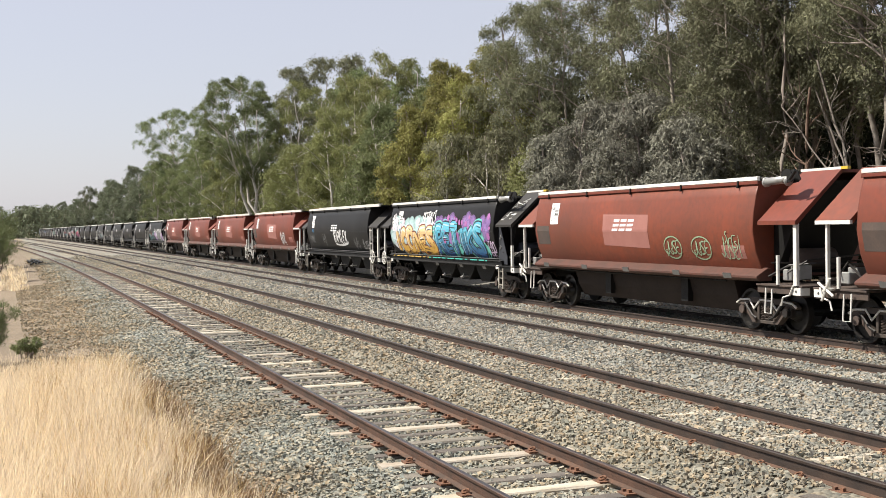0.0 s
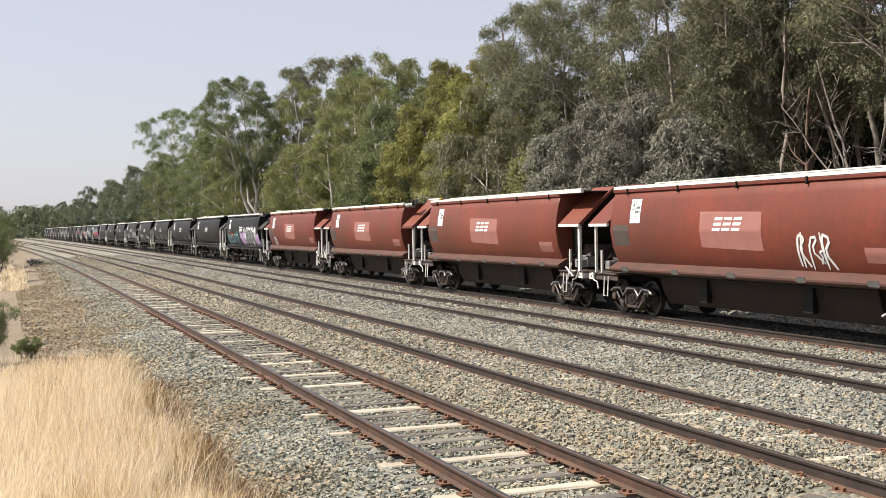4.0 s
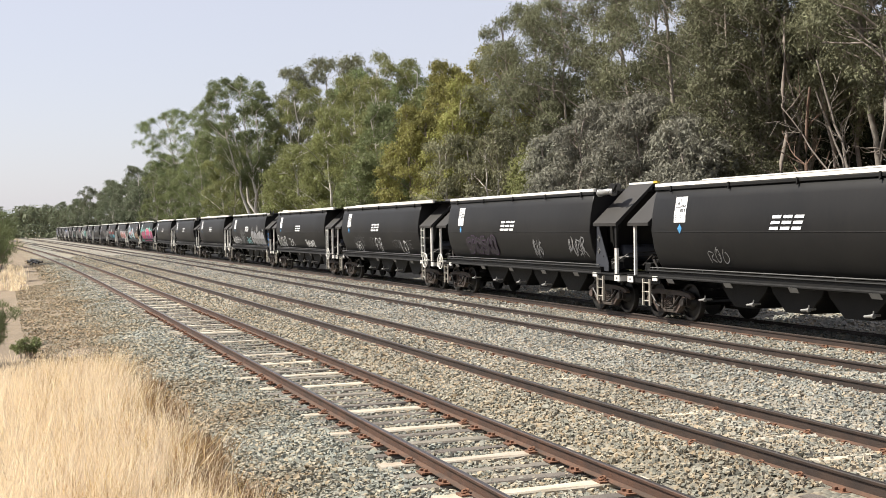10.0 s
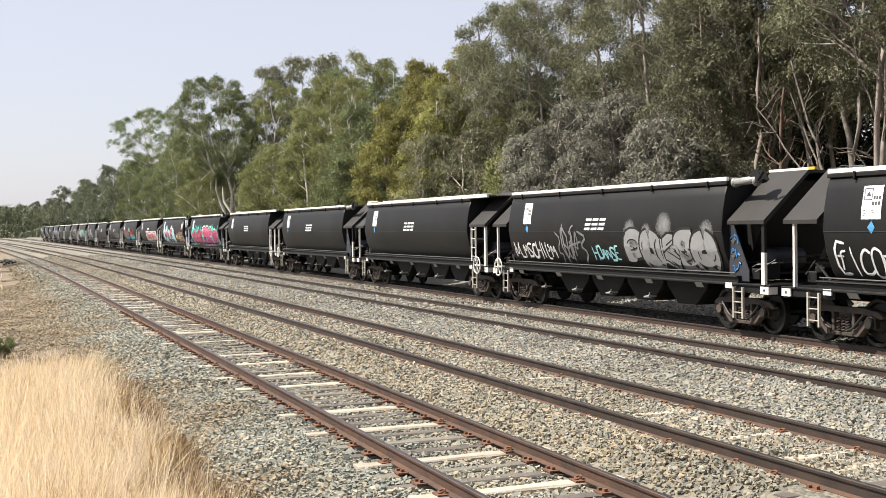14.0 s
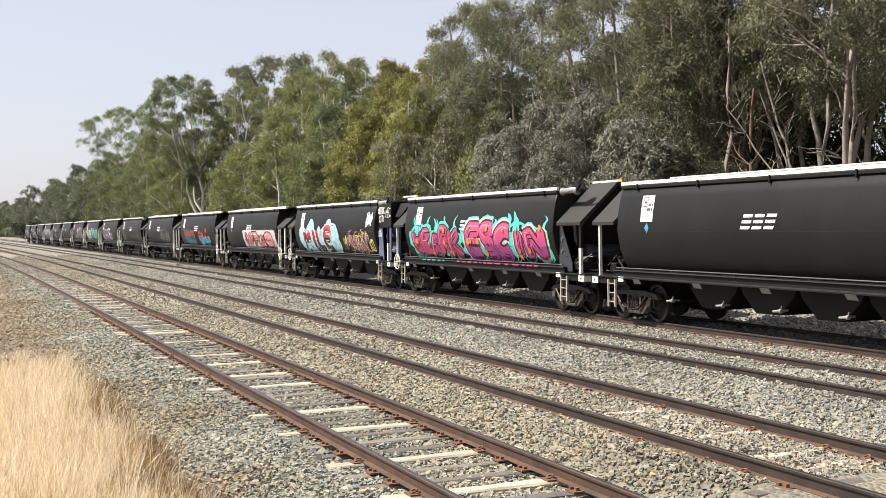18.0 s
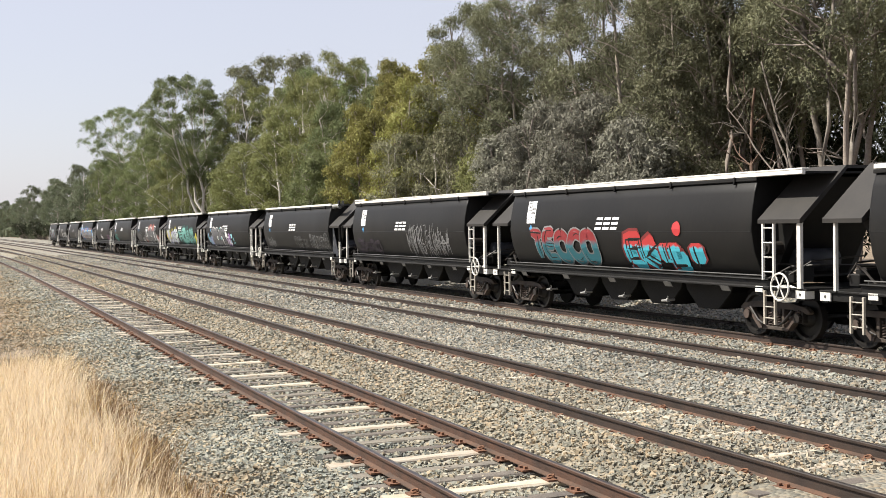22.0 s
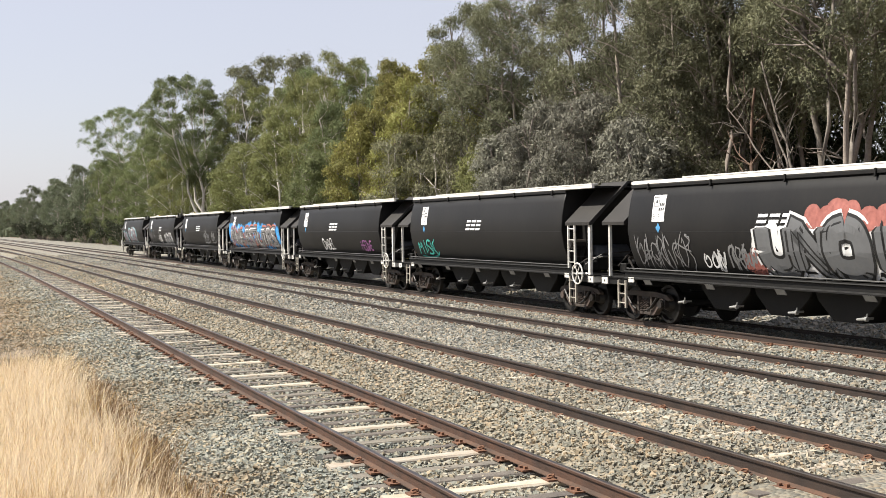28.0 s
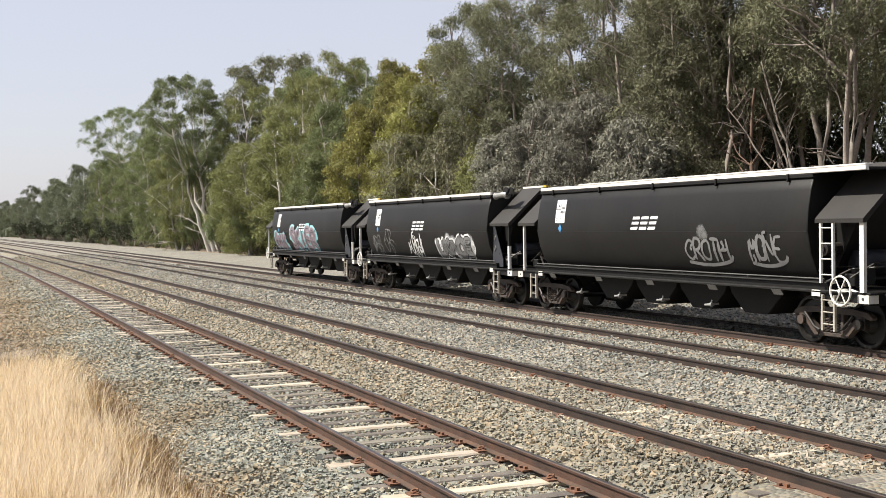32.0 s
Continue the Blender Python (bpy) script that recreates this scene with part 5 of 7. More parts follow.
for x, y, k in ((-1.5, 78, 1.9), (-1.2, 95, 2.2), (-2.2, 108, 2.8)):
    b = copy_thing(shrub, pose(x, y, -0.62, 0, 0, y * 7))
    b.matrix_basis = pose(x, y, -0.62, 0, 0, y * 7) @ Matrix.Diagonal((k, k, k, 1))
    tagged(b, "dark green bush at the edge of the dirt path")
lone = copy_thing(next(t for key, t in trees if key == "green"), pose(0, 0, 0))
lone.matrix_basis = pose(-2.9, 112, -0.62, 0, 0, 40) @ Matrix.Diagonal((0.52, 0.52, 0.62, 1))
tagged(lone, "small eucalyptus with dark foliage beside the dirt path", "tree")
bm = bmesh.new()
pr = random.Random(4)
for i in range(9):
    x0 = 1.5 + 0.24 * (i % 5) + pr.uniform(-0.05, 0.05)
    z0 = -0.50 + 0.14 * (i // 5)
    pts = [(x0 + 0.25 * math.sin(k * 0.9 + i), 112 + k * 3.2, z0 + 0.10 * abs(math.sin(k * 1.3 + i))) for k in range(5)]
    pipe(bm, pts, 0.07, 7)
tagged(part("pipe_pile", bm, M_UNDER), "pile of bent black pipes lying beside the ballast", "pipes")

# ---- woods and hills in the distance ----
rng = np.random.default_rng(21)
far_clumps = []
for i in range(900):
    y = rng.uniform(470, 640)
    x = rng.uniform(-190, 24) if rng.random() < 0.7 else rng.uniform(-60, 24)
    far_clumps.append(((x, y, rng.uniform(0, 13) * (0.75 + 0.25 * math.sin(x * 0.11))), rng.uniform(2.0, 3.6)))
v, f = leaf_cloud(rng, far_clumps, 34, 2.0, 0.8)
tagged(new("distant_woods", mesh_of("distant_woods", v, f, LEAF["far"])), "woods far along the line, haze put into their grey-green", "woods", "", "stuff")
# blue-grey of the hills is painted haze; no air is modelled
hill_m = material("haze_blue_hills", (0.34, 0.37, 0.40), 1.0, vary=(0.28, 0.31, 0.33), scale=0.02, amount=0.7)
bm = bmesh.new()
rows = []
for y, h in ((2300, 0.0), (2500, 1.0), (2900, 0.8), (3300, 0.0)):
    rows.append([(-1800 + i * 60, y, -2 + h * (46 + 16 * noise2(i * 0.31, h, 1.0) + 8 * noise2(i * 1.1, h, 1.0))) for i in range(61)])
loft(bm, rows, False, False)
tagged(part("backdrop", bm, hill_m), "low hills on the horizon, haze put into their blue-grey", "hills", "", "structure")
far_rng = random.Random(31)
far_shrub = make_shrub("shrub", 74, 1.5, 0.45, LEAF["dark"], 22, 0.11, "scrub under the trees far along the railway, coloured dark for shade")
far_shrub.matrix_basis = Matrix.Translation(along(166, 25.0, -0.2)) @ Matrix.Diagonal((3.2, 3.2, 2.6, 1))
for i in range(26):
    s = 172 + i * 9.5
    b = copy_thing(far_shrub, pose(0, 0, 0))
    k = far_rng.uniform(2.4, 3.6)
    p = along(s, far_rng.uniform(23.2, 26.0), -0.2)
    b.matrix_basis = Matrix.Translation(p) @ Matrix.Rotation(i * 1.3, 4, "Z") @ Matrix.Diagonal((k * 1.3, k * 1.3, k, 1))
    tagged(b, "scrub under the trees far along the railway, coloured dark for shade")
# second storey of the woods, low scrub between trunks and train
for i, (x, y, k) in enumerate([(23.5, 33, 1.6), (24.5, 37, 1.9), (23, 40, 1.4), (23.8, 55, 1.6), (22.6, 60, 1.3), (23.6, 69, 1.7), (23, 78, 1.7), (24, 90, 2.0), (24, 101, 2.0), (24.4, 116, 2.3), (24.5, 130, 2.3), (24, 145, 2.4), (24, 165, 2.6), (24, 188, 2.8)]):
    b = copy_thing(shrub, pose(0, 0, 0))
    b.matrix_basis = pose(x, y, -0.15, 0, 0, i * 67) @ Matrix.Diagonal((k, k, k * 1.1, 1))
    tagged(b, "green scrub under the trees behind the railway")
# ---- graffiti on the wagons ----
GLYPHS = {
    "U": [[(0, 1), (0, 0.25), (0.3, 0), (0.7, 0), (1, 0.25), (1, 1)]], "N": [[(0, 0), (0.02, 1), (0.98, 0), (1, 1)]],
    "O": [[(0.5, 1), (0.1, 0.9), (0, 0.5), (0.1, 0.1), (0.5, 0), (0.9, 0.1), (1, 0.5), (0.9, 0.9), (0.5, 1)]], "I": [[(0.5, 0), (0.5, 1)]],
    "T": [[(0.5, 0), (0.52, 0.97)], [(0, 1), (1, 1)]], "M": [[(0, 0), (0.1, 1), (0.5, 0.3), (0.9, 1), (1, 0)]], "W": [[(0, 1), (0.2, 0), (0.5, 0.7), (0.8, 0), (1, 1)]],
    "E": [[(1, 1), (0, 1), (0, 0), (1, 0.02)], [(0.05, 0.52), (0.8, 0.52)]], "H": [[(0, 0), (0, 1)], [(1, 0), (1, 1)], [(0.05, 0.5), (0.95, 0.52)]],
    "S": [[(1, 0.95), (0.3, 1), (0, 0.75), (0.5, 0.5), (1, 0.25), (0.7, 0), (0, 0.05)]], "R": [[(0, 0), (0, 1), (0.8, 1), (0.95, 0.7), (0.6, 0.5), (0.1, 0.5)], [(0.4, 0.48), (1, 0)]],
    "A": [[(0, 0), (0.5, 1), (1, 0)], [(0.22, 0.4), (0.78, 0.4)]], "K": [[(0, 0), (0, 1)], [(1, 1), (0.05, 0.5), (1, 0)]], "C": [[(1, 0.85), (0.5, 1), (0, 0.6), (0.1, 0.15), (0.6, 0), (1, 0.15)]],
    "B": [[(0, 0), (0, 1), (0.8, 0.95), (0.8, 0.6), (0.1, 0.5), (0.95, 0.4), (0.9, 0.05), (0, 0)]], "L": [[(0, 1), (0, 0), (0.9, 0.02)]], "X": [[(0, 1), (1, 0)], [(0, 0), (1, 1)]],
    "D": [[(0, 0), (0, 1), (0.6, 0.98), (1, 0.6), (0.95, 0.3), (0.6, 0.02), (0, 0)]], "F": [[(1, 1), (0, 1), (0, 0)], [(0.05, 0.52), (0.8, 0.52)]], "V": [[(0, 1), (0.5, 0), (1, 1)]], "Y": [[(0, 1), (0.5, 0.5), (1, 1)], [(0.5, 0.5), (0.5, 0)]],
    "P": [[(0, 0), (0, 1), (0.9, 0.95), (0.9, 0.55), (0.1, 0.48)]], "J": [[(1, 1), (0.9, 0.2), (0.5, 0), (0, 0.2)]], "Z": [[(0, 1), (1, 0.95), (0, 0.05), (1, 0)]],
}


def smooth_line(pts, times=2):
    for _ in range(times):
        q = [pts[0]]
        for a, b in zip(pts, pts[1:]):
            q += [(a[0] * 0.75 + b[0] * 0.25, a[1] * 0.75 + b[1] * 0.25), (a[0] * 0.25 + b[0] * 0.75, a[1] * 0.25 + b[1] * 0.75)]
        pts = q + [pts[-1]]
    return pts


def ribbon(bm, pts, width, lift, taper=False):
    """A painted stroke along (y, z) points on the flank."""
    fine = [pts[0]]
    for a, b in zip(pts, pts[1:]):
        n = max(1, int(math.hypot(b[0] - a[0], b[1] - a[1]) / 0.09))
        fine += [(a[0] + (b[0] - a[0]) * i / n, a[1] + (b[1] - a[1]) * i / n) for i in range(1, n + 1)]
    rows = []
    for i, (y, z) in enumerate(fine):
        a, b = fine[max(0, i - 1)], fine[min(len(fine) - 1, i + 1)]
        d = Vector((b[0] - a[0], b[1] - a[1]))
        if d.length < 1e-6:
            d = Vector((1, 0))
        d.normalize()
        k = width / 2
        e = min(i, len(fine) - 1 - i)
        if e == 0:
            k *= 0.55
        if taper:
            k *= 0.5 + 0.5 * math.sin(math.pi * min(1, (i + 1) / len(fine) + 0.15))
        rows.append([bm.verts.new(on_side(y - d.y * k * u, min(3.3, max(1.28, z + d.x * k * u)), lift)) for u in (-1, -0.33, 0.33, 1)])
    for a, b in zip(rows, rows[1:]):
        for j in range(3):
            bm.faces.new((a[j], a[j + 1], b[j + 1], b[j]))


def lettering(word, y0, y1, z0, z1, rng, wild, gap=0.12, owners=None):
    """Strokes of a row of letters from y0 (rear) to y1 (front)."""
    n = len(word)
    step = (y0 - y1) / n
    out = []
    for i, ch in enumerate(word):
        ys = y0 - i * step
        wd = step * (1 - gap)
        h0, h1 = z0 + (z1 - z0) * rng.uniform(-0.12, 0.16) * wild, z1 - (z1 - z0) * rng.uniform(-0.15, 0.2) * wild
        sk = rng.uniform(-wild, wild) * 0.3
        for line in GLYPHS[ch]:
            pts = [(ys - wd * (u + rng.uniform(-wild, wild) * 0.16 + sk * (v - 0.5)), h0 + (h1 - h0) * (v + rng.uniform(-wild, wild) * 0.10)) for u, v in line]
            out.append(smooth_line(pts, 2 if ch in "UOCSJPBD" else 1 if wild > 0.1 else 0))
            if owners is not None:
                owners.append(i)
    return out


SPRAY = {}


def spray(name, colour, vary=None, amount=0.6):
    if name not in SPRAY:
        SPRAY[name] = material("spray_" + name, colour, 0.55, vary=vary or tuple(c * 0.7 for c in colour), scale=1.4, amount=amount, fine=12)
    return SPRAY[name]


def fade(name, low, high, z0, z1):
    """Spray paint that changes colour up the flank, from z0 to z1."""
    m = bpy.data.materials.new("spray_" + name)
    m.use_nodes = True
    n, l = m.node_tree.nodes, m.node_tree.links.new
    sep = n.new("ShaderNodeSeparateXYZ")
    pos = n.new("ShaderNodeTexCoord").outputs["Object"]
    l(pos, sep.inputs[0])
    t = n.new("ShaderNodeTexNoise")
    t.inputs["Scale"].default_value = 4.0
    t.inputs["Detail"].default_value = 4
    l(pos, t.inputs["Vector"])
    add = n.new("ShaderNodeMath")
    add.operation = "MULTIPLY_ADD"
    add.inputs[1].default_value = 0.3
    l(t.outputs["Fac"], add.inputs[0])
    l(sep.outputs["Z"], add.inputs[2])
    r = n.new("ShaderNodeMapRange")
    r.inputs["From Min"].default_value, r.inputs["From Max"].default_value = z0 + 0.15, z1 + 0.15
    l(add.outputs[0], r.inputs["Value"])
    x = n.new("ShaderNodeMix")
    x.data_type = "RGBA"
    x.inputs[6].default_value, x.inputs[7].default_value = [(*[v * ALBEDO for v in c], 1) for c in (low, high)]
    l(r.outputs[0], x.inputs["Factor"])
    l(x.outputs[2], n["Principled BSDF"].inputs["Base Color"])
    n["Principled BSDF"].inputs["Roughness"].default_value = 0.55
    return m


WHITE_SPRAY = spray("white", (0.95, 0.95, 0.94), (0.65, 0.65, 0.65))
GREY_SPRAY = spray("grey", (0.27, 0.27, 0.27), (0.13, 0.13, 0.13))
FAINT_SPRAY = spray("faint_grey", (0.14, 0.14, 0.14), (0.06, 0.06, 0.06))
BLACK_SPRAY = spray("black", (0.012, 0.012, 0.012))
TEAL = spray("teal", (0.05, 0.45, 0.36), (0.08, 0.55, 0.50))
CYAN = spray("cyan", (0.22, 0.60, 0.66), (0.45, 0.72, 0.75))


def flame(bm, pts, width, lift):
    """A tongue that narrows to a point."""
    rows = []
    for i, (y, z) in enumerate(pts):
        k = width * 0.5 * (1 - i / (len(pts) - 1)) ** 0.7
        rows.append([bm.verts.new(on_side(y + k * u, min(3.25, z), lift)) for u in (-1, 0.05, 1)])
    for a, b in zip(rows, rows[1:]):
        for j in range(2):
            bm.faces.new((a[j], a[j + 1], b[j + 1], b[j]))


def blob(bm, y, z, r, lift, rng, n=12, even=False):
    ring_v = []
    for i in range(n):
        a = 2 * math.pi * i / n
        k = r * (rng.uniform(0.96, 1.03) if even else rng.uniform(0.8, 1.15))
        ring_v.append(bm.verts.new(on_side(y + k * math.cos(a), max(1.28, min(3.3, z + k * math.sin(a))), lift)))
    c = bm.verts.new(on_side(y, max(1.3, z), lift))
    for i in range(n):
        bm.faces.new((c, ring_v[i], ring_v[(i + 1) % n]))


def piece(wagon, word, y0, y1, z0, z1, stroke, fill, outline, halo=None, light=None, dots=None, seed=1, wild=0.5, flames=False, halo_grow=1.8, edge=None, cloud=False, label="large spray-painted graffiti lettering"):
    """A big painted piece: halo, outline, fill and highlights, each a thin film over the last."""
    rng = random.Random(seed)
    owners = []
    lines = lettering(word, y0 - stroke * 0.3, y1 + stroke * 0.3, z0 + stroke * 0.34, z1 - stroke * 0.34, rng, wild, 0.12, owners)
    root = None

    def layer(name, mat, width, lift, tag=""):
        nonlocal root
        bm = bmesh.new()
        for i, ln in enumerate(lines):
            over = 0.0032 * owners[i] if name in ("graffiti_outline", "graffiti_fill") else 0.0
            ribbon(bm, ln, width, lift + over + 0.0002 * (i % 4))
        if name == "graffiti_halo":
            i = 0
            y = y0
            while y > y1:
                r = stroke * rng.uniform(0.5, 1.0)
                blob(bm, y, z0 + (z1 - z0) * rng.uniform(0.1, 0.8), r, lift - 0.001 - 0.0001 * (i % 20), rng)
                if flames and rng.random() < 0.42:
                    w, h = stroke * rng.uniform(0.35, 0.9), rng.uniform(0.08, 0.42)
                    q = [(y, z1 - stroke * 1.5), (y + rng.uniform(-0.15, 0.15), z1 - 0.05), (y + rng.uniform(-0.2, 0.2), z1 + h * 0.5), (y + rng.uniform(-0.16, 0.16), z1 + h)]
                    flame(bm, smooth_line(q), w, lift - 0.0015 - 0.0001 * (i % 20))
                if cloud:
                    for e in (rng.uniform(0.25, 0.6), rng.uniform(0.75, 1.0)):
                        blob(bm, y + rng.uniform(-0.2, 0.2), z0 + (z1 - z0) * e, stroke * rng.uniform(0.6, 1.0), lift - 0.001 - 0.0001 * (i % 20), rng, 14, True)
                    if rng.random() < 0.35:
                        blob(bm, y, z1 + rng.uniform(0.12, 0.4), rng.uniform(0.04, 0.12), lift, rng, 10, True)
                y -= stroke * 0.5
                i += 1
        ob = part(name, bm, mat, root or wagon, tag)
        if root is None:
            root = ob
        return ob

    if halo:
        layer("graffiti_halo", halo, stroke * halo_grow, 0.012, label)
    if edge:
        layer("graffiti_edge", edge, stroke * 1.6, 0.0145)
    layer("graffiti_outline", outline, stroke * 1.3, 0.017, "" if halo else label)
    layer("graffiti_fill", fill, stroke, 0.0186)
    bm = bmesh.new()
    for i, ln in enumerate(lines):
        for rep in range(2):
            a = rng.randrange(0, max(1, len(ln) - 4))
            o, u = rng.uniform(-0.3, 0.3) * stroke, rng.uniform(-0.3, 0.3) * stroke
            ribbon(bm, [(y + o, z + u) for y, z in ln[a : a + 5]], stroke * 0.09, 0.0205 + 0.0032 * owners[i])
    part("graffiti_line", bm, BLACK_SPRAY, root)
    if light:
        bm = bmesh.new()
        for i, ln in enumerate(lines):
            h = [(y + stroke * 0.22, z + stroke * 0.22) for y, z in ln[: max(3, len(ln) // 2)]]
            ribbon(bm, h, stroke * 0.13, 0.0208 + 0.0032 * owners[i])
        part("graffiti_highlight", bm, light, root)
    if dots:
        bm = bmesh.new()
        for i in range(int((y0 - y1) * 2.2)):
            ln = rng.choice(lines)
            y, z = rng.choice(ln)
            blob(bm, y, z, stroke * rng.uniform(0.12, 0.27), 0.045 + 0.0002 * i, rng)
        part("graffiti_dots", bm, dots, root)
    return root


def scribble(n, y0, y1, z0, z1, rng):
    """Unreadable hand strokes in n slots: hooks, loops, arches and zigzags."""
    out = []
    step, h = (y0 - y1) / n, z1 - z0
    for i in range(n):
        y, w = y0 - i * step, step * rng.uniform(1.0, 1.35)
        a, b = z0 + h * rng.uniform(-0.1, 0.12), z1 + h * rng.uniform(-0.2, 0.15)
        shape = rng.choice((
            [(0.1, 0.9), (0.0, 0.1), (0.5, 0.0), (0.55, 0.8), (0.6, 0.05), (1.0, 0.9)],
            [(0.2, 0.0), (0.15, 1.0), (0.9, 0.85), (0.3, 0.5), (0.95, 0.0)],
            [(0.9, 0.8), (0.3, 1.0), (0.0, 0.4), (0.4, 0.0), (0.9, 0.25), (0.5, 0.5)],
            [(0.0, 0.0), (0.5, 1.05), (0.55, 0.2), (0.1, 0.4), (1.0, 0.5)],
            [(0.5, 1.0), (0.0, 0.6), (0.3, 0.0), (0.9, 0.4), (0.6, 1.0), (0.4, 0.7)],
            [(0.0, 1.0), (0.9, 0.9), (0.2, 0.45), (0.9, 0.3), (0.1, -0.1)],
        ))
        ln = [(y - w * (u + rng.uniform(-0.12, 0.12)), a + (b - a) * (v + rng.uniform(-0.12, 0.12))) for u, v in shape]
        out.append(smooth_line(ln, rng.choice((1, 2))))
        if rng.random() < 0.5:
            u = rng.uniform(0.2, 0.9)
            out.append([(y - w * u, a - h * 0.1), (y - w * (u + rng.uniform(-0.3, 0.3)), b + h * 0.08)])
        if rng.random() < 0.3:
            out.append(smooth_line([(y, a + (b - a) * rng.uniform(0.3, 0.7)), (y - w * 0.6, a + (b - a) * rng.uniform(0.2, 0.8)), (y - w * 1.3, a + (b - a) * rng.uniform(0.2, 0.8))]))
    return out


def tag_line(wagon, word, y0, y1, z0, z1, mat, width=0.035, seed=1, wild=0.7, tail=False, letters=False, label="thin spray-painted scrawl"):
    rng = random.Random(seed)
    bm = bmesh.new()
    mid, grow = (z0 + z1) / 2, 1.18
    z0, z1 = max(1.33, mid - (z1 - z0) * grow / 2), mid + (z1 - z0) * grow / 2
    lines = lettering(word, y0, y1, z0, z1, rng, wild, 0.08) if letters else scribble(len(word), y0, y1, z0, z1, rng)
    for i, ln in enumerate(lines):
        ribbon(bm, ln, width * rng.uniform(0.8, 1.2), 0.011 + 0.0004 * i)
    # flourishes that run across the letters
    for i in range(max(1, len(word) // 2)):
        y, z, h = rng.uniform(y1, y0), rng.uniform(z0, z1), (z1 - z0) * rng.uniform(0.25, 0.6)
        a = rng.uniform(-0.6, 0.6)
        ribbon(bm, smooth_line([(y, z - h * 0.5), (y - h * 0.3 + a * h, z), (y - h * 0.1, z + h * 0.45), (y - h * 0.5, z + h * 0.5)]), width * 0.8, 0.0195 + 0.0004 * i)
    if tail:
        ribbon(bm, smooth_line([(y0, z0 - 0.05), ((y0 + y1) / 2, z0 - 0.12), (y1, z0 - 0.02), (y1 - 0.1, z0 + 0.12)]), width, 0.0106)
    return part("graffiti_scrawl", bm, mat, wagon, label)


def mist_material(name, colour):
    """Spray paint that thins out to nothing at its edge."""
    m = bpy.data.materials.new("mist_" + name)
    m.use_nodes = True
    n, l = m.node_tree.nodes, m.node_tree.links.new
    b = n["Principled BSDF"]
    b.inputs["Base Color"].default_value = (*[v * ALBEDO for v in colour], 1)
    b.inputs["Roughness"].default_value = 0.55
    t = n.new("ShaderNodeTexNoise")
    t.inputs["Scale"].default_value, t.inputs["Detail"].default_value = 9.0, 4
    l(n.new("ShaderNodeTexCoord").outputs["Object"], t.inputs["Vector"])
    r = n.new("ShaderNodeMapRange")
    r.inputs["To Min"].default_value, r.inputs["To Max"].default_value = 0.55, 1.25
    l(t.outputs["Fac"], r.inputs["Value"])
    a = n.new("ShaderNodeAttribute")
    a.attribute_name = "cover"
    x = n.new("ShaderNodeMath")
    x.operation, x.use_clamp = "MULTIPLY", True
    l(a.outputs["Fac"], x.inputs[0])
    l(r.outputs[0], x.inputs[1])
    l(x.outputs[0], b.inputs["Alpha"])
    return m


def mist(wagon, spots, r, mat, label, parent=None, hard=0.0):
    """Soft round puffs of spray at (y, z), densest at their middle."""
    v, f, cover = [], [], []
    for i, (y, z, k) in enumerate(spots):
        base = len(v)
        lift = 0.0102 + 0.0002 * (i % 8)
        v.append(on_side(y, min(3.28, max(1.28, z)), lift))
        cover.append(1.0)
        for q, c in ((0.35, 0.95), (0.7, 0.55 + 0.45 * hard), (1.0, hard)):
            for j in range(16):
                a = math.pi * j / 8
                v.append(on_side(min(5.72, max(-5.58, y + r * k * q * math.cos(a))), min(3.28, max(1.28, z + r * k * q * math.sin(a))), lift))
                cover.append(c)
        for j in range(16):
            f.append((base, base + 1 + j, base + 1 + (j + 1) % 16, base + 1 + (j + 1) % 16))
            for q in range(2):
                a, b = base + 1 + 16 * q + j, base + 1 + 16 * q + (j + 1) % 16
                f.append((a, a + 16, b + 16, b))
    me = bpy.data.meshes.new("graffiti_mist")
    me.from_pydata([tuple(p) for p in v], [], [q if q[2] != q[3] else q[:3] for q in f])
    me.attributes.new("cover", "FLOAT", "POINT").data.foreach_set("value", cover)
    me.materials.append(mat)
    ob = new("graffiti_mist", me)
    ob.parent = parent or wagon
    return tagged(ob, label)


def row_of_puffs(y0, y1, z0, z1, n, seed, lo=0.7, hi=1.3):
    rr = random.Random(seed)
    return [(y0 + (y1 - y0) * (i + rr.random()) / n, rr.uniform(z0, z1), rr.uniform(lo, hi)) for i in range(n)]


def dots(wagon, y0, y1, z0, z1, n, r, mat, seed, label):
    """Separate round dabs of paint."""
    rr = random.Random(seed)
    bm = bmesh.new()
    for i in range(n):
        blob(bm, rr.uniform(y1, y0), rr.uniform(z0, z1), r * rr.uniform(0.5, 1.4), 0.0125 + 0.0004 * i, rr, 12, True)
    return part("graffiti_bubbles", bm, mat, wagon, label)


W = wagons
RED_SPRAY = spray("red", (0.62, 0.05, 0.05), (0.45, 0.03, 0.04))
YELLOW_SPRAY = spray("pale_yellow", (0.80, 0.74, 0.26), (0.6, 0.52, 0.2))
WHITE_MIST, GREY_MIST = mist_material("white", (0.8, 0.8, 0.8)), mist_material("grey", (0.22, 0.22, 0.22))
green_pale = spray("pale_green", (0.36, 0.50, 0.32))
for y, rad in ((-2.18, 0.40), (-3.45, 0.42)):
    bm = bmesh.new()
    ribbon(bm, [(y + rad * math.cos(a * 0.3), 1.84 + 0.27 * math.sin(a * 0.3)) for a in range(22)], 0.032, 0.011)
    part("graffiti_ring", bm, green_pale, W[0], "green sprayed ring")
    tag_line(W[0], "JUSE", y + 0.33, y - 0.33, 1.70, 1.98, green_pale, 0.032, 3, 0.3, letters=True)
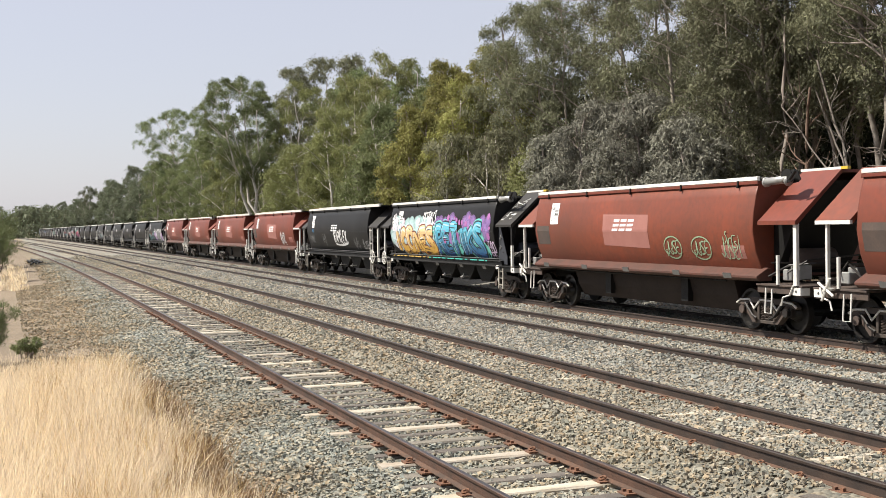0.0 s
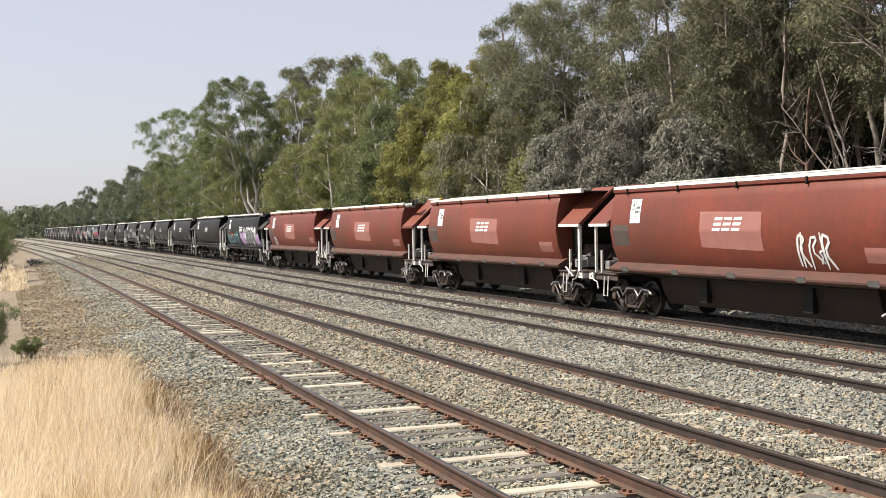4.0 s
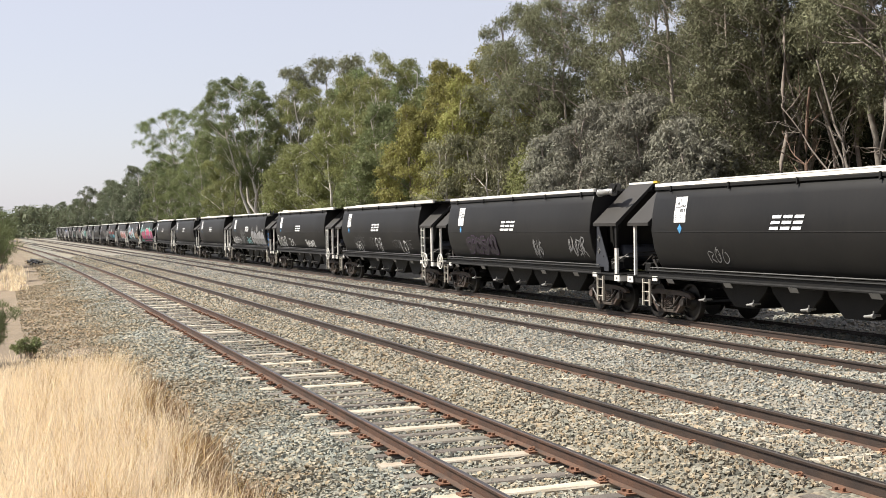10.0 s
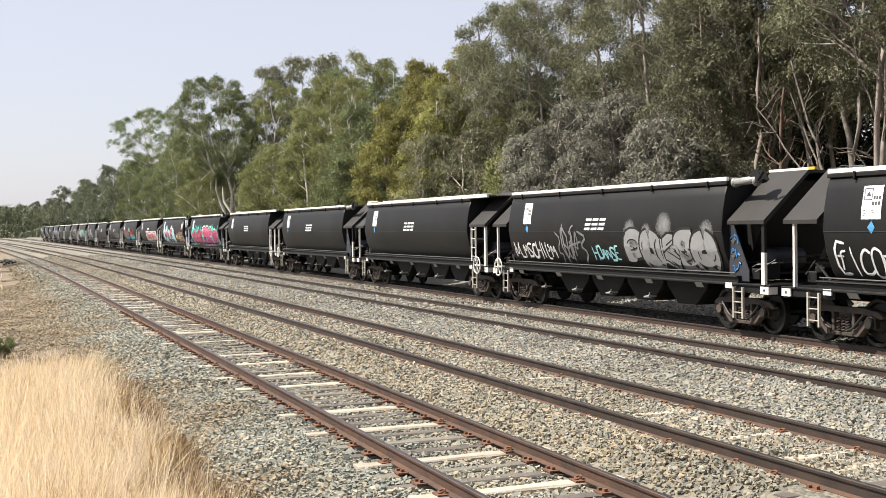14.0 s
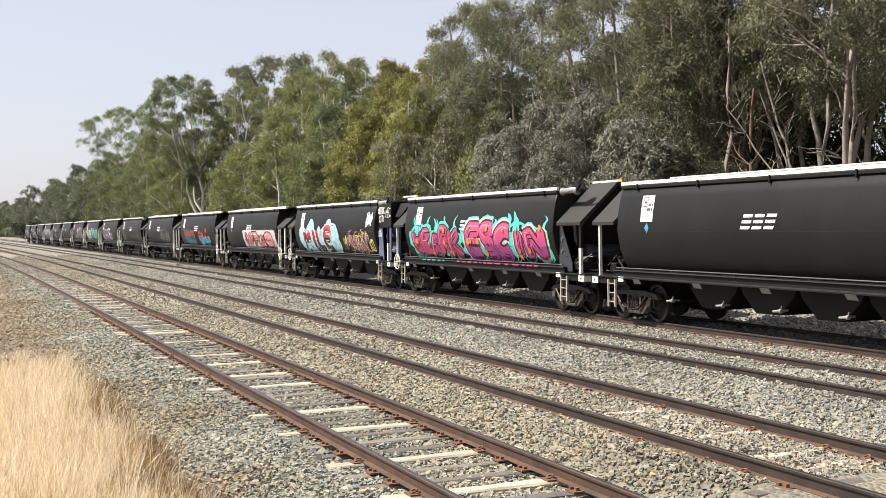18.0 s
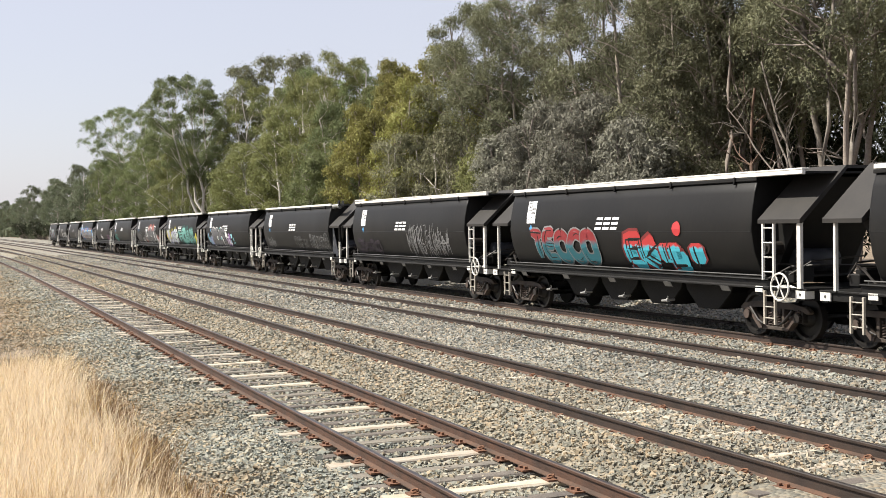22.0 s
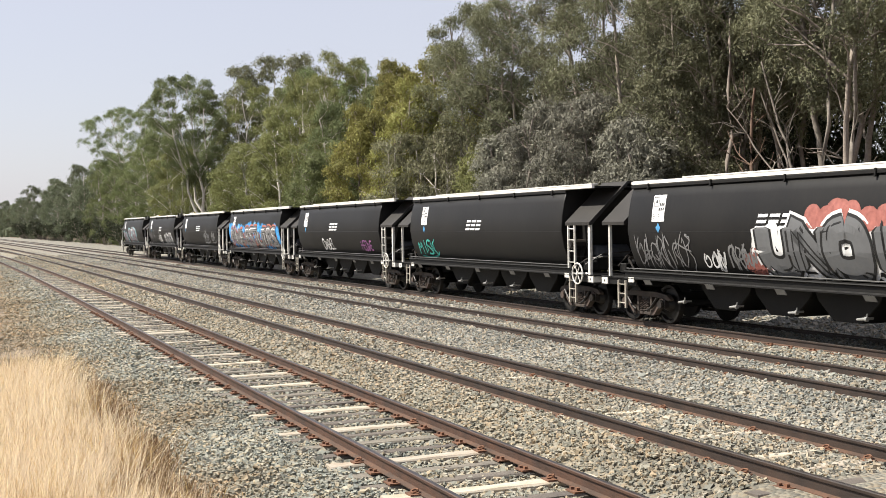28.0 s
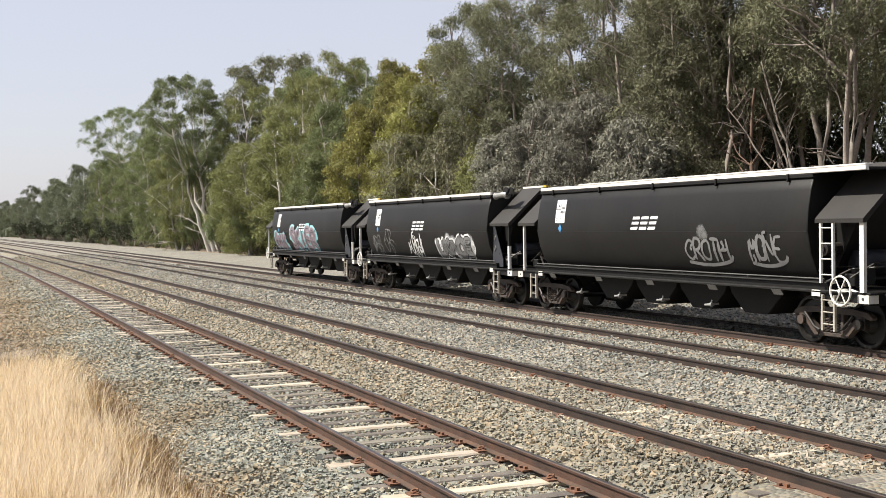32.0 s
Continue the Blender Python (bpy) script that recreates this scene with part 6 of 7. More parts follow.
tag_line(W[0], "JUSEI", -4.27, -5.12, 1.66, 2.08, green_pale, 0.032, 5, 0.35, letters=True)

# yellow and blue lettering
pastel = spray("pastel", (0.42, 0.74, 0.74), (0.86, 0.74, 0.80), 0.62)
mist(W[1], row_of_puffs(5.4, 0.6, 1.5, 2.5, 26, 3), 0.42, mist_material("pastel", (0.55, 0.78, 0.78)), "pale turquoise spray behind lettering", hard=0.5)
dots(W[1], 5.5, 0.6, 2.3, 2.72, 34, 0.10, spray("rose_dots", (0.72, 0.42, 0.60), (0.85, 0.85, 0.85), 0.9), 4, "pink and white dabs of spray")
mist(W[1], row_of_puffs(0.1, -5.4, 1.9, 2.62, 20, 5), 0.34, mist_material("violet", (0.34, 0.20, 0.50)), "violet spray behind blue lettering", hard=0.35)
dots(W[1], -0.2, -5.45, 1.9, 2.75, 30, 0.10, spray("violet", (0.36, 0.15, 0.44), (0.48, 0.14, 0.36), 0.8), 6, "violet dabs of spray")
piece(W[1], "ICONES", 5.25, 0.15, 1.32, 2.42, 0.36, fade("gold_fade", (0.80, 0.46, 0.08), (0.86, 0.70, 0.42), 1.6, 2.5), spray("brown_line", (0.30, 0.09, 0.05)), pastel, WHITE_SPRAY, None, 11, 0.35, False, 1.7, label="yellow graffiti lettering on a pastel ground")
piece(W[1], "RETIKS", 0.15, -4.8, 1.30, 2.52, 0.36, fade("blue_fade", (0.02, 0.10, 0.30), (0.12, 0.50, 0.66), 1.4, 2.3), spray("navy", (0.010, 0.018, 0.05)), spray("mint_edge", (0.20, 0.72, 0.62)), spray("sky", (0.55, 0.76, 0.86)), None, 12, 0.4, False, 1.62, label="blue graffiti lettering with mint edge")
tag_line(W[1], "RESPECT", 1.55, 0.05, 2.55, 2.95, WHITE_SPRAY, 0.055, 6, 0.4, letters=True)
tag_line(W[1], "EBO", -4.98, -5.55, 1.55, 1.85, spray("lilac", (0.66, 0.52, 0.70)), 0.045, 7, 0.3, letters=True)
tag_line(W[1], "HS", -5.05, -5.5, 1.34, 1.5, spray("lilac", (0.66, 0.52, 0.70)), 0.04, 8, 0.3, letters=True)
tag_line(W[1], "MEC", 5.45, 4.75, 2.38, 2.85, WHITE_SPRAY, 0.07, 8, 0.4)

tag_line(W[2], "RIPKLEX", 0.30, -2.0, 1.72, 2.24, WHITE_SPRAY, 0.085, 9, 0.45, True, True)
tag_line(W[2], "CHICK", 5.3, 4.25, 1.70, 2.05, GREY_SPRAY, 0.03, 10)
tag_line(W[2], "AR", 2.58, 1.98, 1.55, 2.05, GREY_SPRAY, 0.03, 11)
tag_line(W[2], "KASE", -3.13, -3.95, 1.45, 1.86, GREY_SPRAY, 0.03, 12)
tag_line(W[2], "CLICE", -4.54, -5.45, 1.46, 1.78, spray("light_grey", (0.5, 0.5, 0.5)), 0.04, 13, 0.25, letters=True)
tag_line(W[3], "JSE", -2.2, -3.4, 1.55, 2.1, WHITE_SPRAY, 0.06, 14)
tag_line(W[6], "OKA", 4.5, 3.7, 1.5, 1.85, WHITE_SPRAY, 0.035, 15)

# silver lettering between violet bubbles
mist(W[7], row_of_puffs(5.2, 1.6, 1.95, 2.1, 14, 7), 0.20, mist_material("rust", (0.30, 0.09, 0.05)), "rust-red spray over small lettering", hard=0.0)
piece(W[7], "OKIEE", 5.2, 1.1, 1.30, 2.06, 0.20, spray("steel_blue", (0.06, 0.15, 0.22), (0.16, 0.26, 0.30)), BLACK_SPRAY, spray("rust_edge", (0.12, 0.035, 0.025), (0.10, 0.16, 0.17), 0.8), CYAN, None, 16, 0.5, False, 1.75, label="steel-blue graffiti lettering with rust edge")
dots(W[7], 5.5, 0.75, 1.45, 2.25, 16, 0.10, TEAL, 9, "teal dabs of spray")
mauve = spray("mauve", (0.46, 0.30, 0.56), (0.56, 0.44, 0.64))
for y0, y1, z0, z1, sd in ((0.45, -0.9, 1.4, 2.0, 5), (-4.5, -5.4, 1.35, 1.85, 6)):
    dots(W[7], y0, y1, z0, z1, 16, 0.26, mauve, sd, "mauve sprayed bubbles")
mist(W[7], row_of_puffs(-0.9, -4.7, 2.15, 2.4, 14, 8), 0.26, WHITE_MIST, "white spray halo over silver lettering", hard=0.2)
silver = spray("silver", (0.30, 0.31, 0.31), (0.20, 0.20, 0.21))
piece(W[7], "JESPI", -0.95, -4.55, 1.30, 2.34, 0.34, silver, BLACK_SPRAY, WHITE_SPRAY, None, None, 17, 0.25, False, 1.75, label="silver graffiti lettering with black outline")
dots(W[7], -1.0, -4.5, 1.4, 2.2, 9, 0.09, TEAL, 10, "teal dabs on silver lettering")

tag_line(W[8], "JOE", 3.4, 2.5, 1.5, 1.8, GREY_SPRAY, 0.025, 18)
piece(W[9], "SROSKO", 4.0, 1.2, 1.45, 2.05, 0.13, spray("soot", (0.016, 0.015, 0.016)), spray("dull_violet", (0.11, 0.06, 0.13)), None, None, None, 19, 0.6, label="dull violet outlined graffiti lettering")
tag_line(W[9], "AKA", -1.6, -2.3, 1.5, 1.9, GREY_SPRAY, 0.035, 20)
tag_line(W[9], "RUEO", -4.1, -5.2, 1.55, 2.0, GREY_SPRAY, 0.04, 21)
tag_line(W[10], "ISORJUSE", 3.8, 2.05, 1.62, 1.95, FAINT_SPRAY, 0.025, 70, 0.3, letters=True)
tag_line(W[10], "MHO", 3.7, 2.68, 1.36, 1.75, WHITE_SPRAY, 0.035, 22, 0.25, letters=True)
tag_line(W[10], "ISORA", 1.4, -0.1, 1.62, 1.95, FAINT_SPRAY, 0.025, 71, 0.3, letters=True)
tag_line(W[10], "FIP", 0.4, -0.5, 1.36, 1.92, WHITE_SPRAY, 0.038, 23, 0.3, letters=True)
tag_line(W[10], "ISORJUSE", -1.9, -4.6, 1.58, 1.84, FAINT_SPRAY, 0.03, 25, 0.25, letters=True)
tag_line(W[10], "LO", -3.1, -3.9, 1.34, 1.82, WHITE_SPRAY, 0.042, 24, 0.25, letters=True)
tag_line(W[11], "EICONS", 5.5, 3.55, 1.40, 1.95, WHITE_SPRAY, 0.055, 26, 0.6, letters=True)
tag_line(W[11], "ZA", 2.7, 1.55, 1.45, 1.82, WHITE_SPRAY, 0.05, 27, 0.4, letters=True)
tag_line(W[11], "TRAPRUNNER", -1.2, -3.15, 1.44, 1.74, WHITE_SPRAY, 0.05, 28, 0.25, letters=True)
tag_line(W[12], "VLMSCHILM", 5.5, 2.75, 1.48, 1.86, WHITE_SPRAY, 0.06, 29, 0.5, letters=True)
tag_line(W[12], "ENTSE", 2.65, 0.85, 1.45, 2.22, GREY_SPRAY, 0.065, 30)
tag_line(W[12], "HOANSE", 0.5, -0.9, 1.50, 1.80, CYAN, 0.05, 31, 0.4, letters=True)
mist(W[12], [(-1.6, 2.25, 1.0), (-3.2, 2.35, 1.2), (-5.0, 2.2, 1.0), (-2.4, 2.2, 0.8)], 0.3, GREY_MIST, "grey spray over silver bubbles", hard=0.1)
piece(W[12], "POKSO", -1.3, -5.4, 1.32, 2.22, 0.44, spray("silver_bubble", (0.36, 0.36, 0.36), (0.26, 0.26, 0.27)), BLACK_SPRAY, None, None, None, 32, 0.3, halo_grow=1.6, label="silver bubble graffiti lettering")

# magenta lettering with teal flames
magenta = spray("magenta", (0.60, 0.07, 0.20), (0.42, 0.04, 0.14))
maroon, pink, orange = spray("maroon", (0.10, 0.008, 0.035)), spray("pink", (0.78, 0.26, 0.40)), spray("orange", (0.85, 0.30, 0.05))
turquoise = spray("turquoise", (0.08, 0.66, 0.52), (0.12, 0.72, 0.60))
piece(W[16], "WEARK", 5.1, 0.7, 1.34, 2.36, 0.36, magenta, maroon, turquoise, pink, orange, 33, 0.45, True, 1.75, label="magenta graffiti lettering with turquoise flames")
piece(W[16], "ESCIN", 0.35, -5.2, 1.34, 2.44, 0.44, fade("magenta_violet", (0.26, 0.04, 0.24), (0.72, 0.09, 0.22), 1.4, 2.2), maroon, turquoise, pink, orange, 34, 0.35, True, 1.8, edge=spray("cream", (0.86, 0.78, 0.66), (0.7, 0.5, 0.5)), label="large magenta graffiti lettering with turquoise flames")

# white, red and cyan lettering
mist(W[17], row_of_puffs(4.7, -0.7, 1.5, 2.3, 16, 11), 0.40, mist_material("ice", (0.46, 0.74, 0.84)), "ice-blue spray cloud", hard=1.0)
dots(W[17], 4.8, -0.85, 1.4, 2.3, 30, 0.26, spray("ice_blue", (0.40, 0.70, 0.80), (0.5, 0.76, 0.84)), 12, "ice-blue dabs of spray")
piece(W[17], "MILE", 4.35, -0.2, 1.33, 2.42, 0.36, fade("slate_red", (0.055, 0.035, 0.045), (0.62, 0.04, 0.04), 1.85, 2.05), WHITE_SPRAY, None, None, None, 35, 0.2, label="white, red and plum graffiti lettering")
mist(W[17], row_of_puffs(-2.4, -4.7, 1.5, 2.0, 10, 14), 0.3, mist_material("dusky", (0.34, 0.16, 0.20)), "dusky pink spray", hard=0.2)
for sd in (36, 37):
    tag_line(W[17], "SKERSO", -2.3, -4.9, 1.40, 2.10, YELLOW_SPRAY if sd == 36 else spray("dusky_pink", (0.50, 0.22, 0.28)), 0.05, sd, 0.6, letters=True)
tag_line(W[17], "KEO", -1.6, -2.25, 1.66, 1.98, YELLOW_SPRAY, 0.04, 38, 0.5)
tag_line(W[17], "KO", -4.85, -5.35, 1.48, 1.9, YELLOW_SPRAY, 0.06, 40, 0.4, letters=True)
tag_line(W[17], "MIE", -1.4, -2.0, 1.36, 1.6, spray("rust_red", (0.42, 0.16, 0.10)), 0.035, 39, letters=True)
tag_line(W[17], "ACROTS", -4.6, -5.4, 2.52, 2.90, WHITE_SPRAY, 0.05, 37)

# block letters on a scalloped white ground
bm = bmesh.new()
side_patch(bm, [(1.62, 1.32), (-5.15, 1.32), (-5.15, 2.18), (1.62, 2.18)], 0.0115)
ground_white = spray("chalk_white", (0.62, 0.62, 0.62), (0.72, 0.71, 0.70), 0.5)
chalk = part("graffiti_ground", bm, ground_white, W[18], "chalky white ground with scalloped edge")
bm = bmesh.new()
scallop = random.Random(18)
for i in range(36):
    blob(bm, 1.55 - i * 0.188, 2.20, 0.11, 0.0118 + 0.0001 * (i % 3), scallop, 12, True)
for i in range(5):
    for y in (1.64, -5.14):
        blob(bm, y, 1.42 + i * 0.18, 0.11, 0.0122 + 0.0001 * (i % 2), scallop, 12, True)
part("scallops", bm, ground_white, chalk)
piece(W[18], "MTWO", 1.30, -4.75, 1.36, 2.12, 0.42, spray("salmon", (0.80, 0.40, 0.42), (0.72, 0.10, 0.10), 0.75), BLACK_SPRAY, None, WHITE_SPRAY, None, 39, 0.03, label="salmon, red and black block graffiti lettering")
for i, y in enumerate((0.95, -0.75, -1.85, -3.1)):
    bm = bmesh.new()
    side_patch(bm, [(y, 1.40), (y - 0.16, 1.40), (y - 0.02, 2.08), (y + 0.14, 2.08)], 0.052)
    part("graffiti_bar", bm, BLACK_SPRAY if i % 2 else spray("bar_yellow", (0.55, 0.48, 0.05), (0.02, 0.02, 0.02), 0.9), chalk)
tag_line(W[18], "UNO", -4.35, -5.0, 1.34, 1.48, BLACK_SPRAY, 0.035, 41, 0.1, letters=True)

piece(W[19], "TEOCO", 4.5, 0.7, 1.36, 2.28, 0.28, fade("deep_teal_red", (0.03, 0.17, 0.21), (0.30, 0.03, 0.035), 1.85, 2.0), GREY_SPRAY, None, None, None, 40, 0.25, label="teal and red outlined graffiti lettering")
teal_red = fade("teal_red", (0.07, 0.52, 0.66), (0.55, 0.045, 0.045), 1.84, 1.90)
piece(W[19], "EKILI", -0.6, -4.1, 1.32, 2.14, 0.52, teal_red, spray("dark_red", (0.24, 0.03, 0.03)), None, None, None, 41, 0.1, label="cyan and red block graffiti lettering")
bm = bmesh.new()
blob(bm, -2.88, 2.28, 0.17, 0.02, random.Random(2), 14, True)
part("graffiti_bubbles", bm, RED_SPRAY, W[19], "red sprayed ball")
piece(W[20], "OSMIRKO", 5.2, 2.55, 1.40, 1.88, 0.10, spray("soot", (0.016, 0.015, 0.016)), spray("dull_violet", (0.11, 0.06, 0.13)), None, None, None, 42, 0.45, label="dull violet outlined graffiti lettering")
tag_line(W[20], "KEOA", -0.37, -1.25, 1.5, 2.25, GREY_SPRAY, 0.04, 43)
tag_line(W[20], "RESMAK", -1.35, -3.3, 1.4, 2.25, GREY_SPRAY, 0.04, 44)
tag_line(W[20], "OAKS", -3.0, -4.2, 1.55, 2.2, GREY_SPRAY, 0.045, 45)
tag_line(W[21], "CROCKO", 5.2, 3.85, 1.48, 1.86, GREY_SPRAY, 0.03, 46)
piece(W[21], "FESB", -0.05, -1.3, 1.48, 1.98, 0.12, spray("tarry", (0.02, 0.02, 0.02)), GREY_SPRAY, None, None, None, 47, 0.4, label="small grey outlined graffiti lettering")
tag_line(W[21], "AIOA", -1.4, -2.2, 1.5, 1.85, FAINT_SPRAY, 0.03, 48)
tag_line(W[21], "PURO", -2.6, -3.5, 1.5, 2.05, GREY_SPRAY, 0.04, 50, 0.4, letters=True)
piece(W[21], "MUNO", -3.6, -5.45, 1.34, 2.12, 0.20, spray("tarry", (0.02, 0.02, 0.02)), GREY_SPRAY, None, None, None, 49, 0.3, label="grey outlined graffiti lettering")

dots(W[22], 5.2, 4.1, 1.45, 2.1, 18, 0.12, spray("violet_dots", (0.44, 0.20, 0.50), (0.12, 0.50, 0.55), 0.95), 50, "violet and cyan dabs of spray")
mist(W[22], row_of_puffs(0.1, -0.9, 1.45, 1.9, 7, 51), 0.22, mist_material("violet_patch", (0.36, 0.18, 0.46)), "violet spray patch", hard=0.6)
piece(W[22], "BOCS", 4.0, 0.1, 1.32, 2.38, 0.36, spray("ash", (0.17, 0.17, 0.18), (0.08, 0.08, 0.085)), BLACK_SPRAY, WHITE_SPRAY, None, None, 50, 0.3, False, 1.62, label="grey graffiti lettering with white outline")
dots(W[22], 3.8, 0.2, 1.5, 2.45, 10, 0.13, spray("aqua", (0.16, 0.56, 0.60)), 53, "aqua dabs on grey lettering")
tag_line(W[22], "THE", 0.1, -0.6, 1.75, 2.02, WHITE_SPRAY, 0.045, 54, 0.2, letters=True)
tag_line(W[22], "CREW", 0.0, -0.9, 1.40, 1.68, WHITE_SPRAY, 0.045, 55, 0.2, letters=True)
dots(W[22], -0.8, -1.75, 1.5, 2.0, 9, 0.10, CYAN, 52, "cyan sprayed dots")

mist(W[23], row_of_puffs(5.4, 1.2, 1.5, 2.3, 16, 61), 0.32, mist_material("acid", (0.62, 0.56, 0.12)), "yellow spray behind lettering", hard=0.6)
piece(W[23], "SLAYER", 5.2, 0.9, 1.32, 2.34, 0.34, spray("lilac_mint", (0.34, 0.22, 0.58), (0.62, 0.76, 0.62), 0.98), BLACK_SPRAY, None, None, None, 53, 0.2, label="lilac and pale green graffiti lettering on yellow")
piece(W[23], "HOAX", 0.6, -4.9, 1.30, 2.46, 0.48, fade("sea_green", (0.10, 0.34, 0.30), (0.20, 0.48, 0.42), 1.4, 2.4), BLACK_SPRAY, spray("deep_green", (0.02, 0.10, 0.09)), None, None, 54, 0.3, False, 1.6, label="sea-green graffiti lettering")
mist(W[23], row_of_puffs(-3.0, -4.9, 1.5, 2.2, 7, 62), 0.3, mist_material("mint", (0.30, 0.66, 0.60)), "mint spray", hard=0.3)
mist(W[23], row_of_puffs(-4.7, -5.5, 1.4, 1.9, 4, 63), 0.3, mist_material("acid_end", (0.70, 0.62, 0.06)), "yellow sprayed patch", hard=0.8)

brick = mist_material("brick", (0.46, 0.16, 0.13))
mist(W[24], row_of_puffs(-0.8, -3.4, 2.38, 2.58, 9, 64), 0.26, brick, "brick-red puffs over lettering", hard=0.8)
mist(W[24], row_of_puffs(-4.5, -5.2, 1.4, 1.8, 5, 65) + row_of_puffs(1.2, 0.6, 1.45, 1.7, 4, 66), 0.24, brick, "brick-red puffs beside lettering", hard=0.7)
piece(W[24], "UNOIT", 0.72, -4.5, 1.30, 2.46, 0.44, spray("gunmetal", (0.17, 0.175, 0.18), (0.12, 0.12, 0.125)), BLACK_SPRAY, WHITE_SPRAY, None, None, 55, 0.06, False, 1.62, label="large grey block graffiti lettering with white edge")
tag_line(W[24], "AKSRCKER", 5.5, 3.1, 1.4, 2.05, GREY_SPRAY, 0.035, 56)
tag_line(W[24], "ANZ", 2.85, 1.95, 1.42, 1.78, WHITE_SPRAY, 0.05, 57)
tag_line(W[24], "NIKE", 1.85, 0.95, 1.5, 1.88, GREY_SPRAY, 0.05, 58)
tag_line(W[25], "MISK", 5.2, 3.6, 1.46, 1.90, TEAL, 0.06, 59, 0.4, True, True)
tag_line(W[26], "DABEL", 2.0, 0.35, 1.48, 1.86, WHITE_SPRAY, 0.055, 60, 0.35, False, True)
tag_line(W[26], "HEONE", -3.2, -4.55, 1.50, 1.82, spray("purple", (0.34, 0.12, 0.32)), 0.06, 61, 0.2, False, True)

# grey and coral lettering in a glow of blue
mist(W[27], row_of_puffs(5.5, -5.4, 1.5, 2.35, 46, 67), 0.46, mist_material("azure", (0.08, 0.46, 1.0)), "bright blue spray cloud", hard=0.35)
mist(W[27], row_of_puffs(5.3, -5.3, 1.9, 2.4, 18, 68), 0.34, mist_material("azure_light", (0.30, 0.70, 1.1)), "light blue spray cloud", hard=0.2)
coral = spray("coral", (0.52, 0.17, 0.11), (0.40, 0.12, 0.08))
slate = spray("slate_grey", (0.20, 0.195, 0.195), (0.27, 0.26, 0.26))
piece(W[27], "MWA", 5.2, 1.9, 1.33, 2.52, 0.36, slate, BLACK_SPRAY, coral, WHITE_SPRAY, None, 62, 0.45, False, 1.95, label="grey graffiti lettering with coral shadow and blue glow")
piece(W[27], "ESTUTRS", 1.8, -5.15, 1.33, 2.40, 0.36, slate, BLACK_SPRAY, coral, WHITE_SPRAY, None, 63, 0.45, False, 1.75, label="grey graffiti lettering with coral shadow and blue glow")
mist(W[28], [(-2.1, 2.2, 0.8), (-2.2, 2.15, 0.6)], 0.24, GREY_MIST, "grey spray blot", hard=0.1)
tag_line(W[28], "CROTH", -1.4, -3.0, 1.62, 2.02, GREY_SPRAY, 0.075, 63, 0.35, True, True)
tag_line(W[28], "MONE", -3.7, -4.8, 1.65, 2.10, GREY_SPRAY, 0.075, 64, 0.35, True, True)
tag_line(W[29], "AKI", 5.2, 4.2, 1.4, 2.0, GREY_SPRAY, 0.04, 65)
tag_line(W[29], "OR", 3.9, 2.9, 1.4, 2.2, GREY_SPRAY, 0.035, 75)
tag_line(W[29], "ARKES", 1.4, 0.1, 1.4, 2.0, WHITE_SPRAY, 0.06, 66)
mist(W[29], row_of_puffs(-1.4, -4.3, 1.5, 2.0, 8, 69), 0.28, WHITE_MIST, "white spray round lettering", hard=0.1)
piece(W[29], "UKNOE", -1.4, -4.4, 1.36, 2.05, 0.22, GREY_SPRAY, BLACK_SPRAY, WHITE_SPRAY, None, None, 67, 0.4, False, 1.9, label="white edged graffiti lettering")
piece(W[30], "RAUK", 5.3, 3.2, 1.34, 2.2, 0.26, spray("dusty_lilac", (0.26, 0.21, 0.25)), spray("pale_pink", (0.50, 0.42, 0.45)), CYAN, None, None, 68, 0.5, False, 1.9, label="lilac graffiti lettering with cyan edge")
piece(W[30], "SKIER", 2.4, -2.0, 1.34, 2.35, 0.30, spray("dusty_lilac", (0.26, 0.21, 0.25)), spray("pale_pink", (0.50, 0.42, 0.45)), CYAN, None, None, 69, 0.5, False, 1.9, label="lilac graffiti lettering with cyan edge")

# overspray on the sill below the pieces
for k, y0, y1, mat in ((1, 5.5, 1.0, spray("gold", (0.62, 0.40, 0.08))), (1, 1.0, -4.9, TEAL), (16, 1.2, -4.6, spray("magenta", (0.40, 0.045, 0.15))), (16, 4.2, 2.2, TEAL)):
    bm = bmesh.new()
    rr = random.Random(k)
    y = y0
    while y > y1:
        n = rr.uniform(0.15, 0.5)
        box(bm, -1.447, -1.405, max(y1, y - n), y, 1.238 - 0.012, 1.262)
        y -= n + rr.uniform(0.02, 0.3)
    part("graffiti_overspray", bm, mat, W[k], "paint sprayed over onto the sill")

# scrawl on an end gusset
rr = random.Random(5)
for z in (2.05, 1.75, 1.45):
    bm = bmesh.new()
    pts = [(-1.306, -5.66 - 0.05 * i - (2.05 - z) * 0.15, z + rr.uniform(-0.11, 0.11)) for i in range(7)]
    pipe(bm, pts, 0.022, 4)
    part("graffiti_scrawl", bm, spray("bright_blue", (0.05, 0.24, 0.58)), W[12], "scrawl sprayed on the end gusset")


def on_sheet(wagon, word, x, y0, y1, z0, z1, mat, width, seed, label):
    """A scrawl on an upright sheet that faces sideways."""
    bm = bmesh.new()
    for i, ln in enumerate(lettering(word, y0, y1, z0, z1, random.Random(seed), 0.4, 0.05)):
        pipe(bm, [(x - 0.001 * i, y, z) for y, z in ln], width / 2, 4)
    return part("graffiti_scrawl", bm, mat, wagon, label)


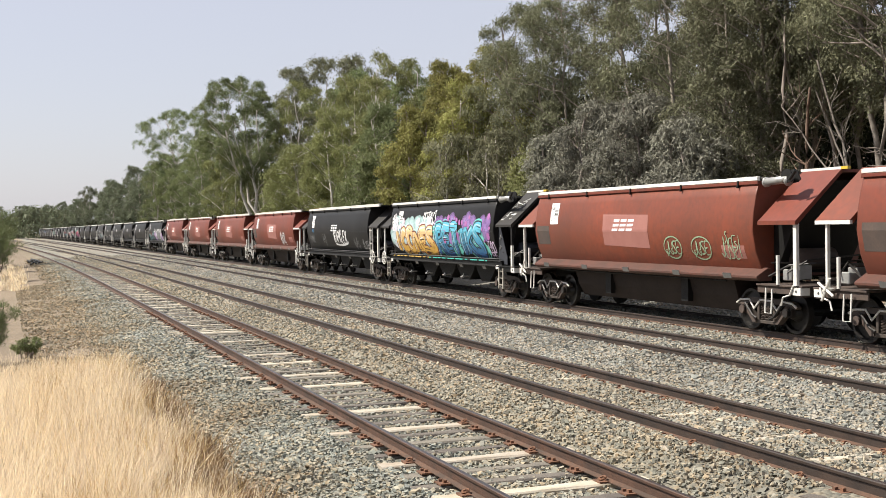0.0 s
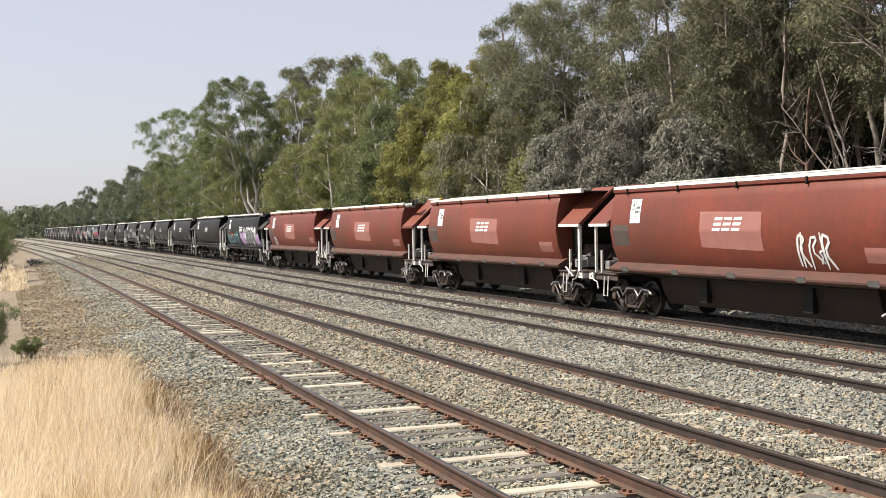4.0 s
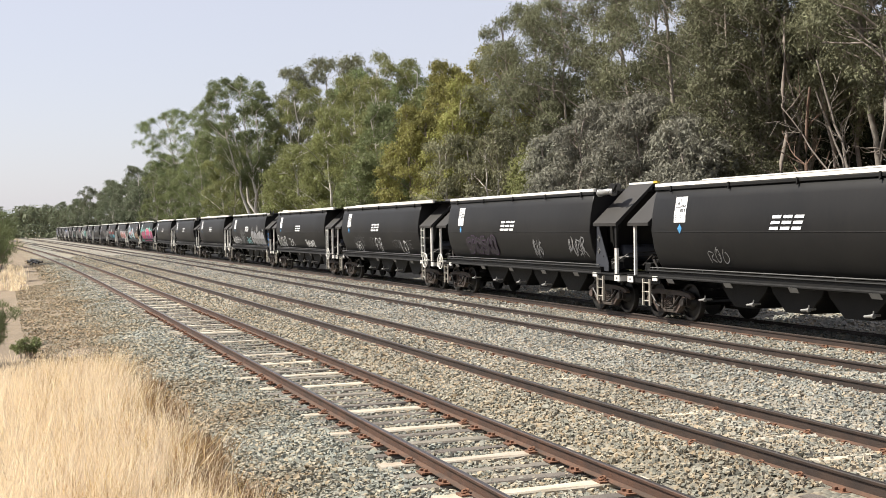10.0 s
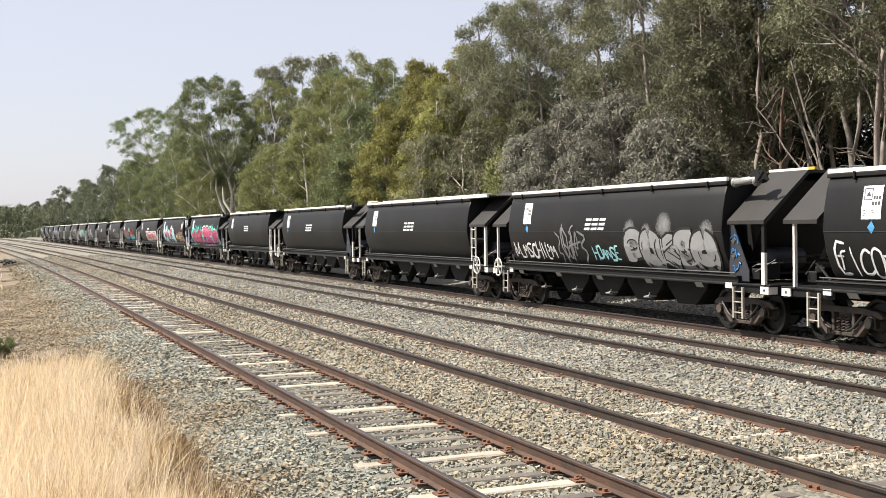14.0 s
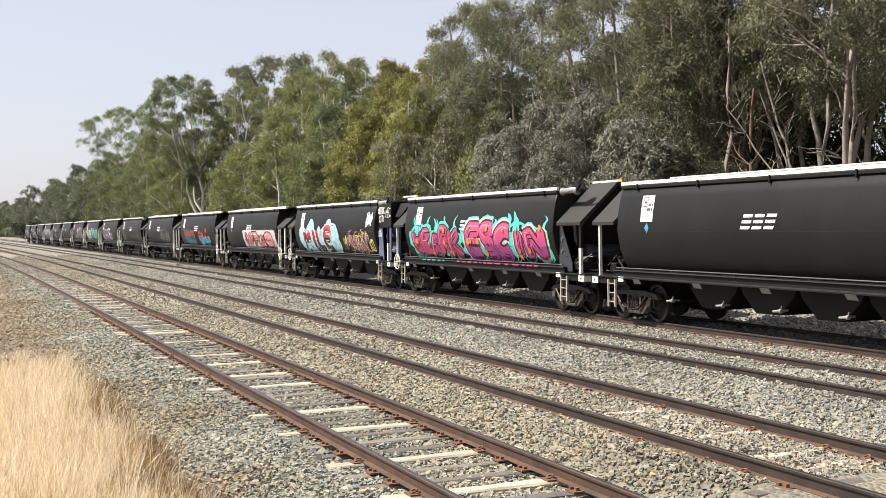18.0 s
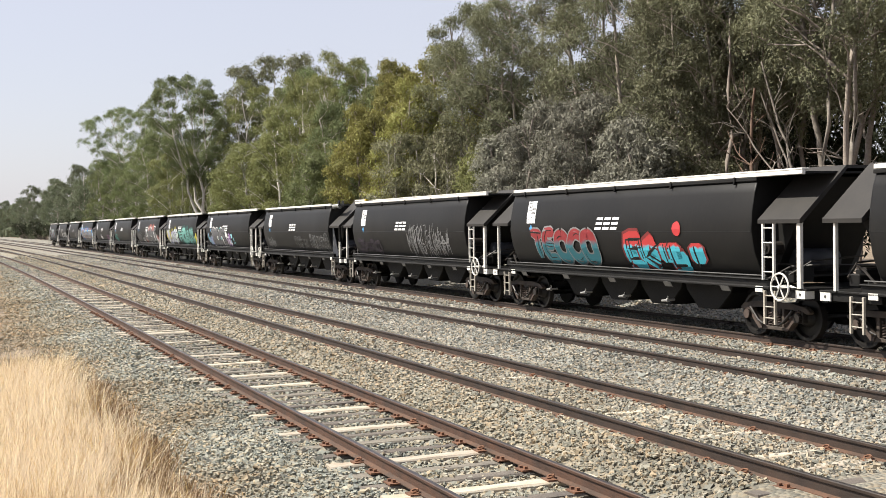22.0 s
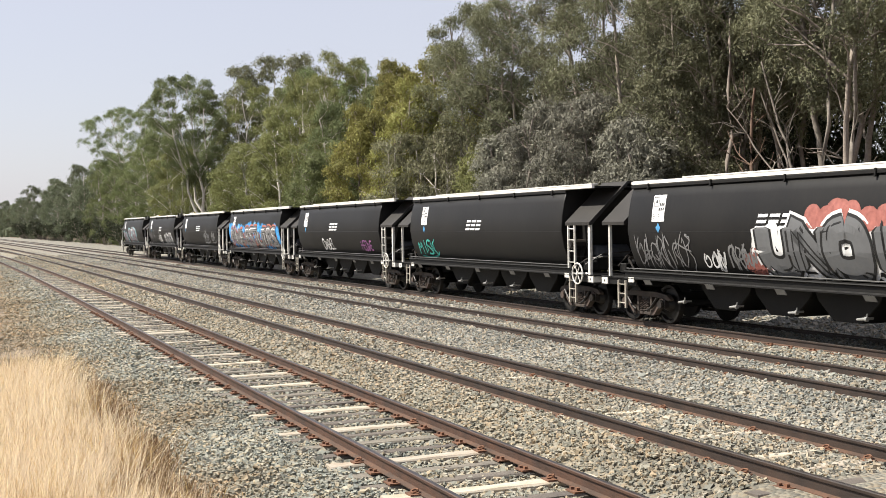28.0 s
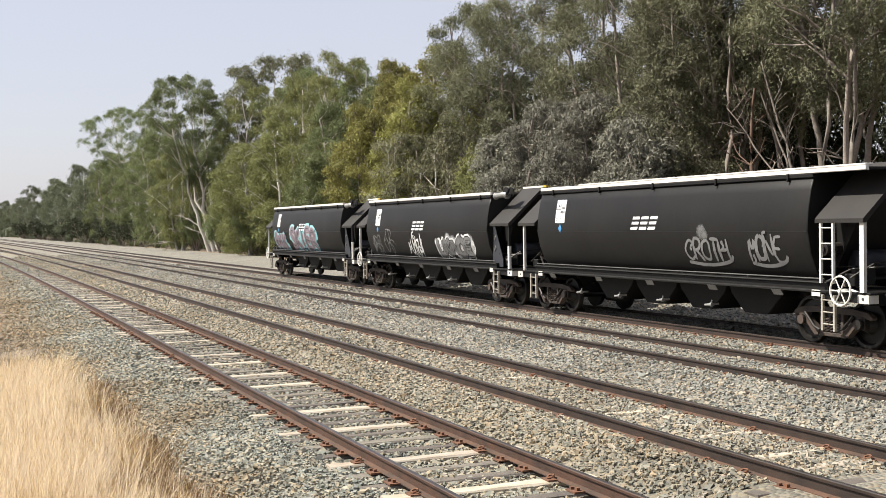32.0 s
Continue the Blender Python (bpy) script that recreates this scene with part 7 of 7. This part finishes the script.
# one wagon has flat end sheets instead of the gabled cover at its leading end
for child in list(W[17].children):
    front_cover = child.name.startswith("end_cover") and min(v.co.y for v in child.data.vertices) < 0
    if front_cover or child.name.startswith("end_gusset"):
        for sub in list(child.children):
            bpy.data.objects.remove(sub)
        bpy.data.objects.remove(child)
bm = bmesh.new()
box(bm, -1.30, -1.27, -7.02, -5.61, 2.42, 3.34)
part("upper_end_sheet", bm, M_BLACK, W[17], "flat black end sheet covered in white scrawls", bevel=0.006)
bm = bmesh.new()
box(bm, -1.33, -1.26, -7.04, -5.61, 2.37, 2.43)
part("sheet_rail", bm, M_UNDER, W[17])
end_blue = spray("end_blue", (0.10, 0.12, 0.22), (0.16, 0.18, 0.30))
for y0, y1, lean in ((-5.62, -6.02, 0.35), (-6.72, -7.02, -0.05)):
    bm = bmesh.new()
    loft(bm, [[(x, y0, 2.37), (x, y1, 2.37), (x, y1 - lean * 0.5, 1.14), (x, y0, 1.14)] for x in (-1.30, -1.275)])
    part("end_gusset", bm, end_blue, W[17], "blue-grey gusset sheet with scrawls")
bm = bmesh.new()
rod(bm, (-0.98, -6.12, 2.02), (-0.98, -6.72, 2.02), 0.2, 16)
rod(bm, (-0.98, -6.08, 2.02), (-0.98, -6.12, 2.02), 0.12, 12)
part("brake_cylinder", bm, M_PANEL_BLUE, W[17], "blue-grey brake cylinder", True)
bm = bmesh.new()
box(bm, -0.95, -0.9, -7.0, -5.65, 1.14, 2.40)
part("inner_end_sheet", bm, end_blue, W[17])
white_on_end = "white scrawl on the end sheet"
on_sheet(W[17], "MIDFUNK", -1.308, -5.68, -6.35, 2.88, 3.14, WHITE_SPRAY, 0.035, 81, white_on_end)
on_sheet(W[17], "CITY", -1.308, -5.75, -6.3, 2.58, 2.82, WHITE_SPRAY, 0.04, 82, white_on_end)
on_sheet(W[17], "MEC", -1.308, -6.5, -7.0, 2.75, 3.12, WHITE_SPRAY, 0.04, 83, white_on_end)
on_sheet(W[17], "DERA", -1.308, -5.64, -6.0, 2.0, 2.25, WHITE_SPRAY, 0.03, 84, "pale scrawl on the end gusset")

# scrawl on a gabled end cover
rr = random.Random(9)
for y in (-6.1, -6.55):
    for lo in (0.15, 0.5):
        bm = bmesh.new()
        pts = []
        for i in range(9):
            u = lo + 0.03 * i + rr.uniform(-0.05, 0.05)
            pts.append((-1.5 + 1.16 * u - 0.008, y + rr.uniform(-0.22, 0.22), 2.46 + 1.06 * u + 0.008))
        pipe(bm, pts, 0.014, 4)
        part("graffiti_scrawl", bm, WHITE_SPRAY, W[1], "white scrawl on the end cover")

WAGON_LABELS = {
    -1: "weathered red grain hopper wagon with white posts", 0: "weathered red grain hopper wagon with green sprayed rings", 1: "black grain hopper wagon covered in yellow and blue graffiti",
    2: "black grain hopper wagon with a white scrawl on its flank", 3: "faded red grain hopper wagon with a white scrawl", 4: "weathered red grain hopper wagon with pink patch", 5: "weathered red grain hopper wagon with pink patch and white roof edge",
    6: "weathered red grain hopper wagon with white painted bogie edges", 7: "black grain hopper wagon with orange, silver and purple graffiti", 8: "plain charcoal-black grain hopper wagon with white ladder", 9: "charcoal-black grain hopper wagon with faint grey scrawls",
    10: "charcoal-black grain hopper wagon with thin white scrawls", 11: "charcoal-black grain hopper wagon with three white scrawls", 12: "black grain hopper wagon with silver bubble graffiti", 16: "black grain hopper wagon with large magenta and teal graffiti",
    17: "black grain hopper wagon with cyan, red and yellow graffiti", 18: "black grain hopper wagon with white and red block graffiti", 19: "black grain hopper wagon with cyan and red graffiti", 20: "charcoal-black grain hopper wagon with rows of grey scrawls",
    21: "charcoal-black grain hopper wagon with grey outlined graffiti", 22: "black grain hopper wagon with white and violet graffiti", 23: "black grain hopper wagon with lilac and mint graffiti", 24: "black grain hopper wagon with large grey block graffiti",
    25: "charcoal-black grain hopper wagon with a small teal scrawl", 26: "charcoal-black grain hopper wagon with a purple scrawl", 27: "black grain hopper wagon covered in blue and grey graffiti", 28: "charcoal-black grain hopper wagon with two grey scrawls",
    29: "black grain hopper wagon with white bubble graffiti", 30: "last black grain hopper wagon with lilac and cyan graffiti",
}
for k, w in wagons.items():
    tagged(w, WAGON_LABELS.get(k, "plain charcoal-black grain hopper wagon with white roof edge"), "hopper wagon", "wagons of the freight train")
# ---- what moves ----
SPEED = np.polyfit([0, 6, 9, 13, 19, 23, 28, 32], [0, 74.15, 112.2, 163.67, 242.36, 295.33, 362.26, 416.48], 4)


def travelled(t):
    """Metres that the train has gone after t seconds; it gains a little speed."""
    return float(np.polyval(SPEED, t))


def motions():
    times = list(np.arange(0, 32.01, 2.0))
    # wheels: one turn of the axle for each 2.95 m gone; alike axles share their keys
    shared = {}
    spin = [i / FPS for i in range(0, 32 * FPS + 1)]
    for k, w in wagons.items():
        for b in w.children:
            if not b.name.startswith("bogie"):
                continue
            for ws in b.children:
                if not ws.name.startswith("wheelset"):
                    continue
                y = round(ws.location.y, 2)
                if y not in shared:
                    walk(ws, [(t, pose(0, y, 0.47, math.degrees(travelled(t) / 0.47))) for t in spin])
                    shared[y] = ws.animation_data
                else:
                    ws.rotation_mode = "QUATERNION"
                    ad = ws.animation_data_create()
                    ad.action = shared[y].action
                    ad.action_slot = shared[y].action_slot
    for k, w in wagons.items():
        rows = []
        for t in times:
            s = 27.62 + PITCH * k - travelled(t)
            p = along(s, TRAIN_X)
            rows.append((t, pose(p.x, p.y, 0, 0, 0, math.degrees(bend(s)))))
        walk(w, rows)


motions()
